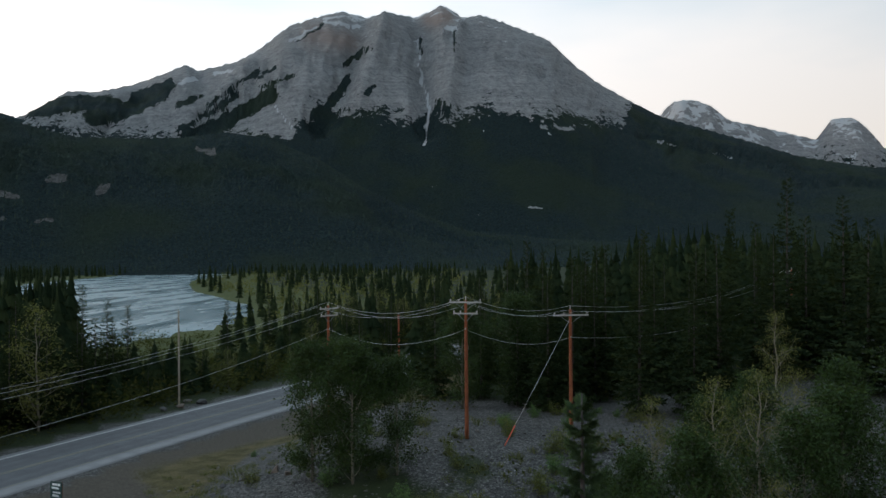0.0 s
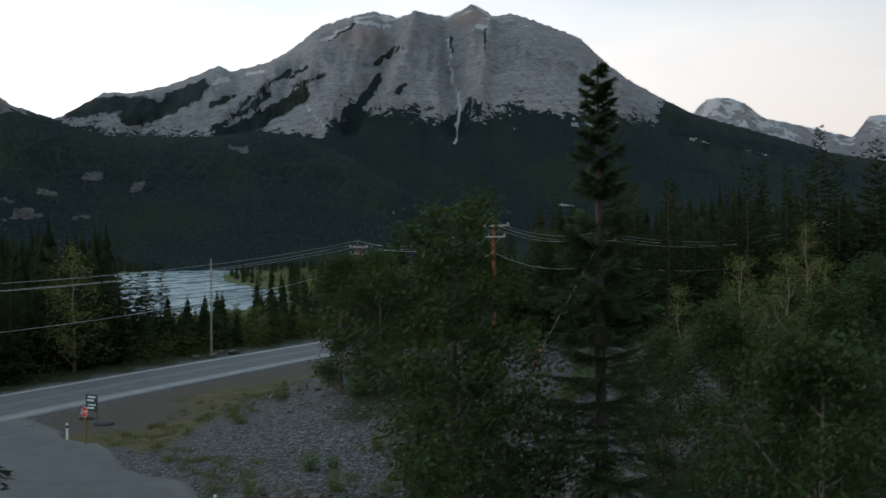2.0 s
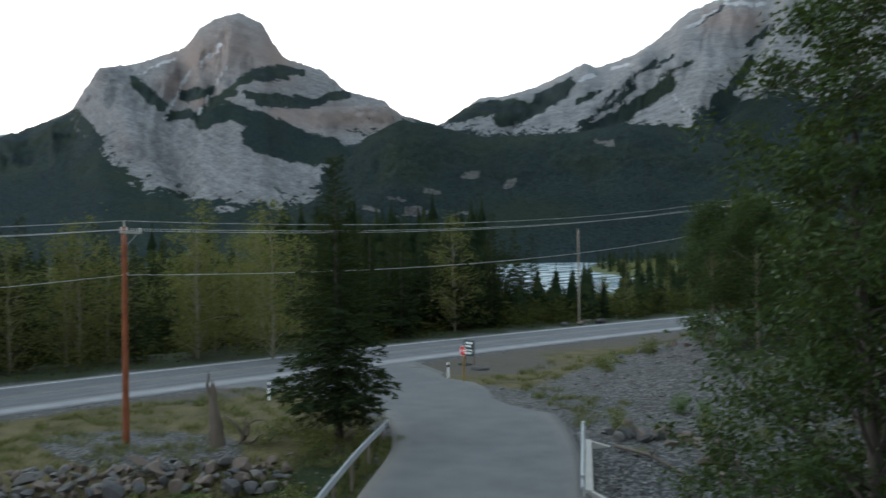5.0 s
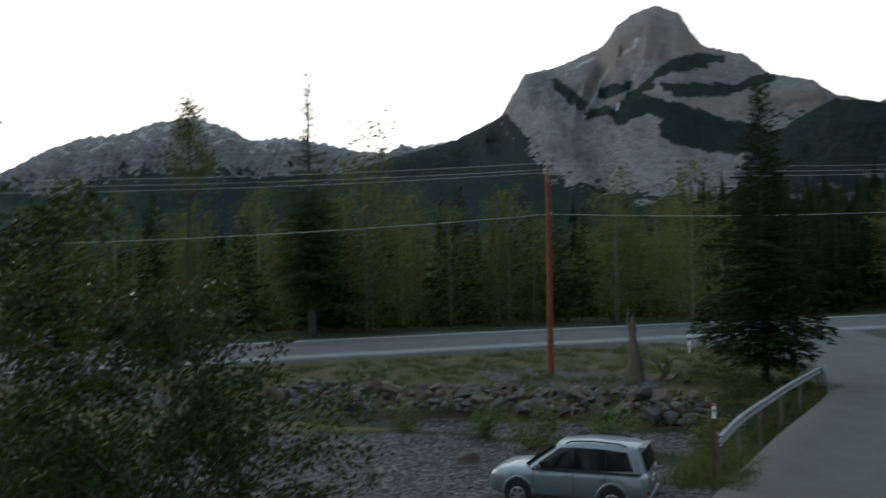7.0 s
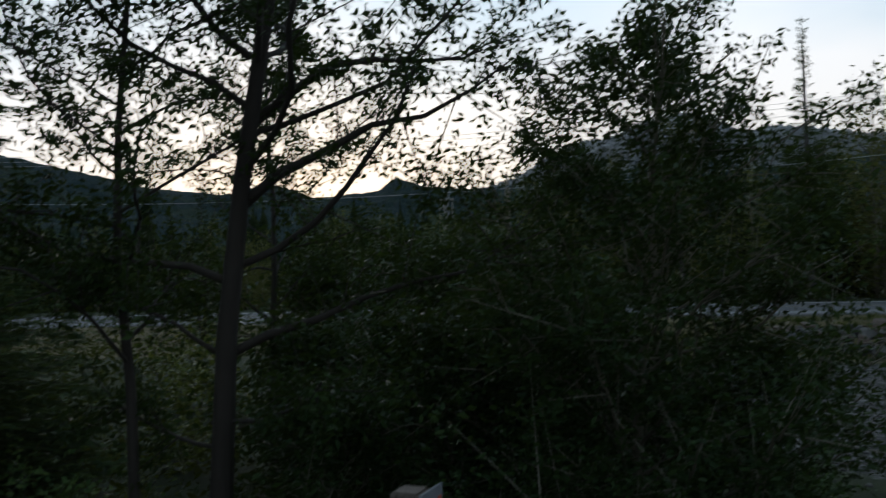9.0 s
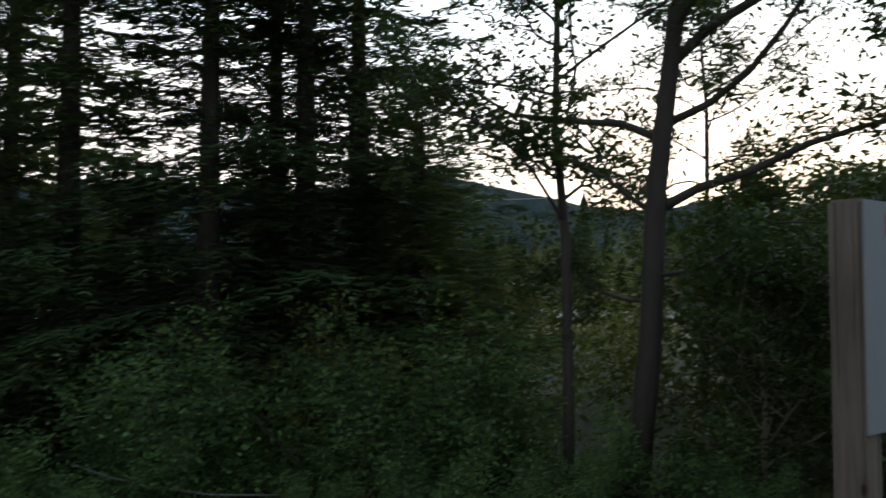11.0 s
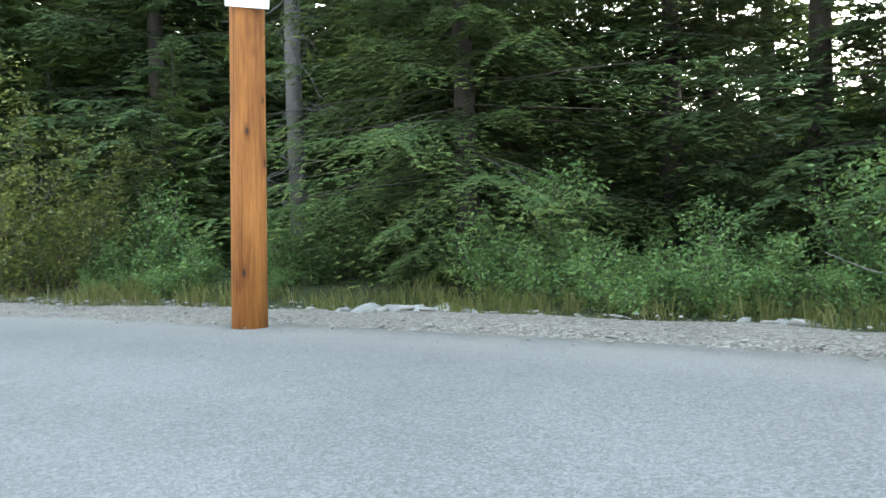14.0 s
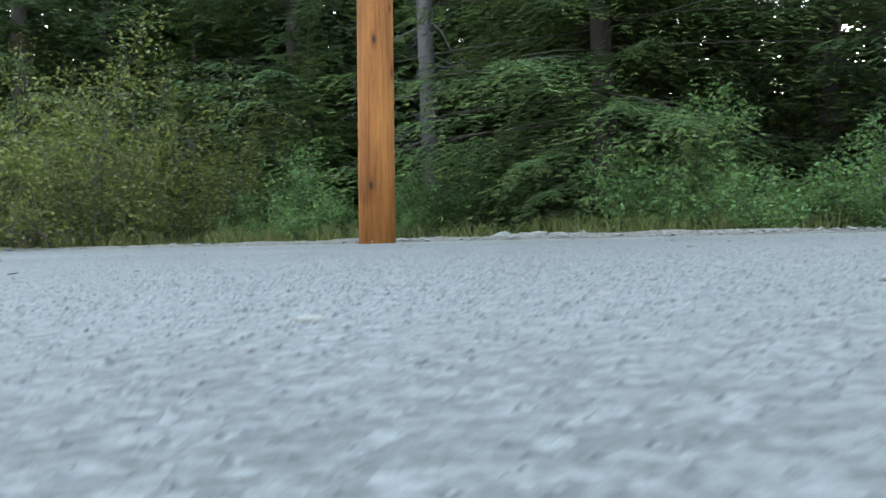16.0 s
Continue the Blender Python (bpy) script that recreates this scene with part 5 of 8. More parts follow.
def build_near_trees():
    # spruces along the side road
    c, t = spruce_parts(21, 10.0, 2.9, 0, 0.02, 1.7)
    s1 = tree_thing("spruce_tree", c, t, M_SPRUCE_NEW, M_BARK, "spruce with bright new needle tips beside the side road", "tree", stand(-3.0, -9.0, 0.4), "spruces beside the side road")
    c, t = spruce_parts(22, 11.0, 2.4, 0, 0.05, 1.12, fine=False)
    s2 = tree_thing("spruce_tree", c, t, M_SPRUCE_ROAD, M_BARK, "dark spruce with drooping needled branches beside the side road", "tree", stand(0.6, -13.4, 1.0), "spruces beside the side road")
    c, t = spruce_parts(26, 9.5, 2.4, 0, 0.04, 0.78, fine=False)
    s4 = tree_thing("spruce_tree", c, t, M_SPRUCE_ROAD, M_BARK, "open spruce with gaps between its flat branches", "tree", stand(-7.6, -11.0, 2.2), "spruces beside the side road")
    for x, y, a, k, w in ((-5.9, -9.3, 4.0, 0.9, 0.95), (-5.4, -12.2, 1.2, 1.0, 1.1), (-7.3, -12.6, 2.7, 0.95, 1.05)):
        copy_at(s2, stand(x, y, a, k, wide=w))
    for x, y, a, k in ((-10.4, -7.4, 5.1, 1.0), (-7.4, -6.1, 3.3, 0.95), (-6.9, -7.7, 1.4, 1.0), (-8.4, -5.5, 0.6, 0.9), (-9.8, -5.7, 2.9, 0.95)):
        copy_at(s4, stand(x, y, a, k, wide=k * (1.3 if y > -5.8 else 1.15)))
    copy_at(s2, stand(4.6, -13.0, 2.9, 0.95))
    c, t = spruce_parts(24, 11.0, 2.4, 1, 0.03, 1.55)
    s3 = tree_thing("spruce_tree", c, t, M_SPRUCE_ROAD, M_BARK, LABEL_SPRUCE, "tree", stand(-5.0, -17.0, 0.3), "spruces beside the side road")
    rng = np.random.RandomState(5)
    spots = [(-3.4, -13.4), (-1.8, -14.6), (6.2, -15.2), (-5.8, -15.6), (-7.8, -15.2), (-4.2, -14.0), (-0.6, -17.0), (3.2, -17.0), (7.8, -15.5), (-2.2, -20), (6.0, -20), (11, -18), (2.0, -23), (-6, -22), (1.2, -19.5), (4.6, -17.8), (8.6, -19), (9.5, -23), (5.2, -24), (-1.5, -24), (12.5, -22), (-0.2, -15.2), (3.0, -19.0), (6.8, -17.5), (5.2, -21.0), (2.2, -20.8), (8.5, -17.0), (4.0, -15.4), (1.6, -16.6), (-10.0, -12.8)]
    for x, y in spots:
        copy_at(s3, stand(x, y, rng.uniform(0, 6.28), rng.uniform(0.85, 1.25)))
    # young spruces under them
    for x, y, k in ((-9.0, -4.3, 0.4), (-8.2, -5.7, 0.34), (-10.2, -5.0, 0.44), (-9.3, -6.9, 0.36), (-8.9, -4.9, 0.3), (-7.4, -7.2, 0.26), (-10.8, -6.2, 0.4), (-8.4, -8.0, 0.3), (-6.2, -12.4, 0.3), (-4.4, -11.4, 0.34), (-8.6, -12.2, 0.3), (-2.2, -12.6, 0.36), (-9.4, -9.6, 0.28), (2.4, -14.6, 0.4), (-5.2, -15.6, 0.35), (-7.6, -8.4, 0.26), (0.4, -12.0, 0.3), (-9.0, -14.4, 0.36), (-11.6, -8.4, 0.34), (-6.4, -10.6, 0.22)):
        copy_at(s3, stand(x, y, x * 3.0, k, wide=k * 1.6))
    # the tall spruce and the spruce at the junction
    c, t = spruce_parts(31, 14.9, 2.3, 0, 0.06, 1.25, fine=False)
    tree_thing("spruce_tree", c, t, M_SPRUCE, M_BARK, "tall narrow spruce with open drooping branches", "tree", stand(1.95, 14.8))
    c, t = spruce_parts(33, 13.0, 2.6, 1, 0.08, 2.3)
    tree_thing("spruce_tree", c, t, M_SPRUCE_DARK, M_BARK, "full dark spruce beside the guard rail and junction", "tree", stand(-23.3, 32.2))
    # broadleaf trees round the landing place
    c, t = broadleaf_parts(41, 12.5, 3.0, 90, 12, 22, 0.125, 0.03, (-0.15, 0), rise=0.55, puff=0.15, shape=lambda h: 0.12 + 0.95 * (1 - h) ** 0.65)
    tree_thing("aspen_tree", c, t, M_ASPEN, M_BARK, "leafy green aspen beside the tall spruce", "tree", stand(-0.38, 14.2))
    c, t = broadleaf_parts(42, 10.3, 2.7, 34, 9, 20, 0.12, 0.08, rise=0.7, puff=0.2)
    a2 = tree_thing("poplar_tree", c, t, M_ASPEN, M_BARK_PALE, "bushy poplar with dark green leaves", "tree", stand(4.9, 12.2))
    copy_at(a2, stand(7.6, 14.5, 2.0, 0.9))
    c, t = broadleaf_parts(43, 5.3, 2.15, 74, 11, 17, 0.082, 0.02, (0.0, 0.4), rise=0.6, puff=0.09, trunk_r=0.05, hang=0.4, shape=lambda h: 0.1 + 0.98 * (1 - h) ** 0.5)
    tree_thing("young_poplar_tree", c, t, M_ASPEN, M_BARK_PALE, "dense young poplar standing by the gravel lot", "tree", stand(-8.0, 2.32))
    limbs = (((0.03, 0.2, 2.45), (0.0, 1.0, 0.36), 2.7, 0.045), ((0.0, 0.35, 3.7), (0.1, 0.9, 0.6), 2.8, 0.05), ((0, 0.15, 2.5), (0.0, -1.0, 0.25), 1.3, 0.022), ((0, 0.25, 3.1), (0.2, -1.0, 0.5), 2.0, 0.04), ((0, 0.45, 4.4), (0.0, 1.0, 0.5), 2.7, 0.045), ((0, 0.3, 3.2), (0.15, 1.0, 0.3), 2.5, 0.035), ((0, 0.5, 5.0), (0.1, -1, 0.6), 2.2, 0.035), ((0.0, 0.1, 1.9), (0.2, 1.0, 0.0), 1.6, 0.02), ((0.0, 0.1, 1.7), (-0.2, -1.0, 0.1), 1.2, 0.018))
    c, t = broadleaf_parts(44, 9.5, 2.5, 22, 11, 23, 0.08, 0.43, (0.3, 1.25), trunk_r=0.105, rise=0.55, puff=0.075, extra=limbs, bend=0.2, hang=0.45)
    tree_thing("poplar_tree", c, t, M_ASPEN, M_BARK, "large open poplar with forked trunk and spreading limbs", "tree", stand(-7.5, -1.45))
    c, t = broadleaf_parts(45, 8.0, 1.6, 24, 8, 19, 0.078, 0.3, (0.1, 0.0), trunk_r=0.05, rise=0.6, puff=0.1, bend=0.2, hang=0.6)
    thin = tree_thing("poplar_tree", c, t, M_ASPEN, M_BARK, "slender poplar with thin straight trunk", "tree", stand(-7.6, -2.05))
    copy_at(thin, stand(-12.0, -1.6, 2.6, 0.95))
    c, t = broadleaf_parts(48, 2.5, 1.25, 26, 7, 7, 0.1, 0.02, rise=0.8, puff=0.15, trunk_r=0.03, hang=0.4, sides=4)
    bush = tree_thing("poplar_sapling", c, t, M_ASPEN, M_BARK_PALE, "bushy poplar sapling under the taller poplars", "tree", stand(-8.6, 0.7), "poplar saplings")
    for x, y, k in ((-7.7, -0.4, 0.8), (-9.4, -0.8, 1.0), (-9.6, 1.3, 1.1), (-6.9, 1.5, 0.7), (-10.6, 0.2, 1.0), (-8.4, 3.8, 0.9), (-11.8, 2.4, 1.2), (-13.2, 1.2, 1.4), (-14.8, 2.4, 1.3), (-12.8, -0.9, 1.3), (-15.6, 0.2, 1.4)):
        copy_at(bush, stand(x, y, x * 4, k))
    # clumps on the gravel fan
    c, t = broadleaf_parts(46, 9.4, 2.7, 30, 7, 14, 0.2, 0.03, rise=0.8, puff=0.3, sides=3)
    w1 = tree_thing("willow_tree", c, t, M_ASPEN, M_BARK_PALE, "bushy green willow on the gravel fan", "tree", stand(-12.0, 57.5), "willows on the gravel fan")
    for x, y, k in ((-9.0, 56.0, 1.0), (-6.2, 57.2, 0.85), (-10.6, 60.0, 0.95), (-2.6, 78.0, 1.0), (2.4, 80.0, 1.1)):
        copy_at(w1, stand(x, y, x, k))
    for x, y, k in ((9.4, 40.0, 0.95), (14.8, 41.0, 1.0), (17.5, 43.5, 1.05), (7.2, 42.5, 0.8), (20.0, 50.0, 1.0), (12.5, 48.5, 0.9), (23.5, 47.0, 1.0), (16.0, 53.5, 0.85), (27.0, 54.0, 1.1), (6.6, 50.0, 0.5), (25.0, 38.0, 1.05), (19.0, 34.0, 1.0), (10.6, 31.5, 0.75), (14.0, 27.0, 0.85)):
        copy_at(w1, stand(x, y, x, k))
    c, t = broadleaf_parts(47, 11.0, 2.2, 22, 8, 8, 0.13, 0.15, rise=0.9, puff=0.26, bare=0.35)
    w2 = tree_thing("aspen_tree", c, t, M_POPLAR, M_BARK_PALE, "thin aspen with many bare pale branches", "tree", stand(11.0, 42.0), "aspens on the gravel fan")
    for x, y, k in ((13.6, 44.2, 0.98), (8.6, 45.4, 0.85), (16.5, 47.0, 0.9), (12.0, 36.0, 0.7), (19.0, 58.0, 0.95)):
        copy_at(w2, stand(x, y, x * 3, k))


def build_shrubs():
    kinds = []
    for i, (h, w, st, per, sz, mat, lab) in enumerate(((1.15, 0.85, 14, 9, 0.054, M_SHRUB, "low leafy green shrub at the road verge"), (1.45, 0.95, 15, 9, 0.056, M_SHRUB, "leafy green rose shrub at the road verge"), (0.85, 0.8, 13, 9, 0.05, M_SHRUB, "low leafy green shrub at the road verge"), (2.9, 1.35, 22, 11, 0.058, M_SHRUB_OLIVE, "tall willow shrub with olive green leaves"), (1.6, 1.0, 14, 10, 0.052, M_SHRUB_OLIVE, "low willow shrub with olive green leaves"))):
        c, t = shrub_parts(60 + i, h, w, st, per, sz, 0.045 + 0.015 * h)
        kinds.append(((c, t), mat, lab))
    for i, (h, w, st, per, sz, mat, lab) in enumerate(((1.3, 0.95, 8, 3, 0.13, M_SHRUB, "leafy green shrub on open ground"), (2.4, 1.3, 9, 3, 0.15, M_SHRUB_OLIVE, "tall willow shrub on open ground"), (1.5, 1.0, 8, 3, 0.13, M_SHRUB_OLIVE, "olive green willow shrub on open ground"))):
        c, t = shrub_parts(66 + i, h, w, st, per, sz, 0.08 + 0.03 * h)
        kinds.append(((c, t), mat, lab))
    made = {}

    def shrub(k, x, y, turn, size, group="shrubs along the road verge"):
        if k not in made:
            (c, t), mat, lab = kinds[k]
            ob = thing("shrub", lab, "shrub", group, "", stand(x, y, turn, size))
            part("wood", raw_mesh("wood", *t, M_BARK, True), M_BARK, ob)
            part("foliage", raw_mesh("foliage", *c, mat), mat, ob)
            made[k] = ob
        else:
            copy_at(made[k], stand(x, y, turn, size))
    rng = np.random.RandomState(9)
    verge = spline([(-9.2, 3.6), (-6.6, -1.3), (-4.95, -4.15), (-1.7, -7.4), (1.2, -9.6), (5.0, -13.1)], 1.0)
    for i, (x, y) in enumerate(verge):
        for off, lot in ((0.1, (2, 2, 2)), (0.8, (2, 0, 2)), (1.7, (0, 2, 0))):
            if rng.rand() < (0.65 if off < 1.5 else 0.6):
                k = lot[rng.randint(3)]
                shrub(k, x - off * 0.72 + rng.uniform(-0.3, 0.3), y - off * 0.7 + rng.uniform(-0.3, 0.3), rng.uniform(0, 6.28), rng.uniform(0.5, 1.1) * (0.8 if off < 0.5 else 1.0))
    for x, y, k, s in ((2.9, -9.9, 3, 1.0), (3.9, -11.2, 3, 1.1), (1.9, -10.8, 3, 0.8), (-6.3, -3.4, 1, 1.05), (-7.2, -3.0, 1, 1.2), (-5.6, -4.6, 1, 1.1), (-3.9, -4.95, 2, 0.85), (-4.35, -5.5, 0, 0.8), (-3.3, -5.55, 2, 0.8), (-4.6, -4.5, 2, 0.9), (-2.6, -6.5, 2, 0.9), (4.9, -12.2, 3, 1.0), (-6.9, -4.4, 4, 1.1),
                       (-14, -3, 3, 0.8), (-16, 1.0, 3, 0.9), (-13, 2.5, 4, 1.2), (-18, -4, 3, 1.0), (-20, 3.0, 3, 0.8), (-22, -1, 3, 1.1), (-15, 5.0, 4, 1.0), (-25, 5, 3, 1.0), (-11, 0.3, 4, 1.0), (-9.6, -3.6, 4, 1.1), (-10.2, 3.6, 1, 1.1), (-6.6, 3.6, 1, 1.0), (-6.9, 1.0, 1, 0.9)):
        shrub(k if x > -10.5 else (6 if k == 3 else 7), x, y, x * 2.0, s)
    for x, y, k, s in ((-18.6, 23.6, 1, 0.9), (-17.8, 22.0, 4, 0.9), (-20.6, 20.2, 1, 1.1), (-22.0, 18.6, 4, 1.1), (-19.8, 25.0, 4, 0.9), (-23.8, 17.6, 1, 0.9), (-24.2, 30.8, 4, 1.0), (-25.4, 30.0, 4, 0.8), (-22.4, 29.6, 4, 0.9), (-21.6, 31.4, 4, 0.7), (-26.0, 16.0, 4, 0.8),
                       (-12.3, 38.6, 4, 0.8), (-7.4, 37.5, 4, 0.7), (-1.0, 52.0, 4, 1.2), (3.2, 56.0, 4, 1.1), (5.0, 62.0, 4, 1.2), (-5.6, 52.5, 1, 1.1), (-16.8, 60.0, 4, 0.9), (-3.0, 61.0, 4, 0.8), (1.4, 66.0, 4, 1.0)):
        shrub(5 if k == 1 else 7, x, y, x * 2.0, s, "shrubs along the creek")
    for _ in range(60):
        x, y = rng.uniform(-20, 16), rng.uniform(40, 74)
        if offside(x, y, 11, 5.5, 1.5) and (x > -12 or y > 52):
            shrub((5, 7, 7)[rng.randint(3)], x, y, rng.uniform(0, 6.28), rng.uniform(0.4, 1.1), "shrubs along the creek")


def build_belt():
    """Trees across the highway."""
    rng = np.random.RandomState(14)
    pops, sprs = [], []
    for i in range(4):
        pops.append(broadleaf_parts(70 + i, 11.0, 2.9, 28, 6, 4, 0.3, 0.04, rise=0.8, puff=0.42, sides=3, shape=(lambda h: 1.05 - 0.9 * abs(h - 0.35)) if i % 2 else (lambda h: 0.25 + 0.8 * (1 - h) ** 0.6)))
    for i in range(3):
        sprs.append(spruce_parts(80 + i, 12.0, 2.1, 2, 0.05, 1.5))
    first = {}

    def tree(kind, i, x, y, h):
        key = kind, i
        if key not in first:
            (c, t) = (pops if kind == "p" else sprs)[i]
            if kind == "p":
                first[key] = tree_thing("poplar_tree", c, t, M_POPLAR, M_BARK_PALE, "yellow-green poplar across the highway", "tree", stand(x, y, rng.uniform(0, 6.28), h / 11.0), "trees across the highway")
            else:
                first[key] = tree_thing("spruce_tree", c, t, M_SPRUCE_DARK, M_BARK, "dark spruce across the highway", "tree", stand(x, y, rng.uniform(0, 6.28), h / 12.0), "trees across the highway")
        else:
            copy_at(first[key], stand(x, y, rng.uniform(0, 6.28), h / (11.0 if kind == "p" else 12.0)))
    n = 0
    d = np.gradient(HWY_LINE, axis=0)
    d /= np.linalg.norm(d, axis=1, keepdims=True)
    for i, (p, w) in enumerate(zip(HWY_LINE, d)):
        if p[1] < -48 or p[1] > 235:
            continue
        for off in (10.0, 13.0, 17.0, 23.0, 31.0):
            if rng.rand() < (0.85 if off < 22 else 0.6):
                q = p + np.array([-w[1], w[0]]) * (off + 1.8 + rng.uniform(-1.4, 1.6)) + w * rng.uniform(-2, 2)
                az = math.degrees(math.atan2(-q[0], q[1]))
                r = math.hypot(*q)
                h = rng.uniform(8.5, 12.5)
                kind = "p" if rng.rand() < (0.68 if az > 36 else 0.3) else "s"
                if off > 16 and kind == "p" and rng.rand() < 0.4:
                    kind = "s"
                if 13 < az < 27:
                    h = min(h, max(3.0, 17.1 + 3.2 - r * 0.118)) * rng.uniform(0.7, 1.0)
                elif az <= 13:
                    h = min(h, max(4.0, 17.1 + 3.2 - r * 0.062)) * rng.uniform(0.8, 1.1)
                if az > 84:
                    h *= 0.62
                if kind == "s":
                    q = q + np.array([-w[1], w[0]]) * 1.8
                if h > 2.5:
                    tree(kind, rng.randint(4 if kind == "p" else 3), q[0], q[1], h)
                    n += 1
    # taller marks above the belt
    for az, r, h, kind in ((25.9, 118, 15.5, "s"), (24.6, 122, 13.5, "s"), (23.4, 126, 12.5, "s"), (26.9, 116, 12.5, "s"), (26.3, 108, 11.0, "s"), (25.2, 112, 11.0, "s"), (24.2, 116, 10.5, "s"), (17.3, 150, 12.0, "s"), (28.4, 100, 12.5, "s"), (29.6, 104, 13.5, "s"), (29.0, 112, 13.0, "s"), (14.7, 190, 13.0, "s"), (61.4, 70, 15.5, "p"), (80.3, 62, 9.5, "s"), (81.5, 60, 9.8, "s"), (77, 66, 10.5, "p"), (55.1, 78, 12.6, "s"), (52.2, 80, 11.5, "s"), (45.0, 76, 12.4, "p"), (40.3, 74, 12.8, "p"), (34, 89, 12.5, "s"), (30, 99, 11.5, "s"), (26, 101, 11.0, "s"), (32, 91, 12.0, "s"), (28.0, 97, 11.0, "s")):
        x, y = polar(az, r)
        tree(kind, rng.randint(3), x, y, h)
    c, t = spruce_parts(91, 20.0, 2.7, 1, 0.12, 2.8, True)
    tree_thing("spruce_tree", c, t, M_SPRUCE, M_BARK_GREY, "very tall spruce with a thin half-dead top", "tree", stand(-59.9, 28.1))
    c, t = broadleaf_parts(92, 17.5, 3.0, 24, 8, 5, 0.24, 0.55, rise=0.8, puff=0.4, bare=0.25, trunk_r=0.22)
    tree_thing("cottonwood_tree", c, t, M_POPLAR, M_BARK, "tall sparse cottonwood with bare limbs across the highway", "tree", stand(-61.5, 19.4))


def build_forest():
    """The spruce forest east and north, spruces added out of view, and woods far off."""
    rng = np.random.RandomState(17)
    kinds = [spruce_parts(100 + i, 13.0, 1.9 + 0.25 * i, 2, 0.03, 1.6) for i in range(4)]
    first = []
    for i, (c, t) in enumerate(kinds):
        first.append(None)
    made = 0
    spots = []
    for az, r, h in ((-18.5, 104, 20.5), (-21.7, 100, 18.5), (-15.2, 112, 17.5), (-10.0, 108, 15.8), (-2.4, 104, 15.5), (-19.6, 96, 16.5), (-23.0, 92, 17.0), (-16.8, 100, 16.0), (-1.0, 96, 13.5), (-3.4, 100, 14.0), (-25, 90, 17)):
        spots.append((*polar(az, r), h))
    tries = 0
    while len(spots) < 250 and tries < 6000:
        tries += 1
        az, r = rng.uniform(-38, 9), 74 + 150 * rng.rand() ** 1.3
        x, y = polar(az, r)
        dw = west_of_highway(x, y)
        if dw > -12 or not offside(x, y, 11, 6, 7.5):
            continue
        if az > -1 and r < 84:
            continue
        if math.hypot(x - 42, y - 103) < 17:
            continue
        h = rng.uniform(10.5, 15.5) if az < -5 else rng.uniform(8.5, 12.5)
        spots.append((x, y, h))
    # spruces mostly out of view, added to enclose the light on this side
    for az, r in [(a, rr) for a in range(-175, -40, 15) for rr in (34,)]:
        x, y = polar(az + rng.uniform(-5, 5), r + rng.uniform(-6, 6))
        if offside(x, y, 10, 7, 3):
            spots.append((x, y, rng.uniform(10, 15)))
    for az in range(86, 200, 10):
        for rr in (30, 42):
            x, y = polar(az + rng.uniform(-3, 3), rr + rng.uniform(-5, 5))
            if offside(x, y, 10, 7, 3) and (az > 118 or rr > 36):
                spots.append((x, y, rng.uniform(6, 8) if az < 160 else rng.uniform(10, 15)))
    spots.sort(key=lambda q: math.hypot(q[0], q[1]))
    beyond = spots[95:]
    for x, y, h in spots[:95]:
        k = rng.randint(4)
        m = stand(x, y, rng.uniform(0, 6.28), h / 13.0, 0.1)
        if first[k] is None:
            c, t = kinds[k]
            first[k] = tree_thing("spruce_tree", c, t, M_SPRUCE_DARK, M_BARK, "dark spruce of the forest edge", "tree", m, "forest spruces")
        else:
            copy_at(first[k], m)
    # woods too far and many to count
    far = [far_spruce(120 + i, 13.0, 1.9 + 0.2 * i) for i in range(5)]
    vs, fs, n = [], [], 0
    for x, y, h in beyond:
        if math.hypot(x, y) < 118:
            (c, f, _), _ = kinds[rng.randint(4)]
        else:
            c, f = far[rng.randint(5)]
        k = h / 13.0
        vs.append(c * k + np.array([x, y, ground_z(x, y) - 0.1]))
        fs.append(f + n)
        n += len(c)
    count = 0
    while count < 1500:
        az = rng.uniform(-40, 128)
        r = 200 + 1250 * rng.rand() ** 1.5 if rng.rand() < 0.62 else rng.uniform(95, 230)
        x, y = polar(az, r)
        dr, _ = away(np.array([x]), np.array([y]), RIVER_LINE)
        if dr[0] < RIVER_HALF + 14 or not offside(x, y, 14, 8, 5):
            continue
        if 8 < az < 27 and dr[0] < RIVER_HALF + 70 and x > -240 and rng.rand() < 0.93:
            continue
        if 10 < az < 27 and r < 230:
            continue
        c, f = far[rng.randint(5)]
        h = rng.uniform(0.6, 1.15)
        a = rng.uniform(0, 6.28)
        rot = np.array([[math.cos(a), -math.sin(a), 0], [math.sin(a), math.cos(a), 0], [0, 0, 1]])
        wide = h * (1.0 if r < 400 else 1.5)
        vs.append((c * np.array([wide, wide, h])) @ rot.T + np.array([x, y, ground_z(x, y)]))
        fs.append(f + n)
        n += len(c)
        count += 1
    scrub = []
    for k in range(1100):
        az, r = (rng.uniform(26.6, 41), rng.uniform(112, 195)) if k < 260 else (rng.uniform(2, 34), 330 + 850 * rng.rand() ** 0.8)
        x, y = polar(az, r)
        dr, _s = away(np.array([x]), np.array([y]), RIVER_LINE)
        if dr[0] < RIVER_HALF + 6 or not offside(x, y, 14, 8, 5):
            continue
        if k >= 260 and az < 21 and rng.rand() < 0.7:
            scrub += [(x + rng.normal() * 3, y + rng.normal() * 3, ground_z(x, y) + up) for up in (0.8, 1.8, 2.8)]
            continue
        c, f = far[rng.randint(5)]
        h = rng.uniform(1.05, 1.4) if k < 260 else rng.uniform(0.75, 1.2)
        vs.append(c * np.array([h, h, h]) + np.array([x, y, ground_z(x, y)]))
        fs.append(f + n)
        n += len(c)
    hd = np.gradient(HWY_LINE, axis=0)
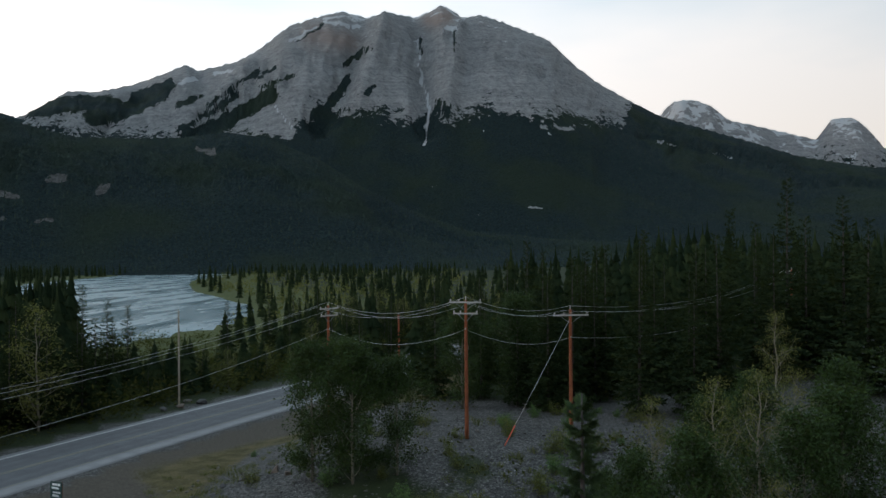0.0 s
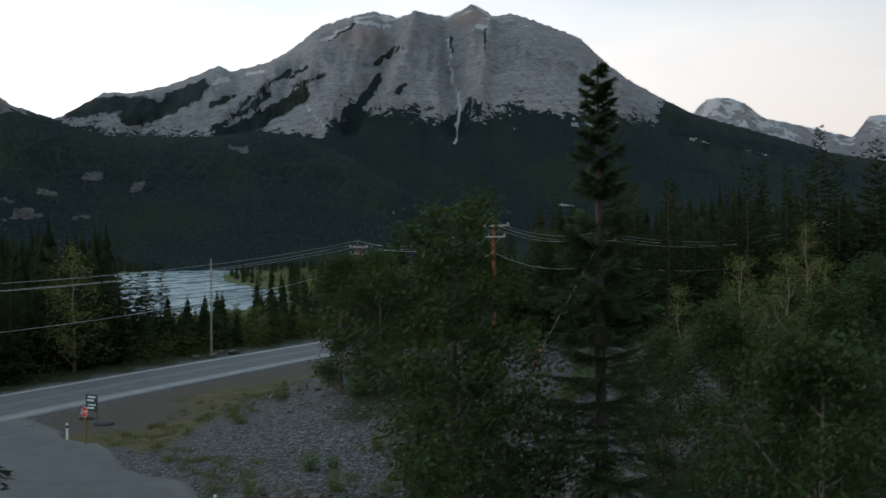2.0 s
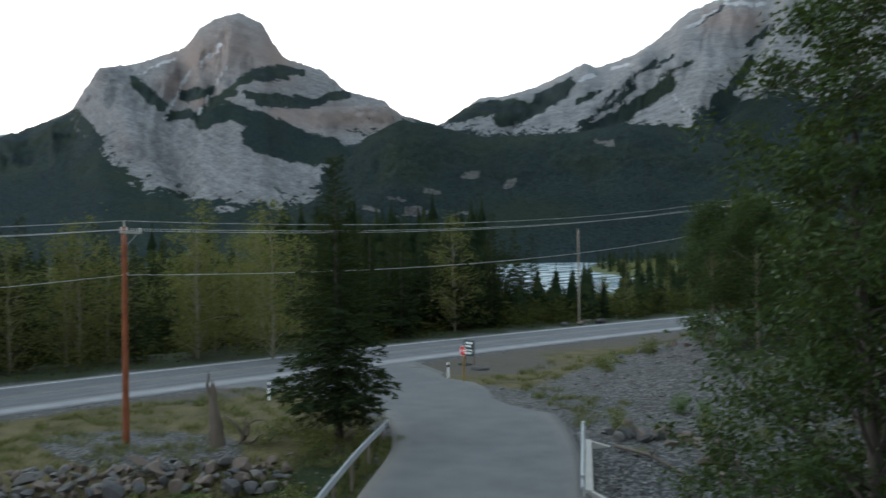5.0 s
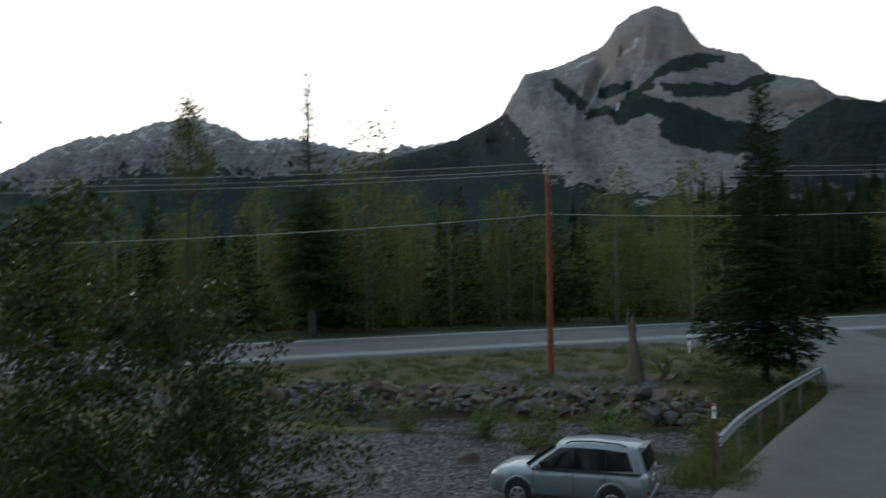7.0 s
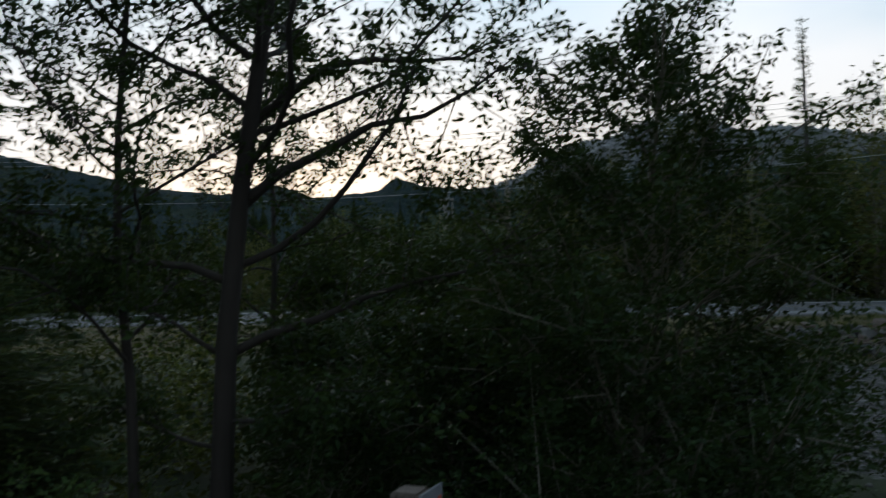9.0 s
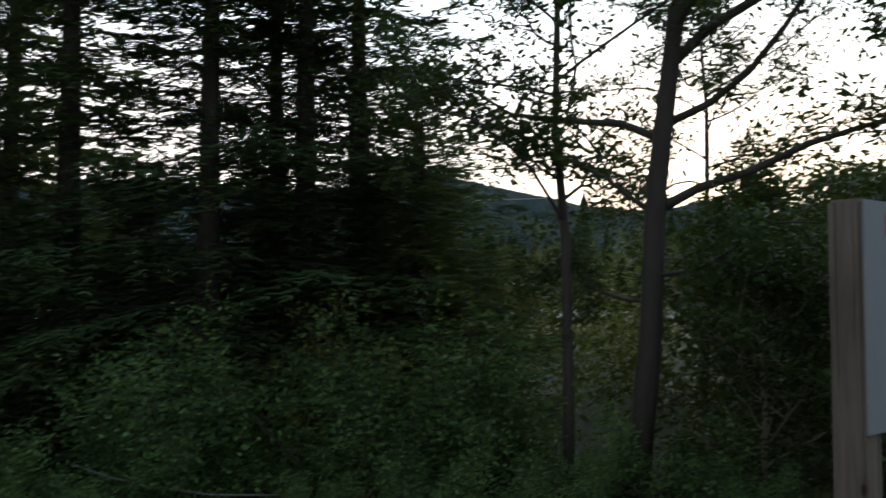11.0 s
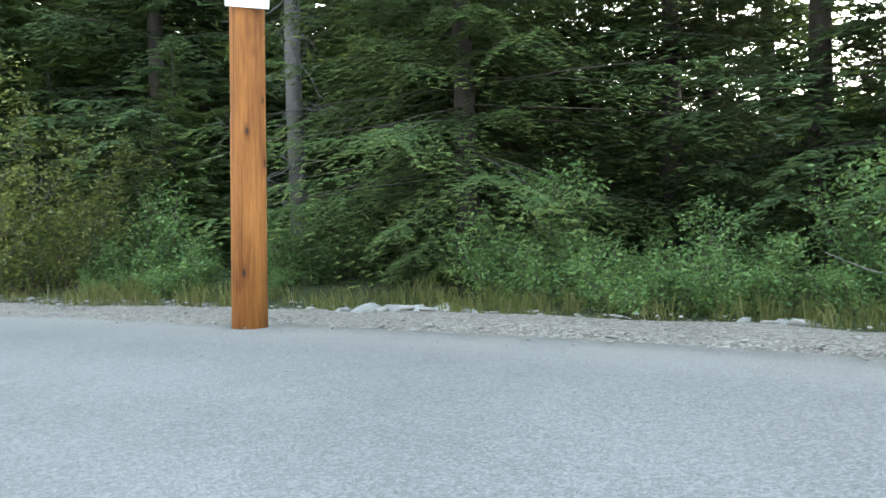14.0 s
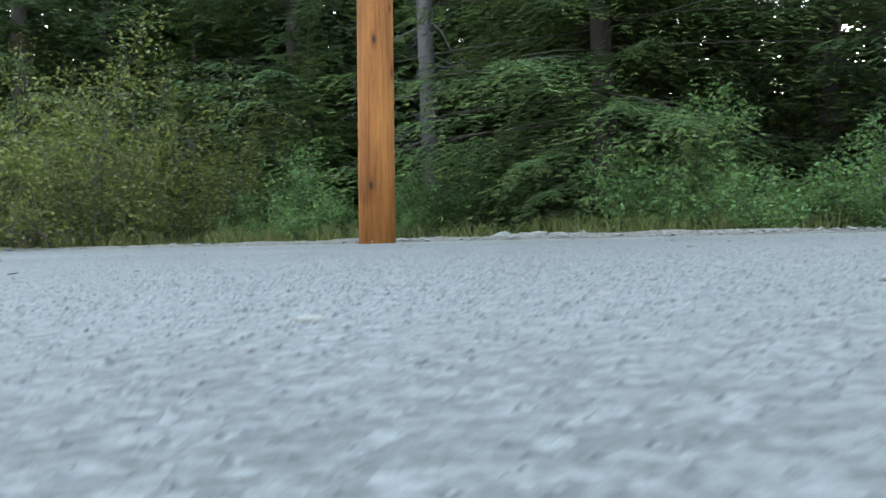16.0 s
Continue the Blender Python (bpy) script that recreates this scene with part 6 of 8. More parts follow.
    hd /= np.linalg.norm(hd, axis=1, keepdims=True)
    for p, w in zip(HWY_LINE, hd):
        for _ in range(2):
            x, y = p + np.array([-w[1], w[0]]) * rng.uniform(34, 52) + w * rng.uniform(-2, 2)
            az = math.degrees(math.atan2(-x, y))
            if y < -48 or y > 235 or 13 < az < 27:
                continue
            c, f = far[rng.randint(5)]
            h = rng.uniform(0.55, 0.85)
            vs.append(c * np.array([h * 1.3, h * 1.3, h]) + np.array([x, y, ground_z(x, y) - 0.5]))
            fs.append(f + n)
            n += len(c)
    for _ in range(40):
        x, y = polar(rng.uniform(8.5, 18.6), rng.uniform(165, 430))
        dr, _s = away(np.array([x]), np.array([y]), RIVER_LINE)
        if dr[0] < RIVER_HALF + 5 or not offside(x, y, 12, 8, 5):
            continue
        c, f = far[rng.randint(5)]
        h = rng.uniform(0.55, 0.9)
        vs.append(c * h + np.array([x, y, ground_z(x, y) - 0.2]))
        fs.append(f + n)
        n += len(c)
    # dense stand along the near bank of the river
    for p, q in zip(RIVER_LINE[:-1], RIVER_LINE[1:]):
        if p[1] < -120 or p[1] > 280:
            continue
        w = (q - p) / np.linalg.norm(q - p)
        for _ in range(26):
            x, y = p + (q - p) * rng.rand() + np.array([w[1], -w[0]]) * (RIVER_HALF + rng.uniform(7, 34))
            if math.degrees(math.atan2(-x, y)) < 25.8 or not offside(x, y, 14, 8, 5):
                continue
            c, f = far[rng.randint(5)]
            h = rng.uniform(0.65, 1.05)
            vs.append(c * np.array([h * 1.25, h * 1.25, h]) + np.array([x, y, ground_z(x, y) - 0.5]))
            fs.append(f + n)
            n += len(c)
    # low spruces between the highway and the river's bend
    for _ in range(520):
        az, r = rng.uniform(7, 27), rng.uniform(92, 250)
        x, y = polar(az, r)
        dr, _s = away(np.array([x]), np.array([y]), RIVER_LINE)
        top = 20.0 - r * (0.108 if az > 14 else 0.085)
        if dr[0] < RIVER_HALF + 3 or west_of_highway(x, y) < 12 or not offside(x, y, 12, 8, 5) or top < 1.2:
            continue
        c, f = far[rng.randint(5)]
        h = top * rng.uniform(0.6, 1.08) / 13.0
        wide = max(h, 0.32) * 1.3
        vs.append(c * np.array([wide, wide, h]) + np.array([x, y, ground_z(x, y) - 0.2]))
        fs.append(f + n)
        n += len(c)
    for _ in range(500):
        x, y = polar(rng.uniform(-4, 19.5), 260 + 500 * rng.rand())
        dr, _s = away(np.array([x]), np.array([y]), RIVER_LINE)
        if dr[0] > RIVER_HALF + 8 and offside(x, y, 14, 8, 5):
            scrub += [(x, y, ground_z(x, y) + up) for up in (0.5, 1.4)]
    v, f = leaves(rng, scrub, 12, 1.5, 1.1, 0.1, 0.35)
    tagged(new("far_scrub", raw_mesh("far_scrub", v, f, M_POPLAR)), "yellow-green willow scrub on the river flats", "scrub", "", "stuff")
    tagged(new("far_woods", raw_mesh("far_woods", np.concatenate(vs), np.concatenate(fs), M_SPRUCE_DARK)), "dark spruce woods filling the valley floor", "forest", "", "stuff")


def build_undergrowth():
    """Bushes filling the floor under the trees."""
    rng = np.random.RandomState(29)
    centres, low = [], []
    while len(centres) < 1500:
        if rng.rand() < 0.6:
            i = rng.randint(2, len(HWY_LINE) - 2)
            p, w = HWY_LINE[i], HWY_LINE[i + 1] - HWY_LINE[i]
            w = w / np.linalg.norm(w)
            q = p + np.array([-w[1], w[0]]) * (8.6 + 26 * rng.rand() ** 1.7) + w * rng.uniform(-3, 3)
            if q[1] < -40 or q[1] > 230:
                continue
        else:
            q = np.array(polar(rng.uniform(-36, 9), rng.uniform(76, 150)))
            if west_of_highway(*q) > -11 or not offside(q[0], q[1], 11, 6, 6.5) or math.hypot(q[0] - 42, q[1] - 103) < 16:
                continue
        z = ground_z(*q)
        tall = rng.uniform(0.5, 2.4) if math.degrees(math.atan2(-q[0], q[1])) > 27 or rng.rand() < 0.4 else rng.uniform(0.4, 1.2)
        centres.append((q[0], q[1], z + tall * 0.5))
        centres.append((q[0] + rng.normal() * 0.7, q[1] + rng.normal() * 0.7, z + tall * 0.2))
    for _ in range(420):
        q = np.array(polar(rng.uniform(78, 128), rng.uniform(10, 42)))
        if not offside(q[0], q[1], 9, 6.5, 2) or math.hypot(q[0] + 17, q[1] - 13) < 9.5:
            continue
        low.append((q[0], q[1], ground_z(*q) + rng.uniform(0.1, 0.9)))
    for _ in range(260):
        q = np.array((rng.uniform(-8, 32), rng.uniform(30, 66)))
        if offside(q[0], q[1], 11, 6, 3.5) and (q[0] > 6 or rng.rand() < 0.3):
            centres.append((q[0], q[1], ground_z(*q) + rng.uniform(0.1, 0.7)))
    thick = []
    for i in range(620):
        k = rng.randint(2, len(HWY_LINE) - 2)
        p, w = HWY_LINE[k], HWY_LINE[k + 1] - HWY_LINE[k]
        w = w / np.linalg.norm(w)
        q = p + np.array([-w[1], w[0]]) * rng.uniform(16, 52) + w * rng.uniform(-3, 3)
        if q[1] < -40 or math.degrees(math.atan2(-q[0], q[1])) < 33:
            continue
        for up in (0.8, 2.2):
            thick.append((q[0], q[1], ground_z(*q) + up))
    for _ in range(1500):
        az, r = rng.uniform(6, 28), rng.uniform(80, 235)
        q = polar(az, r)
        if west_of_highway(*q) < 9.5 or away(np.array([q[0]]), np.array([q[1]]), RIVER_LINE)[0][0] < RIVER_HALF + 2:
            continue
        for up in (0.6, 1.5) if r < 165 else (0.6,):
            thick.append((q[0], q[1], ground_z(*q) + up))
    v, f = join(leaves(rng, thick, 18, 1.1, 0.62, 0.1), leaves(rng, centres, 22, 0.7, 0.36, 0.1), leaves(rng, low, 48, 0.55, 0.16, 0.1))
    tagged(new("undergrowth", raw_mesh("undergrowth", v, f, M_UNDER)), "dark green bushes under the roadside trees", "undergrowth", "", "stuff")


def build_grass():
    rng = np.random.RandomState(23)
    kinds = [grass_parts(130 + i, 34, 0.16, 0.26, 0.005) for i in range(4)]
    vs, fs, n = [], [], 0
    verge = spline([(-8.3, 2.8), (-6.0, -1.1), (-4.45, -3.85), (-1.35, -6.95), (1.9, -9.2), (5.8, -12.1)], 0.12)
    for x, y in verge:
        for _ in range(4):
            v, f = kinds[rng.randint(4)]
            k, o = rng.uniform(0.3, 1.1), abs(rng.normal()) * 0.75 - 0.45
            px, py = x - o * 0.75 + rng.normal() * 0.1, y - o * 0.65 + rng.normal() * 0.1
            if rng.rand() < 0.55 + 0.3 * math.sin(x * 2.3):
                vs.append(v * k + np.array([px, py, ground_z(px, py)]))
                fs.append(f + n)
                n += len(v)
    for _ in range(1100):
        px, py = rng.uniform(-44, -13), rng.uniform(9, 46)
        if not offside(px, py, 8.5, 4.6, 2.0) or math.hypot((px + 17.5) * 0.8, py - 12.5) < 8.5:
            continue
        v, f = kinds[rng.randint(4)]
        vs.append(v * np.array([3.0, 3.0, rng.uniform(0.7, 1.5)]) + np.array([px, py, ground_z(px, py)]))
        fs.append(f + n)
        n += len(v)
    for x, y in spline([(-13.6, 16.9), (-16.2, 21.6), (-18.6, 26.8), (-21.2, 33.2)], 0.12):
        for _ in range(5):
            o = rng.uniform(-1.3, 0.75)
            px, py = x + o * 0.9 + rng.normal() * 0.1, y + o * 0.42 + rng.normal() * 0.1
            v, f = kinds[rng.randint(4)]
            vs.append(v * np.array([1.6, 1.6, rng.uniform(0.5, 1.3)]) + np.array([px, py, ground_z(px, py)]))
            fs.append(f + n)
            n += len(v)
    for _ in range(900):
        px, py = rng.uniform(-26, 18), rng.uniform(34, 72)
        if not offside(px, py, 8.0, 4.6, 1.0) or bumps(np.array([px]), np.array([py]), 9.0, 6)[0] < 0.1:
            continue
        v, f = kinds[rng.randint(4)]
        vs.append(v * np.array([3.0, 3.0, rng.uniform(0.8, 2.0)]) + np.array([px, py, ground_z(px, py)]))
        fs.append(f + n)
        n += len(v)
    tagged(new("grass", raw_mesh("grass", np.concatenate(vs), np.concatenate(fs), M_GRASS)), "rough green grass on the verges", "grass", "", "stuff")


build_near_trees()
build_shrubs()
build_belt()
build_forest()
build_undergrowth()
build_grass()


# ---- poles, wires and roadside things ----
M_RED = simple("sign_red", (0.5, 0.03, 0.03), 0.45, 0, 10.0, 0.12, bump=0)
M_WHITE = simple("white_reflective_paint", (0.75, 0.76, 0.76), 0.45, 0, 10.0, 0.1, bump=0)
M_BLACK = simple("black_rubber", (0.02, 0.02, 0.02), 0.7, 0, 20.0, 0.3)
M_GREEN_SIGN = simple("dark_green_sign_board", (0.02, 0.05, 0.045), 0.6, 0, 10.0, 0.2, bump=0)
M_POST = pole_material("brown_sign_post_wood", (0.07, 0.035, 0.025), (0.15, 0.08, 0.055))
M_POST_GREY = pole_material("grey_brown_post_wood", (0.09, 0.07, 0.06), (0.17, 0.14, 0.12))
M_OCHRE = simple("ochre_wood", (0.2, 0.13, 0.035), 0.7, 0, 15.0, 0.25)
M_SIGN_ORANGE = simple("orange_sign_sheeting", (0.75, 0.16, 0.02), 0.5, 0, 10.0, 0.1, bump=0)
M_RAIL_WHITE = simple("weathered_white_bridge_rail", (0.3, 0.32, 0.32), 0.6, 0.1, 12.0, 0.3)
M_DEAD = bark_material("bleached_dead_wood", (0.035, 0.026, 0.02), (0.15, 0.125, 0.1), 6.0, 5.0)
M_PLATE = simple("grey_painted_plate", (0.2, 0.21, 0.23), 0.55, 0.0, 10.0, 0.15)
M_ROCK_DARK = bark_material("riprap_dark_stone", (0.025, 0.025, 0.027), (0.09, 0.088, 0.088), 2.2, 1.0)
M_ROCK_PALE = bark_material("pale_broken_limestone", (0.07, 0.073, 0.073), (0.2, 0.203, 0.2), 7.0, 1.0)
M_GUY = simple("red_guy_guard", (0.6, 0.1, 0.05), 0.5, 0, 10.0, 0.1, bump=0)


def sagged(a, b, sag, n=18):
    s = np.linspace(0, 1, n)[:, None]
    p = np.array(a)[None] * (1 - s) + np.array(b)[None] * s
    p[:, 2] -= (4 * sag * s * (1 - s))[:, 0]
    return p


def utility_pole(label, x, y, top, base=None, r0=0.16, r1=0.11, mat=None, arms=((0.35, 2.3, 0.0),), spools=(2.2,), turn=0.0, group="power poles", tilt=0.0):
    """A wooden pole; arms: (below the top, length, offset); spools: heights below the top of cable spools."""
    z0 = ground_z(x, y) if base is None else base
    h = top - z0
    m = mat or M_POLE_RED
    ob = thing("utility_pole", label, "pole", group, "", Matrix.Translation((x, y, z0)) @ Matrix.Rotation(radians(tilt), 4, "Y") @ Matrix.Rotation(turn, 4, "Z"))
    q = np.linspace(0, 1, 9)
    pts = np.stack([0.02 * np.sin(q * 3) * (x % 1), 0 * q, -0.5 + q * (h + 0.5)], 1)
    part("pole", raw_mesh("pole", *tube(pts, r0 + (r1 - r0) * q, 20), m, True), m, ob)
    for below, ln, off in arms:
        arm = part("crossarm", box_bm((0.1, ln, 0.12), (r1 + 0.04, off, h - below), 0.012), M_ARM, ob, "weathered wooden crossarm")
        for k in (-0.46, -0.2, 0.46):
            bm = cyl_bm(0.035, 0.03, 0.1, (r1 + 0.04, off + k * ln, h - below + 0.06), 8)
            bmesh.ops.create_cone(bm, cap_ends=True, segments=8, radius1=0.06, radius2=0.05, depth=0.07, matrix=Matrix.Translation((r1 + 0.04, off + k * ln, h - below + 0.19)))
            part("insulator", bm, M_PORCELAIN, arm, "ceramic insulator")
        for s in (-1, 1):
            v, f = tube([(r1 + 0.06, off + s * ln * 0.3, h - below - 0.05), (r1 * 0.6, 0, h - below - 0.65)], [0.018, 0.018], 5)
            part("brace", raw_mesh("brace", v, f, M_STEEL), M_STEEL, ob, "galvanised steel brace")
    part("top_pin", cyl_bm(0.03, 0.03, 0.3, (0, 0, h), 8), M_PORCELAIN, ob)
    for below in spools:
        part("cable_clamp", cyl_bm(0.05, 0.05, 0.12, (r1 + 0.05, 0, h - below), 8), M_STEEL, ob)
    return ob


def wire(points, r, label="thin aluminium overhead cable strung between poles"):
    v, f = tube(points, np.full(len(points), r), 5)
    ob = new("overhead_wire", raw_mesh("overhead_wire", v, f, M_WIRE, True))
    return tagged(ob, label, "cable", "overhead wires")


def ring_bm(r, w, thick, at, turn):
    """A flat ring facing -y."""
    bm = bmesh.new()
    n = 32
    v = [[bm.verts.new((q * math.cos(k * 2 * math.pi / n), y, q * math.sin(k * 2 * math.pi / n))) for k in range(n)] for q, y in ((r - w, 0), (r, 0), (r, -thick), (r - w, -thick))]
    for i in range(4):
        for k in range(n):
            bm.faces.new([v[i][k], v[i][(k + 1) % n], v[(i + 1) % 4][(k + 1) % n], v[(i + 1) % 4][k]])
    bmesh.ops.recalc_face_normals(bm, faces=bm.faces[:])
    bmesh.ops.transform(bm, matrix=Matrix.Translation(at) @ turn, verts=bm.verts[:])
    return bm


def pole_sign():
    """The small sign nailed to the cedar pole, facing the side road."""
    s = thing("pole_sign", "white metal sign with a red ring nailed to the cedar pole", "sign", "", "", Matrix.Translation((-0.25, -5.5, 2.46)) @ Matrix.Rotation(radians(176), 4, "Z") @ Matrix.Rotation(radians(3), 4, "Y"))
    part("plate", box_bm((0.3, 0.006, 0.45), (0, -0.137, 0), 0.002), M_WHITE, s)
    part("ring", ring_bm(0.11, 0.02, 0.003, (0, -0.1412, -0.03), Matrix.Identity(4)), M_RED, s, "red ring")
    part("ring_bar", box_bm((0.2, 0.003, 0.02), (0, -0.1425, -0.03), 0, Matrix.Identity(4)), M_RED, s, "red bar")
    part("symbol", box_bm((0.05, 0.003, 0.1), (0.01, -0.1415, -0.03)), M_BLACK, s)


def build_lines():
    A, B, C, D = (-15.3, 80.4, 12.5), (-1.8, 65.3, 13.7), (6.3, 68.0, 12.8), (-31.8, 27.5, 9.65)
    F, G = (-48.3, -25.5, 9.2), (37.0, 109.0, 15.0)
    red = "tall red-brown wooden power pole with pale crossarms"
    utility_pole(red, A[0], A[1], A[2], 0.7, arms=((0.3, 2.4, 0), (0.95, 2.2, 0)), turn=radians(-35), mat=M_POLE_RED)
    utility_pole(red, B[0], B[1], B[2], 3.1, arms=((0.15, 2.5, 0), (1.0, 1.9, 0)), turn=radians(-100), mat=M_POLE_RED)
    utility_pole(red, C[0], C[1], C[2], 3.6, arms=((0.45, 2.9, 0),), turn=radians(-75), mat=M_POLE_RED)
    utility_pole("tall red-brown wooden power pole on a gravel bench", D[0], D[1], D[2], -0.4, arms=((0.25, 1.7, 0.3),), turn=radians(17), mat=M_POLE_RED)
    utility_pole(red, F[0], F[1], F[2], -0.5, arms=((0.25, 1.9, 0),), turn=radians(17))
    utility_pole(red, G[0], G[1], G[2], 5.5, arms=((0.3, 2.3, 0),), turn=radians(-60))
    utility_pole("thin grey weathered wooden pole beside the highway", -37.0, 100.0, 10.9, -0.5, 0.13, 0.09, M_POLE_PALE, (), (1.0,), 0.0)
    utility_pole("plain brown wooden pole beside the highway", -12.9, 118.5, 9.0, -0.3, 0.16, 0.12, M_POLE_RED, (), (0.4,))
    utility_pole("short pale weathered wooden pole among the trees", -28.83, 3.5, 5.65, None, 0.1, 0.075, M_POLE_PALE, (), (0.25,))
    utility_pole("thick orange-brown cedar pole at the edge of the side road", -0.19, -5.5, 10.6, -0.05, 0.13, 0.105, M_POLE, ((0.3, 2.2, 0),), (2.0,), radians(40), tilt=-1.4)
    pole_sign()
    for a, b, sag in ((D, A, 0.9), (A, B, 1.15), (B, C, 0.7), (C, G, 1.6), (F, D, 0.9)):
        d = np.array(b[:2]) - np.array(a[:2])
        n = np.array([-d[1], d[0]]) / np.linalg.norm(d)
        for off, dz in ((-0.95, -0.12), (0.1, 0.28), (0.95, -0.12)):
            p = (a[0] + n[0] * off, a[1] + n[1] * off, a[2] + dz)
            q = (b[0] + n[0] * off, b[1] + n[1] * off, b[2] + dz)
            wire(sagged(p, q, sag * (1.0 + 0.05 * off)), 0.009)
        wire(sagged((a[0], a[1], a[2] - 2.2), (b[0], b[1], b[2] - 2.2), sag * 1.15), 0.011)
    guy = (0.9, 63.2, 2.9)
    wire([np.array((C[0], C[1], C[2] - 0.7)), np.array(guy)], 0.012, "steel guy wire anchored in the gravel")
    d = np.array((C[0], C[1], C[2] - 0.7)) - np.array(guy)
    v, f = tube([np.array(guy) - d * 0.01, np.array(guy) + d * 0.17], [0.04, 0.04], 8)
    tagged(new("guy_guard", raw_mesh("guy_guard", v, f, M_GUY)), "bright red plastic guard on a guy wire", "guard")


def octagon_bm(r, thick, at, turn):
    bm = bmesh.new()
    m = Matrix.Translation(at) @ turn @ Matrix.Rotation(radians(90), 4, "X") @ Matrix.Rotation(radians(22.5), 4, "Z")
    bmesh.ops.create_cone(bm, cap_ends=True, segments=8, radius1=r, radius2=r, depth=thick, matrix=m)
    return bm


def build_signs():
    # stop sign, facing the side road
    face = Matrix.Rotation(radians(-28), 4, "Z")
    s = thing("stop_sign", "red octagonal stop sign on an ochre wooden post", "sign", "", "", Matrix.Translation((-26.44, 50.2, 0.0)) @ face)
    part("post", box_bm((0.1, 0.1, 2.3), (0, 0.06, 1.05), 0.01), M_OCHRE, s)
    rim = part("border", octagon_bm(0.35, 0.012, (0, -0.005, 1.87), Matrix.Identity(4)), M_WHITE, s, "white border plate")
    part("plate", octagon_bm(0.325, 0.012, (0, -0.014, 1.87), Matrix.Identity(4)), M_RED, s, "red octagonal plate")
    text = bpy.data.curves.new("lettering", "FONT")
    text.body, text.size, text.align_x, text.align_y, text.extrude = "STOP", 0.24, "CENTER", "CENTER", 0.003
    text.materials.append(M_WHITE)
    ob = new("lettering", text)
    ob.parent, ob.matrix_basis = s, Matrix.Translation((0, -0.026, 1.87)) @ Matrix.Rotation(radians(90), 4, "X")
    tagged(ob, "white letters")
    # board sign with its foot
    b = thing("board_sign", "dark green information board with white lines of writing", "sign", "", "", Matrix.Translation((-29.85, 57.55, 0.0)) @ Matrix.Rotation(radians(-22), 4, "Z") @ Matrix.Diagonal((0.74, 0.8, 0.94, 1)))
    part("board", box_bm((1.5, 0.05, 1.25), (0, 0, 1.25), 0.015), M_GREEN_SIGN, b)
    for k in (-0.68, 0.68):
        part("post", box_bm((0.09, 0.09, 1.9), (k, 0.07, 0.95), 0.01), M_POST, b)
    for i, (z, w, x, h) in enumerate(((1.68, 1.1, 0.05, 0.16), (1.42, 0.95, -0.1, 0.14), (1.1, 1.05, 0.1, 0.1), (0.86, 0.9, -0.05, 0.14))):
        n = 4 if i % 2 else 3
        for j in range(n):
            part("writing_bar", box_bm((w / n * 0.8, 0.006, h), (x - w / 2 + (j + 0.5) * w / n, -0.03, z)), M_WHITE, b)
    for x, y, r in ((-29.14, 57.97, 0.75), (-31.37, 59.8, 0.6)):
        rng = np.random.RandomState(int(-x * 10))
        bm = bmesh.new()
        bmesh.ops.create_icosphere(bm, subdivisions=3, radius=1.0)
        for v in bm.verts:
            k = 1 + 0.22 * noise.noise(v.co * 2.2 + Vector((x, y, 0)))
            v.co = Vector((v.co.x * r * k, v.co.y * r * 0.7 * k, v.co.z * 0.2 * k))
        me = bpy.data.meshes.new("soil_mound")
        bm.to_mesh(me)
        bm.free()
        me.materials.append(M_BLACK)
        o = new("soil_mound", me)
        o.location = (x, y, ground_z(x, y) + 0.03)
        tagged(o, "low dark mound at the foot of the signs", "mound", "dark mounds")
    # marker posts with small plates
    for i, (x, y, h, z0, turn) in enumerate(((-14.0, 17.5, 1.85, 0.24, 40), (-7.6, 5.5, 1.5, 0.1, 40))):
        p = thing("marker_post", "dark brown wooden post with a small white and red plate", "post", "marker posts", "", Matrix.Translation((x, y, ground_z(x, y) + (z0 if i == 0 else 0.1) - 0.05)) @ Matrix.Rotation(radians(turn), 4, "Z"))
        part("post", box_bm((0.1, 0.1, h), (0, 0, h / 2 - 0.15), 0.012), M_POST, p)
        part("plate", box_bm((0.09, 0.008, 0.3), (0.0, -0.055, h - 0.34), 0.002), M_WHITE, p, "small white plate")
        part("top_band", box_bm((0.104, 0.104, 0.05), (0, 0, h - 0.17), 0.004), M_RED, p, "red band")
        part("symbol_bar", box_bm((0.04, 0.004, 0.1), (0.0, -0.061, h - 0.31)), M_BLACK, p)
    p = thing("sign_post", "grey-brown square post with a narrow metal plate beside the road", "post", "", "", Matrix.Translation((-4.02, 0.36, -0.1)) @ Matrix.Rotation(radians(66), 4, "Z"))
    part("post", box_bm((0.14, 0.15, 2.1), (0, 0, 1.05), 0.012), M_POST_GREY, p)
    part("back_plate", box_bm((0.012, 0.25, 0.95), (0.079, 0.055, 1.62), 0.003), M_PLATE, p, "grey metal plate")
    part("sticker", box_bm((0.004, 0.035, 0.09), (0.0885, 0.13, 2.0)), M_GUY, p, "small red sticker")
    # orange warning sign across the highway
    w = thing("warning_sign", "orange diamond warning sign on a wooden post", "sign", "", "", Matrix.Translation((-63.5, -0.5, ground_z(-63.5, -0.5))) @ Matrix.Rotation(radians(78), 4, "Z"))
    part("post", box_bm((0.1, 0.1, 3.4), (0, 0.06, 1.4), 0.01), M_POST, w)
    part("plate", box_bm((0.9, 0.012, 0.9), (0, 0, 2.75), 0.004, Matrix.Rotation(radians(45), 4, "Y")), M_SIGN_ORANGE, w, "orange diamond plate")
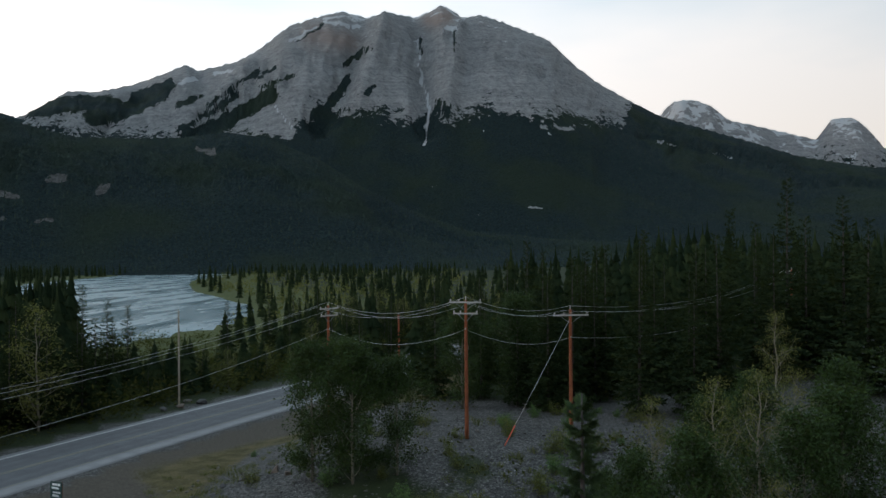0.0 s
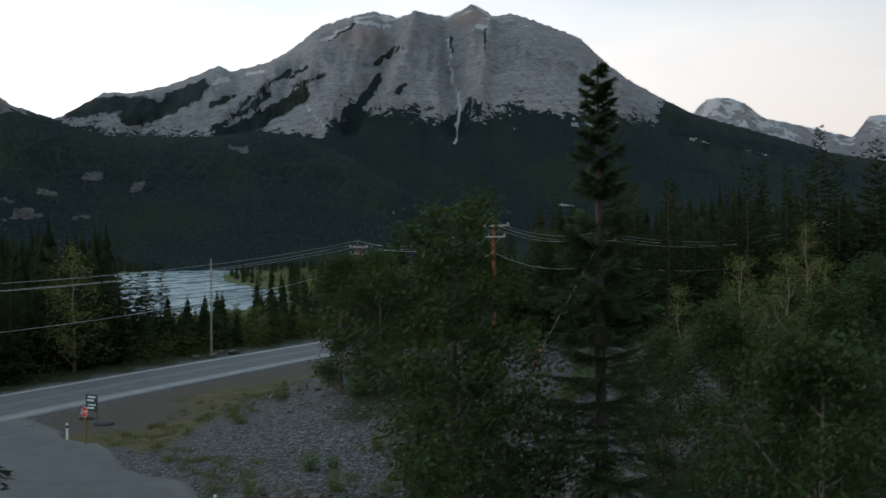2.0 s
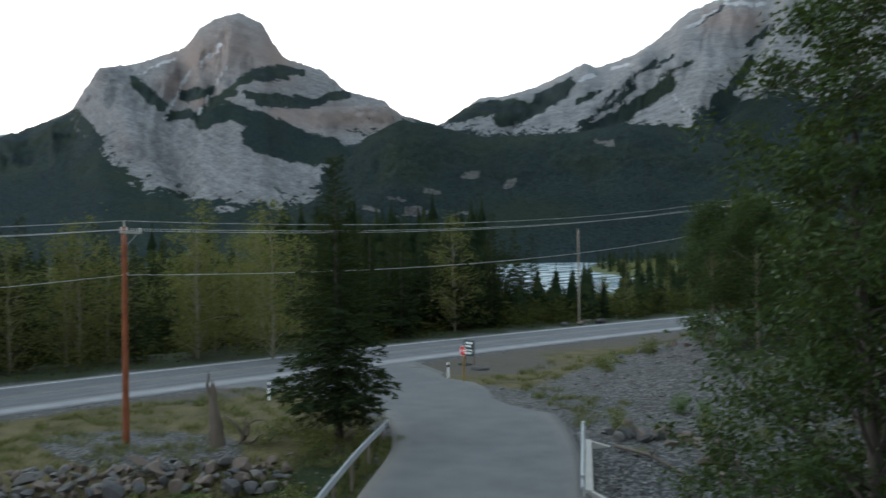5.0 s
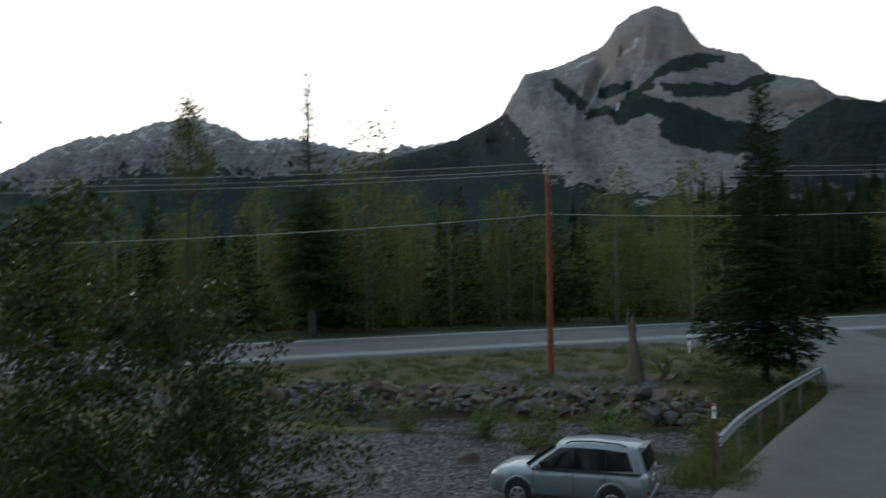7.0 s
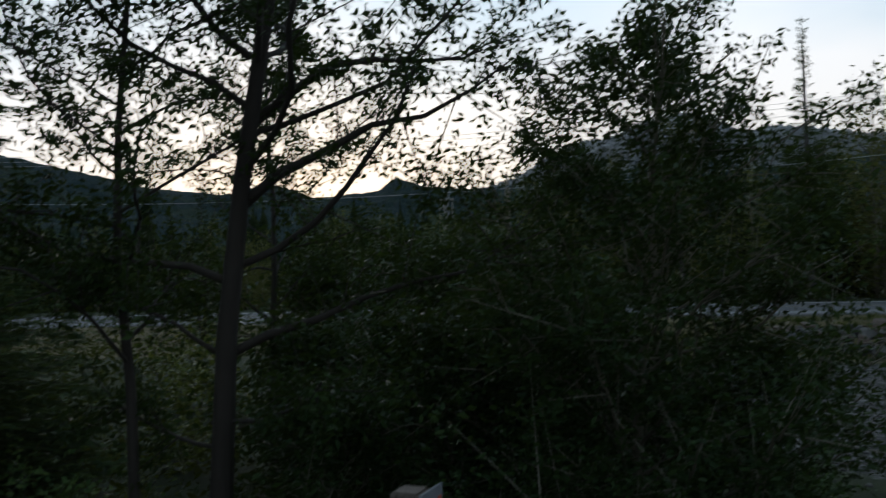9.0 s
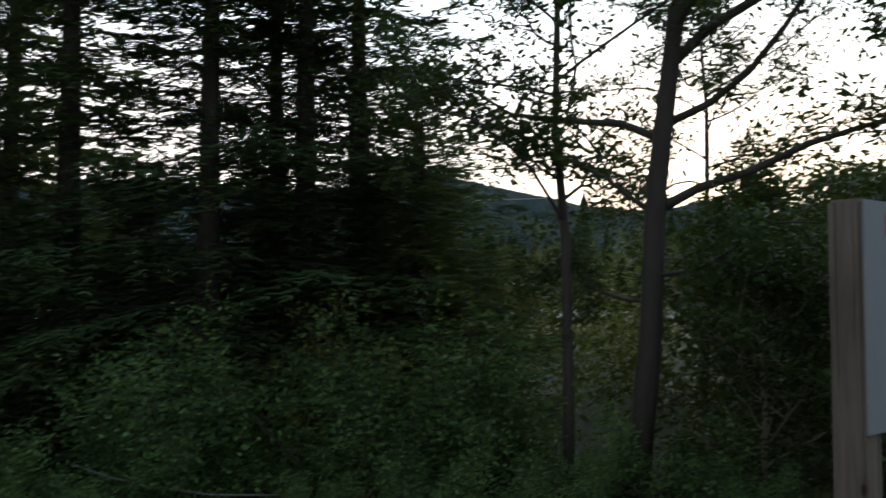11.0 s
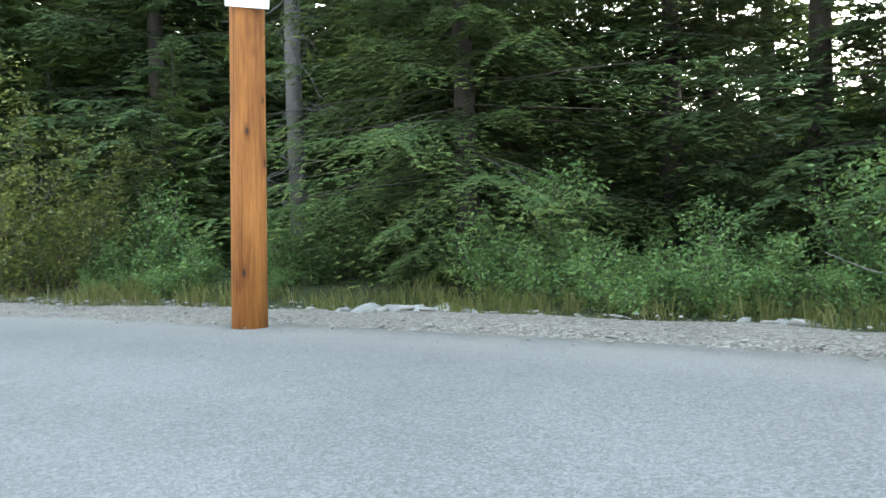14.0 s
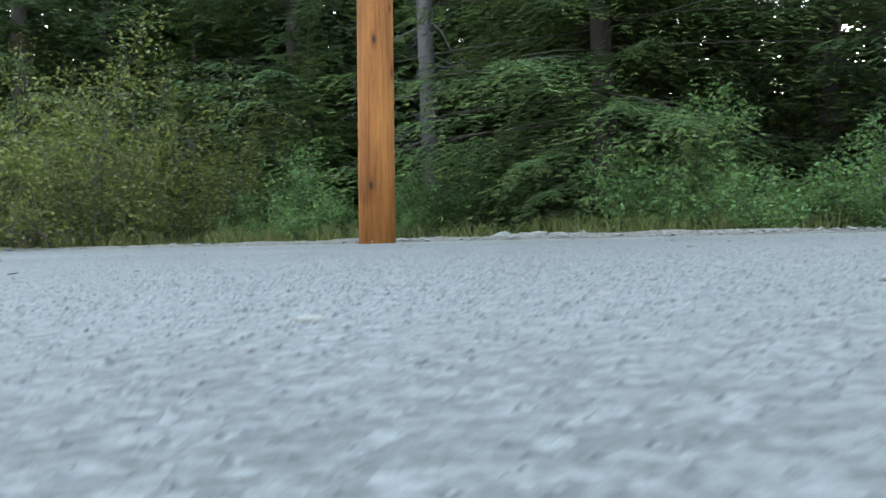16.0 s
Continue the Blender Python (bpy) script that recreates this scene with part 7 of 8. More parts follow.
    # delineators
    for x, y in ((-28.85, 52.5), (-34.3, 40.2)):
        d = thing("road_delineator", "white plastic road delineator with a black band", "delineator", "road delineators", "", Matrix.Translation((x, y, ground_z(x, y))))
        part("stake", cyl_bm(0.065, 0.06, 1.15, (0, 0, -0.1), 12), M_WHITE, d)
        part("band", cyl_bm(0.068, 0.067, 0.18, (0, 0, 0.72), 12), M_BLACK, d, "black reflective band")
    p = thing("bare_post", "short dark wooden post under the junction spruce", "post", "", "", Matrix.Translation((-23.0, 33.8, 0.0)))
    part("post", box_bm((0.16, 0.16, 1.3), (0, 0, 0.6), 0.02), M_POST, p)


def beam_section():
    """Outline of a W-beam rail, (out, up)."""
    return [(0.0, -0.14), (0.03, -0.135), (0.08, -0.1), (0.08, -0.06), (0.0, -0.02), (0.0, 0.02), (0.08, 0.06), (0.08, 0.1), (0.03, 0.135), (0.0, 0.14)]


def build_rails():
    line = spline([(-14.2, 17.9), (-16.2, 21.6), (-18.6, 26.8), (-21.0, 32.6)], 0.5)
    g = thing("guard_rail", "galvanised steel guard rail beside the side road", "guard rail", "", "", None)
    d = np.gradient(line, axis=0)
    d /= np.linalg.norm(d, axis=1, keepdims=True)
    n = np.stack([d[:, 1], -d[:, 0]], 1)
    sec = beam_section()
    z = np.interp(np.linspace(0, 1, len(line)), (0, 0.12, 0.45, 1), (0.84, 0.82, 0.7, 0.66))
    k = len(sec)
    v = np.array([[line[i][0] + n[i][0] * o, line[i][1] + n[i][1] * o, z[i] + u] for i in range(len(line)) for o, u in sec])
    back = v.copy()
    back[:, 0] -= np.repeat(n[:, 0], k) * 0.006
    back[:, 1] -= np.repeat(n[:, 1], k) * 0.006
    f = [(i * k + j, i * k + j + 1, (i + 1) * k + j + 1, (i + 1) * k + j) for i in range(len(line) - 1) for j in range(k - 1)]
    v2, f2 = join((v, f), (back, [q[::-1] for q in f]))
    part("beam", raw_mesh("beam", v2, f2, M_STEEL), M_STEEL, g, "corrugated steel beam")
    for i in range(1, len(line), 6):
        x, y = line[i] - n[i] * 0.1
        part("post", box_bm((0.13, 0.1, 1.4), (x, y, z[i] - 0.6), 0.01, Matrix.Rotation(math.atan2(d[i][1], d[i][0]), 4, "Z")), M_POST_GREY, g, "weathered wooden post")
    e = line[-1]
    v, f = tube([(e[0] + n[-1][0] * 0.05, e[1] + n[-1][1] * 0.05, z[-1] - 0.18), (e[0] + n[-1][0] * 0.05, e[1] + n[-1][1] * 0.05, z[-1] + 0.18)], [0.1, 0.1], 10)
    part("end_cap", raw_mesh("end_cap", v, f, M_STEEL), M_STEEL, g, "rounded end of the beam")
    # second rail across the creek behind
    h = thing("bridge_rail", "weathered white steel rail on the culvert headwall", "guard rail", "", "", None)
    a, b = np.array((-9.9, 27.6)), np.array((-13.2, 36.6))
    w = (b - a) / np.linalg.norm(b - a)
    turn = Matrix.Rotation(math.atan2(w[1], w[0]), 4, "Z")
    ln = np.linalg.norm(b - a)
    mid = (a + b) / 2
    for zz in (0.72, 0.34):
        part("rail", box_bm((ln, 0.07, 0.11), (mid[0], mid[1], zz), 0.012, turn), M_RAIL_WHITE, h)
    for s in np.linspace(0.02, 0.98, 6):
        q = a + (b - a) * s
        part("post", box_bm((0.09, 0.09, 0.95), (q[0] + 0.06, q[1] + 0.03, 0.3), 0.008, turn), M_RAIL_WHITE, h)
    wall = thing("culvert_headwall", "pale concrete culvert headwall with sloping wings", "wall", "", "", None)
    off = np.array((w[1], -w[0])) * 0.22
    part("wall_body", box_bm((ln * 0.86, 0.3, 1.9), (mid[0] + off[0], mid[1] + off[1], -0.85), 0.02, turn), M_CONCRETE, wall)
    for base, out in ((b - w * 0.9, 1.0), (a + w * 0.7, -1.0)):
        bm = bmesh.new()
        o = np.array((w[1], -w[0]))
        q0, q1 = base + o * 0.3, base + o * 2.6 + w * out * 1.1
        t = w * 0.14
        pts = [(q0 - t, -1.6), (q0 - t, 0.08), (q1 - t, -0.75), (q1 - t, -1.6), (q0 + t, -1.6), (q0 + t, 0.08), (q1 + t, -0.75), (q1 + t, -1.6)]
        vs = [bm.verts.new((p[0], p[1], z)) for p, z in pts]
        for f in ((0, 1, 2, 3), (7, 6, 5, 4), (0, 4, 5, 1), (1, 5, 6, 2), (2, 6, 7, 3), (3, 7, 4, 0)):
            bm.faces.new([vs[i] for i in f])
        bmesh.ops.recalc_face_normals(bm, faces=bm.faces[:])
        part("wing_wall", bm, M_CONCRETE, wall, "sloping concrete wing")


def boulder_mesh(seed, mat):
    rng = np.random.RandomState(seed)
    bm = bmesh.new()
    bmesh.ops.create_icosphere(bm, subdivisions=2, radius=1.0)
    cuts = [(Vector(rng.normal(size=3)).normalized(), rng.uniform(0.34, 0.62)) for _ in range(9)]
    for v in bm.verts:
        for n, d in cuts:
            over = v.co.dot(n) - d
            if over > 0:
                v.co -= n * over
        v.co *= 1.35 + 0.05 * noise.noise(v.co * 3 + Vector((seed, 0, 0)))
    me = bpy.data.meshes.new("boulder")
    bm.to_mesh(me)
    bm.free()
    me.materials.append(mat)
    return me


def build_rocks():
    rng = np.random.RandomState(31)
    kinds = [boulder_mesh(200 + i, (M_ROCK, M_ROCK_RED, M_ROCK_DARK, M_ROCK_RED)[i % 4]) for i in range(8)]

    def rock(x, y, z, s, label, group):
        o = new("boulder", kinds[rng.randint(8)])
        o.matrix_basis = Matrix.Translation((x, y, z)) @ Euler((rng.normal() * 0.3, rng.normal() * 0.3, rng.uniform(0, 6.28))).to_matrix().to_4x4() @ Matrix.Diagonal((s * rng.uniform(0.9, 1.6), s * rng.uniform(0.8, 1.2), s * rng.uniform(0.55, 0.95), 1))
        tagged(o, label, "rock", group)
    bank = spline([(-36.5, 15.6), (-33.2, 18.2), (-30.2, 21.6), (-27.6, 24.0), (-24.8, 25.8), (-22.6, 27.6)], 0.44)
    for i, (x, y) in enumerate(bank):
        for k, (off, up) in enumerate(((-0.95, -0.62), (-0.45, -0.42), (0.0, -0.18), (0.45, 0.06), (0.9, 0.22))):
            if k == 4 and rng.rand() < 0.4:
                continue
            px, py = x - off * 0.62 + rng.normal() * 0.12, y + off * 0.78 + rng.normal() * 0.12
            rock(px, py, -0.36 + up * 0.7 + rng.normal() * 0.06, rng.uniform(0.13, 0.31) * (1.35 if rng.rand() < 0.12 else 1), "angular grey and brown riprap boulder on the creek bank", "riprap boulders")
    for _ in range(34):
        s = rng.rand()
        x, y = -12.6 + 7.6 * s + rng.normal() * 0.5, 37.6 + 1.6 * math.sin(s * 5) + rng.normal() * 0.5
        rock(x, y, ground_z(x, y) + 0.05, rng.uniform(0.16, 0.42), "grey boulder beside the culvert", "culvert boulders")
    for x, y in ((-16.6, 60.5), (-17.8, 61.2), (-15.6, 61.6), (-19.2, 60.6), (-14.4, 60.2), (-36.2, 98.6), (-34.8, 101.5), (-37.6, 97.0), (-36.8, 102.8), (-26.4, 18.6), (-21.4, 15.4), (-38.5, 19.0)):
        rock(x, y, ground_z(x, y) + 0.05, rng.uniform(0.25, 0.5), "pale boulder lying on the verge", "verge boulders")
    kinds = [boulder_mesh(230 + i, M_ROCK_PALE) for i in range(8)]
    for x, y, s in ((-1.5, -6.15, 0.17), (-1.75, -6.0, 0.13), (-1.25, -6.35, 0.14), (-1.95, -5.85, 0.09), (-1.0, -6.45, 0.09), (-3.75, -4.35, 0.07), (-3.9, -4.2, 0.085), (-3.55, -4.45, 0.06)):
        rock(x, y, ground_z(x, y) - 0.02 + 0.1 * s, s, "pale limestone block half buried in the road verge", "verge blocks")
    # loose stones of the verge and the wash
    small = [boulder_mesh(220 + i, M_STONE) for i in range(4)]
    shapes = []
    for me in small:
        v = np.empty(len(me.vertices) * 3)
        me.vertices.foreach_get("co", v)
        shapes.append((v.reshape(-1, 3), np.array([p.vertices[:] for p in me.polygons])))
    bm = bmesh.new()
    bmesh.ops.create_icosphere(bm, subdivisions=1, radius=1.0)
    co = np.array([v.co[:] for v in bm.verts])
    tri = np.array([[v.index for v in f.verts] for f in bm.faces])
    bm.free()
    vs, fs, n = [], [], 0

    def pebble(x, y, z, s, many):
        nonlocal n
        v, f = (shapes[rng.randint(4)] if many else (co * (1 + 0.25 * rng.normal(size=(len(co), 1))), tri))
        a = rng.uniform(0, 6.28)
        rot = np.array([[math.cos(a), -math.sin(a), 0], [math.sin(a), math.cos(a), 0], [0, 0, 1]])
        vs.append((v * s * np.array([1.3, 0.9, 0.42])) @ rot.T + np.array([x, y, z]))
        fs.append(f + n)
        n += len(v)
    edge = spline([(-6.6, 3.4), (-4.6, 0.2), (-3.3, -1.9), (-1.9, -3.7), (-0.1, -5.6), (2.3, -7.8), (5.6, -11.0)], 0.05)
    for x, y in edge:
        for _ in range(11):
            o = rng.normal() * 0.4 + 0.75
            s = 0.005 + 0.016 * rng.rand() ** 4 + (0.025 * rng.rand() if rng.rand() < 0.02 else 0)
            px, py = x - o * 0.75, y - o * 0.66
            pebble(px, py, 0.012 + s * 0.2, s, False)
    for x, y, s in ((-3.45, -4.05, 0.05), (-3.6, -3.95, 0.06), (-2.75, -4.85, 0.04), (-0.75, -6.5, 0.045), (-1.45, -6.0, 0.075), (-1.6, -5.9, 0.06), (-1.3, -6.15, 0.06), (-1.75, -5.8, 0.04), (-2.05, -5.55, 0.035), (-4.2, -3.2, 0.04), (-2.3, -5.2, 0.035)):
        pebble(x, y, s * 0.1, s, True)
    for _ in range(420):
        x, y = rng.uniform(-3.4, 2.4), rng.uniform(-5.2, 0.4)
        dd, _ = away(np.array([x]), np.array([y]), DRIVE_LINE)
        if dd[0] < 3.9:
            s = 0.003 + 0.008 * rng.rand() ** 3
            pebble(x, y, s * 0.15, s, False)
    tagged(new("verge_stones", raw_mesh("verge_stones", np.concatenate(vs), np.concatenate(fs), M_STONE)), "loose pale limestone pebbles along the asphalt edge", "gravel", "", "stuff")
    vs, fs, n = [], [], 0
    for _ in range(2600):
        x, y = rng.uniform(-24, 14), rng.uniform(26, 72)
        if not offside(x, y, 9, 4.4, 0.0):
            continue
        s = 0.05 + 0.12 * rng.rand() ** 3
        pebble(x, y, ground_z(x, y) + s * 0.2, s, False)
    for _ in range(900):
        x, y = rng.uniform(-26, -10), rng.uniform(4, 22)
        if offside(x, y, 9, 4.4, 0.0) and math.hypot((x + 17.5) * 0.8, y - 12.5) < 9:
            s = 0.02 + 0.06 * rng.rand() ** 4
            pebble(x, y, ground_z(x, y) + s * 0.2, s, False)
    tagged(new("wash_stones", raw_mesh("wash_stones", np.concatenate(vs), np.concatenate(fs), M_ROCK)), "grey loose stones strewn over the gravel wash", "gravel", "", "stuff")


def grit_material():
    """Asphalt chippings, each with its own grey."""
    m = Mat("asphalt_chippings", 0.85, 0.0, 0.35)
    g = m.node("NewGeometry")
    m.color(m.ramp(g.outputs["Random Per Island"], (0.0, (0.03, 0.031, 0.033)), (0.45, (0.066, 0.068, 0.071)), (0.85, (0.09, 0.092, 0.095)), (1.0, (0.115, 0.115, 0.115))))
    return m.m


def build_grit():
    """Coarse chippings standing proud of the worn asphalt."""
    rng = np.random.RandomState(88)
    n = 52000
    p = np.stack([rng.uniform(-3.2, 2.6, n), rng.uniform(-3.7, 1.2, n)], 1)
    k = n * 45 // 100
    p[:k] = np.array([-0.1, -0.7]) + rng.normal(size=(k, 2)) * np.array([0.55, 0.75])
    dd, _ = away(p[:, 0], p[:, 1], DRIVE_LINE)
    p = p[dd < 3.5]
    n = len(p)
    r = 0.0019 + 0.0027 * rng.rand(n) ** 2
    ang = rng.uniform(0, 6.28, n)[:, None] + np.arange(4)[None] * math.pi / 2 + rng.normal(size=(n, 4)) * 0.25
    rad = r[:, None] * rng.uniform(0.75, 1.3, (n, 4))
    ring = np.stack([p[:, :1] + rad * np.cos(ang), p[:, 1:] + rad * np.sin(ang), np.full((n, 4), -0.001)], -1)
    top = np.stack([p[:, 0] + rng.normal(size=n) * r * 0.3, p[:, 1] + rng.normal(size=n) * r * 0.3, r * rng.uniform(0.4, 0.85, n)], -1)[:, None]
    v = np.concatenate([ring, top], 1).reshape(-1, 3)
    q = np.arange(n)[:, None] * 5
    f = np.concatenate([q + [j, (j + 1) % 4, 4] for j in range(4)], 0)
    m = grit_material()
    tagged(new("asphalt_chippings", raw_mesh("asphalt_chippings", v, f, m)), "grey stone chippings bedded in the worn asphalt", "chippings", "", "stuff")


def build_far_tower():
    """The works tower down the valley."""
    x, y = polar(87.9, 980)
    t = thing("works_tower", "tall pale open-framed works tower down the valley", "tower", "", "", Matrix.Translation((x, y, -6)) @ Matrix.Rotation(radians(20), 4, "Z"))
    for i in (-1, 1):
        for j in (-1, 1):
            part("column", box_bm((1.3, 1.3, 80), (i * 6, j * 5, 40), 0.1), M_CONCRETE, t)
    for k in range(8):
        part("floor_deck", box_bm((14.5, 12.5, 1.6), (0, 0, 9 + k * 10), 0.1), M_CONCRETE, t)
        part("vessel", cyl_bm(3.2, 2.4, 6.2, (1.5 if k % 2 else -1.5, 0, 10.5 + k * 10), 14), M_PLATE, t, "grey steel vessel")
    part("side_block", box_bm((16, 14, 40), (14, 2, 20), 0.3), M_CONCRETE, t, "pale concrete block")


def build_dead_wood():
    rng = np.random.RandomState(44)
    z0 = ground_z(-27.4, 28.8)
    s = thing("dead_tree_stump", "tall broken dead tree trunk, bleached and split", "tree stump", "", "", Matrix.Translation((-27.4, 28.8, z0 - 0.1)))
    for name, base, top, r, seed in (("trunk", (0.0, 0.0), (-0.26, -0.06, 3.05), 0.29, 1), ("splinter", (-0.12, -0.05), (-0.42, -0.15, 3.45), 0.15, 2), ("splinter", (0.12, 0.04), (-0.02, 0.02, 1.75), 0.13, 3)):
        q = np.linspace(0, 1, 12)
        pts = np.stack([base[0] + (top[0] - base[0]) * q, base[1] + (top[1] - base[1]) * q, -0.2 + (top[2] + 0.2) * q], 1)
        pts[1:-1, :2] += rng.normal(size=(10, 2)) * 0.025
        v, f = tube(pts, r * (1.3 - 0.85 * q - 0.25 * smooth_step(0.5, 0.75, q)) * np.where(q > 0.93, 0.4, 1.0), 12)
        v[:, :2] += 0.03 * np.stack([np.sin(v[:, 2] * 5 + v[:, 1] * 20 + seed), np.sin(v[:, 2] * 7 + v[:, 0] * 22)], 1)
        part(name, raw_mesh(name, v, f, M_DEAD), M_DEAD, s, "split upright splinter" if name == "splinter" else "")
    b = thing("dead_branch", "bare twisted dead branches beside the stump", "branch", "", "", Matrix.Translation((-26.6, 29.4, ground_z(-26.6, 29.4) - 0.1)))
    for w in ((0.1, 0.1, 1.0), (0.5, 0.4, 0.9), (0.9, 0.6, 0.7), (0.6, 0.9, 0.3), (-0.3, 0.1, 0.8), (0.8, 0.3, 1.0)):
        p = bent(rng, (0, 0, 0), w, rng.uniform(1.3, 2.1), 0.3, 6)
        part("limb", raw_mesh("limb", *tube(p, np.linspace(0.1, 0.025, 6), 6), M_DEAD, True), M_DEAD, b)
    log = thing("fallen_log", "thin bleached fallen log lying in the gravel wash", "log", "", "", None)
    p = np.array([(-11.6, 36.2, 0.02), (-10.0, 36.0, -0.1), (-8.2, 35.4, -0.15), (-6.6, 35.2, -0.1)])
    p[:, 2] = [ground_z(x, y) + 0.16 for x, y, _ in p]
    part("stem", raw_mesh("stem", *tube(p, [0.09, 0.08, 0.06, 0.03], 8), M_DEAD, True), M_DEAD, log)
    part("limb", raw_mesh("limb", *tube([p[1], p[1] + np.array((0.5, -0.5, 0.5))], [0.04, 0.015], 6), M_DEAD, True), M_DEAD, log)
    # grey dead trunk and its twigs behind the cedar pole
    g = thing("dead_spruce", "grey dead spruce trunk with bare drooping twigs", "tree", "", "", stand(-1.25, -11.2))
    part("trunk", raw_mesh("trunk", *tube([(0, 0, -0.2), (0.03, 0, 3), (-0.05, 0.05, 7), (0, 0, 9.5)], [0.125, 0.11, 0.075, 0.02], 12), M_BARK_GREY, True), M_BARK_GREY, g)
    for i in range(56):
        h, a = rng.uniform(0.3, 7.5), rng.uniform(0, 6.28)
        p = bent(rng, (0, 0, h), (math.cos(a), math.sin(a), -0.25), rng.uniform(0.5, 1.5), 0.22, 6)
        p[:, 2] -= np.linspace(0, 0.35, 6) ** 1.0
        lots = [tube(p, np.linspace(0.01, 0.0025, 6), 4, False)]
        for _ in range(7):
            j = rng.randint(1, 5)
            t = bent(rng, p[j], rng.normal(size=3) + np.array([0, 0, -0.5]), rng.uniform(0.15, 0.45), 0.25, 4)
            lots.append(tube(t, np.linspace(0.005, 0.0015, 4), 3, False))
        part("dead_branch", raw_mesh("dead_branch", *join(*lots), M_BARK_GREY, True), M_BARK_GREY, g)
    st = thing("fallen_stick", "bare grey stick leaning in the shrubs", "stick", "", "", None)
    p = np.array([(-4.35, -4.6, 0.42), (-4.55, -4.42, 0.3), (-4.8, -4.2, 0.2), (-5.05, -3.95, 0.12), (-5.4, -3.6, 0.08)])
    part("stem", raw_mesh("stem", *tube(p, [0.004, 0.006, 0.007, 0.008, 0.009], 6), M_BARK_GREY, True), M_BARK_GREY, st)
    for i, (x, y, h) in enumerate(((8.6, 29.0, 5.2), (9.2, 30.2, 4.6), (8.1, 30.6, 4.0))):
        k = thing("dead_tree", "pale leaning dead tree snapped off at the top", "tree", "dead trees", "", stand(x, y))
        part("trunk", raw_mesh("trunk", *tube([(0, 0, -0.2), (0.1 * (i - 1), 0.1, h * 0.5), (0.5 * (i - 1), 0.2, h)], [0.12, 0.1, 0.05], 8), M_DEAD, True), M_DEAD, k)


# ---- the parked car ----
def build_car():
    paint = Mat("silver_blue_car_paint", 0.36, 0.4, 0.5)
    v = paint.coords()
    paint.color(paint.mix(paint.noise(v, 2.0, 3.0), (0.135, 0.168, 0.19), (0.175, 0.21, 0.23)))
    paint.b.inputs["Coat Weight"].default_value = 0.5
    dirt = paint.ramp(paint.noise(v, 9.0, 4.0), (0.4, 0.3), (0.7, 0.45))
    paint.rough(dirt)
    M_PAINT = paint.m
    M_GLASS = simple("dark_tinted_car_glass", (0.006, 0.007, 0.008), 0.05, 0, 3.0, 0.2, 0.35, 0)
    M_TYRE = simple("tyre_rubber", (0.018, 0.018, 0.018), 0.85, 0, 25.0, 0.3)
    M_RIM = simple("alloy_rim", (0.42, 0.43, 0.44), 0.35, 0.8, 12.0, 0.15)
    M_TRIM = simple("black_plastic_trim", (0.025, 0.025, 0.026), 0.6, 0, 20.0, 0.2)
    M_TAIL = simple("red_tail_lamp_glass", (0.3, 0.015, 0.015), 0.2, 0, 6.0, 0.2, 0.5, 0)
    M_CLEAR = simple("clear_lamp_glass", (0.6, 0.62, 0.62), 0.15, 0.1, 6.0, 0.1, 0.6, 0)
    M_AMBER = simple("amber_lamp_glass", (0.55, 0.22, 0.03), 0.2, 0, 6.0, 0.1, 0.5, 0)
    way = math.atan2(-1.2, -1.72)
    car = thing("parked_car", "silver-blue compact SUV parked on the gravel lot", "car", "", "", Matrix.Translation((-15.85, 14.52, ground_z(-15.85, 14.52) + 0.07)) @ Matrix.Rotation(way, 4, "Z") @ Matrix.Diagonal((0.84, 0.9, 0.97, 1)))

    def loft(stations, power, n=20):
        rows = []
        for x, z0, z1, hw in stations:
            a = np.linspace(0, 2 * math.pi, n, endpoint=False)
            c, s = np.cos(a), np.sin(a)
            yy = hw * np.sign(c) * np.abs(c) ** power
            zz = (z0 + z1) / 2 + (z1 - z0) / 2 * np.sign(s) * np.abs(s) ** power
            rows.append(np.stack([np.full(n, x), yy, zz], 1))
        vv = np.concatenate(rows)
        ff = [(i * n + j, (i + 1) * n + j, (i + 1) * n + (j + 1) % n, i * n + (j + 1) % n) for i in range(len(stations) - 1) for j in range(n)]
        bm = bmesh.new()
        vs = [bm.verts.new(p) for p in vv]
        for f in ff:
            bm.faces.new([vs[i] for i in f])
        bm.faces.new(vs[:n])
        bm.faces.new(vs[-n:][::-1])
        bmesh.ops.recalc_face_normals(bm, faces=bm.faces[:])
        for f in bm.faces:
            f.smooth = True
        return bm
    part("body", loft([(-2.32, 0.46, 0.92, 0.62), (-2.28, 0.36, 1.0, 0.78), (-2.1, 0.3, 1.06, 0.87), (-1.5, 0.27, 1.09, 0.9), (-0.6, 0.26, 1.08, 0.905), (0.4, 0.26, 1.06, 0.905), (1.0, 0.26, 1.04, 0.9), (1.5, 0.27, 1.03, 0.885), (1.95, 0.3, 0.97, 0.83), (2.18, 0.34, 0.88, 0.74), (2.28, 0.4, 0.75, 0.6)], 0.42, 24), M_PAINT, car)
    # cabin: belt outline and roof outline
    belt = [(1.28, 0.0, 1.02), (1.18, 0.55, 1.02), (0.95, 0.8, 1.03), (0.0, 0.86, 1.06), (-1.0, 0.86, 1.07), (-1.97, 0.84, 1.07), (-2.27, 0.64, 1.04), (-2.31, 0.0, 1.04)]
    roof = [(0.3, 0.0, 1.60), (0.25, 0.45, 1.58), (0.1, 0.6, 1.57), (-0.5, 0.665, 1.64), (-1.2, 0.665, 1.64), (-1.88, 0.64, 1.61), (-2.06, 0.48, 1.58), (-2.1, 0.0, 1.59)]
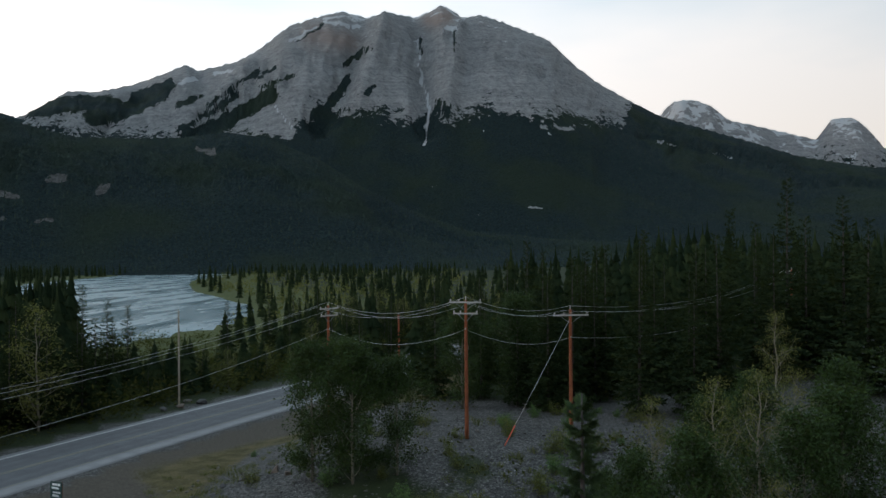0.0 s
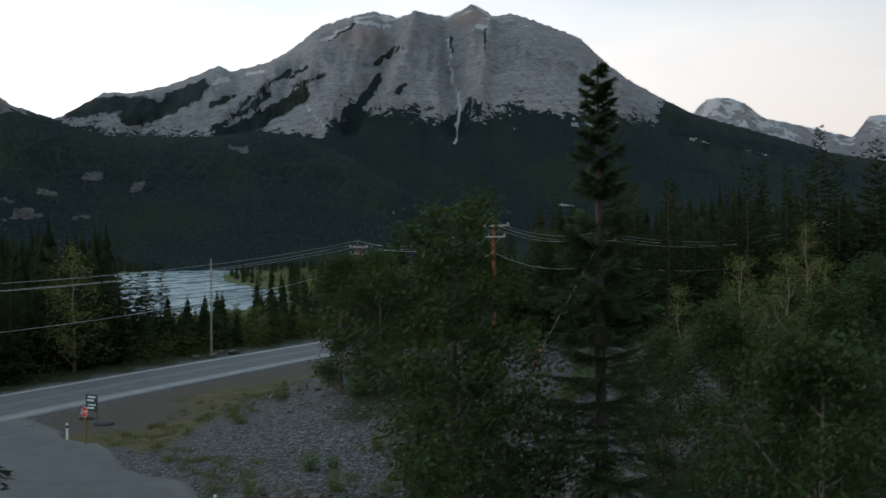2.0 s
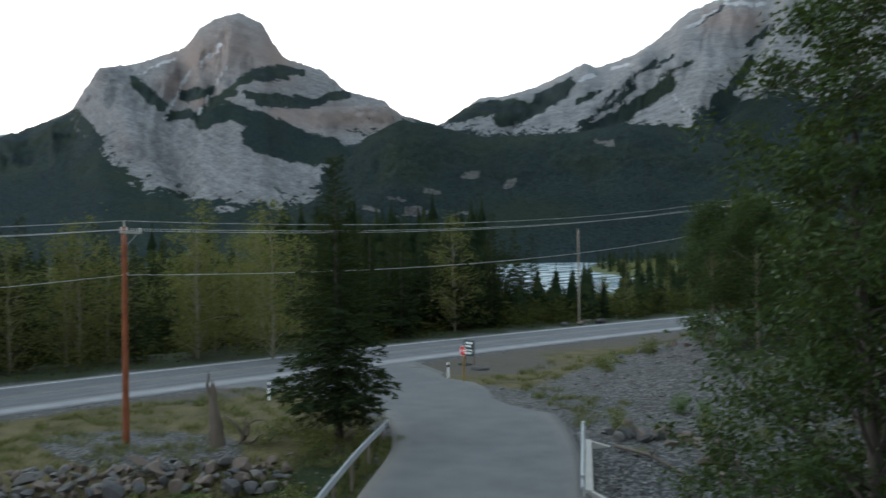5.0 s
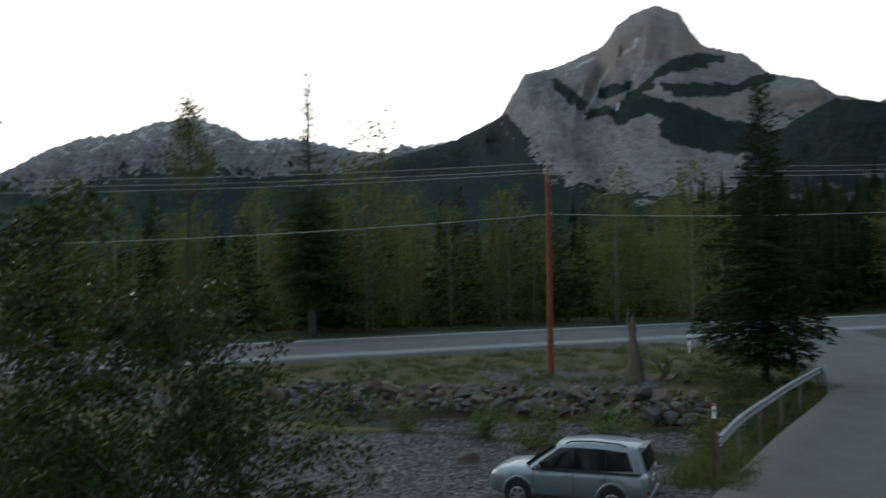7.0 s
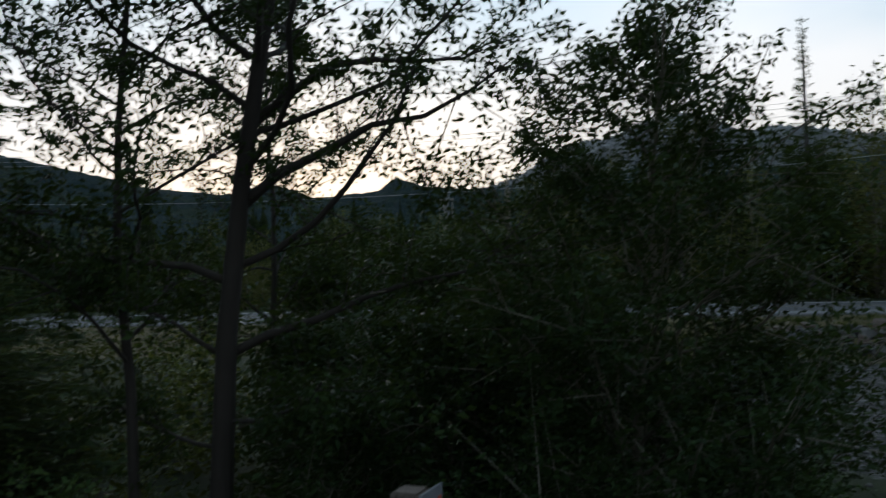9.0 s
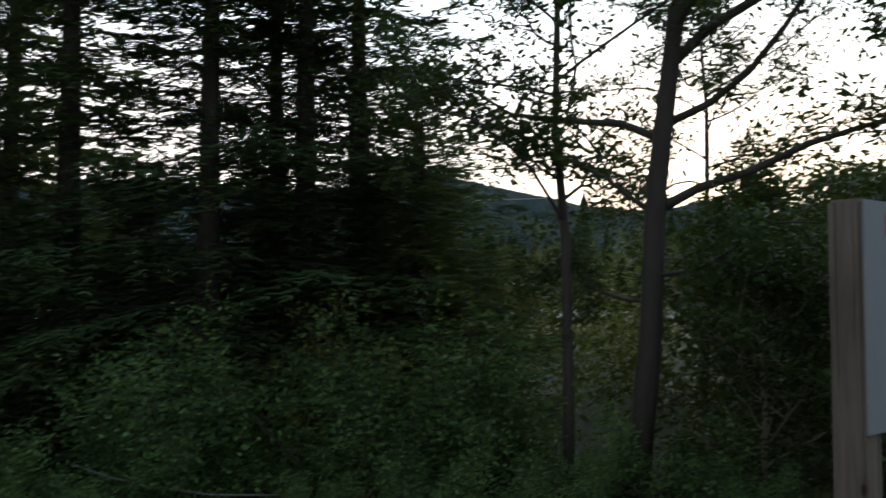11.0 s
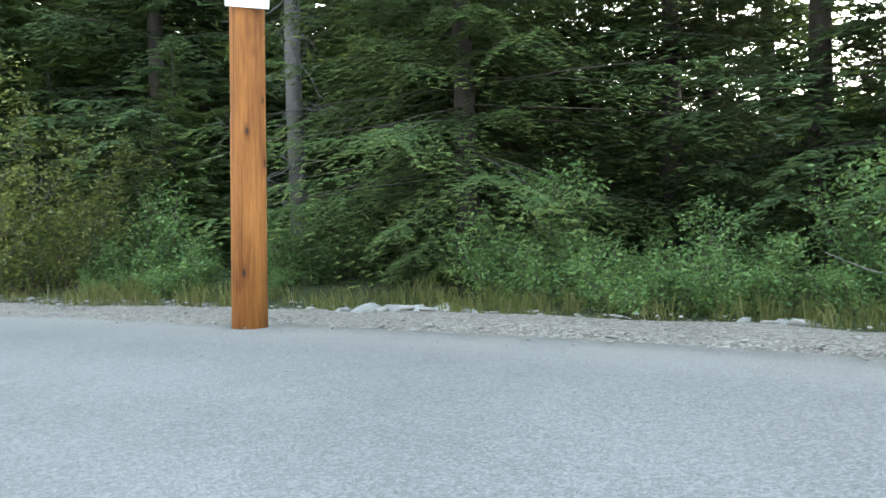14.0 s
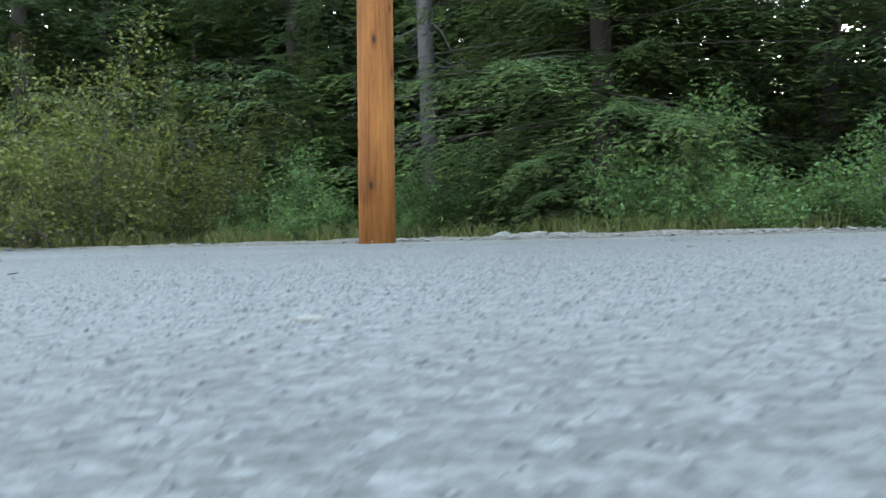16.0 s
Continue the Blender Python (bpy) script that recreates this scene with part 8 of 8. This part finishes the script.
    full_b = belt + [(x, -y, z) for x, y, z in belt[-2:0:-1]]
    full_r = roof + [(x, -y, z) for x, y, z in roof[-2:0:-1]]
    bm = bmesh.new()
    n = len(full_b)
    mid = [tuple((0.5 * a + 0.5 * b) + (0.035 * np.sign(a) * (abs(a) > 0.1) if k == 1 else 0) for k, (a, b) in enumerate(zip(p, q))) for p, q in zip(full_b, full_r)]
    rings = [[bm.verts.new(p) for p in ring] for ring in (full_b, mid, full_r, [(x * 0.93 - 0.05, y * 0.82, z + 0.045) for x, y, z in full_r])]
    for a, b in zip(rings[:-1], rings[1:]):
        for i in range(n):
            bm.faces.new([a[i], a[(i + 1) % n], b[(i + 1) % n], b[i]])
    bm.faces.new(rings[-1])
    bmesh.ops.recalc_face_normals(bm, faces=bm.faces[:])
    for f in bm.faces:
        f.smooth = True
    part("cabin", bm, M_PAINT, car)

    def pane(name, corners, out, label, mat=M_GLASS):
        c = [Vector(p) for p in corners]
        nrm = (c[1] - c[0]).cross(c[2] - c[0]).normalized()
        if nrm.dot(Vector(out)) < 0:
            nrm = -nrm
        b2 = bmesh.new()
        top = [b2.verts.new(p + nrm * 0.03) for p in c]
        bot = [b2.verts.new(p - nrm * 0.02) for p in c]
        b2.faces.new(top)
        b2.faces.new(bot[::-1])
        for i in range(len(c)):
            j = (i + 1) % len(c)
            b2.faces.new([top[i], bot[i], bot[j], top[j]])
        bmesh.ops.recalc_face_normals(b2, faces=b2.faces[:])
        part(name, b2, mat, car, label)
    for s in (1, -1):
        pane("side_window", [(0.9, s * 0.835, 1.06), (-0.265, s * 0.868, 1.08), (-0.25, s * 0.705, 1.57), (0.14, s * 0.69, 1.545)], (0, s, 0), "dark side window")
        pane("side_window", [(-0.275, s * 0.868, 1.08), (-1.155, s * 0.866, 1.09), (-1.145, s * 0.705, 1.575), (-0.26, s * 0.705, 1.575)], (0, s, 0), "dark side window")
        pane("side_window", [(-1.165, s * 0.864, 1.09), (-1.92, s * 0.838, 1.12), (-1.74, s * 0.705, 1.53), (-1.155, s * 0.705, 1.57)], (0, s, 0), "dark side window")
    pane("windscreen", [(1.17, 0.6, 1.06), (1.17, -0.6, 1.06), (0.35, -0.5, 1.55), (0.35, 0.5, 1.55)], (1, 0, 0.5), "dark windscreen")
    pane("rear_window", [(-2.27, 0.64, 1.12), (-2.27, -0.64, 1.12), (-2.12, -0.54, 1.53), (-2.12, 0.54, 1.53)], (-1, 0, 0.3), "dark rear window")
    for s in (1, -1):
        for x in (1.33, -1.34):
            # a flush black disc stands in for the shade inside the wheel well
            bm = cyl_bm(0.40, 0.40, 0.1, (x, s * 0.87, 0.37), 24, Matrix.Rotation(radians(90), 4, "X") @ Matrix.Translation((0, 0, -0.05)))
            part("wheel_well_disc", bm, M_TRIM, car, "black disc for the shaded wheel well")
            v2, f2 = tube([(x + 0.44 * math.cos(a), s * 0.9, 0.37 + 0.44 * math.sin(a)) for a in np.linspace(0.02, math.pi - 0.02, 16)], np.full(16, 0.04), 8)
            part("arch_flare", raw_mesh("arch_flare", v2, f2, M_PAINT, True), M_PAINT, car)
            w = part("wheel", cyl_bm(0.36, 0.36, 0.2, (x, s * 0.86, 0.36), 28, Matrix.Rotation(radians(90), 4, "X") @ Matrix.Translation((0, 0, -0.1)), 0.03), M_TYRE, car, "black rubber tyre")
            part("rim", cyl_bm(0.215, 0.205, 0.02, (x, s * 0.965, 0.36), 24, Matrix.Rotation(radians(90), 4, "X") @ Matrix.Translation((0, 0, -0.01))), M_TRIM, w)
            for k in range(6):
                t = Matrix.Translation((x, s * 0.98, 0.36)) @ Matrix.Rotation(k * math.pi / 3, 4, "Y")
                bm = bmesh.new()
                bmesh.ops.create_cube(bm, size=1.0, matrix=t @ Matrix.Translation((0, 0, 0.11)) @ Matrix.Diagonal((0.065, 0.02, 0.2, 1)))
                part("spoke", bm, M_RIM, w)
            v2, f2 = tube([(x + 0.205 * math.cos(a), s * 0.975, 0.36 + 0.205 * math.sin(a)) for a in np.linspace(0, 2 * math.pi, 21)], np.full(21, 0.018), 6, False)
            part("rim_edge", raw_mesh("rim_edge", v2, f2, M_RIM, True), M_RIM, w)
        part("sill", box_bm((1.8, 0.07, 0.2), (0, s * 0.885, 0.31), 0.03), M_TRIM, car, "black sill trim")
        v2, f2 = tube([(0.0, s * 0.58, 1.635), (-0.15, s * 0.585, 1.70), (-0.8, s * 0.59, 1.73), (-1.5, s * 0.58, 1.70), (-1.72, s * 0.57, 1.63)], np.full(5, 0.02), 8)
        part("roof_rail", raw_mesh("roof_rail", v2, f2, M_TRIM, True), M_TRIM, car, "black roof rail")
        for x in (-0.12, -1.05):
            part("door_handle", box_bm((0.2, 0.03, 0.035), (x, s * 0.915, 0.92), 0.01), M_RIM, car, "silver door handle")
        part("mirror", box_bm((0.12, 0.16, 0.14), (0.72, s * 0.97, 1.1), 0.03), M_PAINT, car)
        part("headlamp", box_bm((0.34, 0.22, 0.16), (1.98, s * 0.66, 0.78), 0.05, Matrix.Rotation(radians(-s * 28), 4, "Z")), M_CLEAR, car, "clear headlamp")
        part("indicator", box_bm((0.12, 0.08, 0.09), (1.9, s * 0.8, 0.76), 0.02, Matrix.Rotation(radians(-s * 28), 4, "Z")), M_AMBER, car, "amber side indicator")
        part("tail_lamp", box_bm((0.16, 0.2, 0.13), (-2.2, s * 0.72, 1.0), 0.03), M_CLEAR, car, "clear tail lamp")
        part("tail_lamp", box_bm((0.1, 0.26, 0.1), (-2.26, s * 0.66, 0.62), 0.02), M_TAIL, car, "red rear lamp")
        for x0, x1 in ((0.9, 0.9), (-0.26, -0.26), (-1.16, -1.16)):
            part("door_seam", box_bm((0.012, 0.012, 0.68), (x0, s * 0.9, 0.72)), M_TRIM, car)
    part("tailgate", box_bm((0.04, 1.3, 0.34), (-2.29, 0, 0.86), 0.015), M_PAINT, car)
    part("number_plate", box_bm((0.02, 0.3, 0.15), (-2.33, 0, 0.86), 0.004), M_WHITE, car, "white plate with a dark bar")
    part("plate_bar", box_bm((0.006, 0.22, 0.06), (-2.344, 0, 0.86)), M_TRIM, car)
    part("rear_bumper", box_bm((0.2, 1.6, 0.2), (-2.26, 0, 0.47), 0.05), M_PAINT, car)
    part("bumper_trim", box_bm((0.16, 1.45, 0.1), (-2.27, 0, 0.33), 0.03), M_TRIM, car, "black lower bumper")
    part("front_grille", box_bm((0.05, 0.9, 0.14), (2.27, 0, 0.6), 0.02), M_TRIM, car, "black grille")
    part("exhaust_pipe", cyl_bm(0.03, 0.03, 0.12, (-2.3, 0.5, 0.28), 10, Matrix.Rotation(radians(-90), 4, "Y")), M_RIM, car, "steel tailpipe")
    part("rear_spoiler", box_bm((0.2, 1.0, 0.035), (-2.1, 0, 1.615), 0.012, Matrix.Rotation(radians(6), 4, "Y")), M_PAINT, car)


build_lines()
build_signs()
build_rails()
build_rocks()
build_dead_wood()
build_car()
build_far_tower()
build_grit()
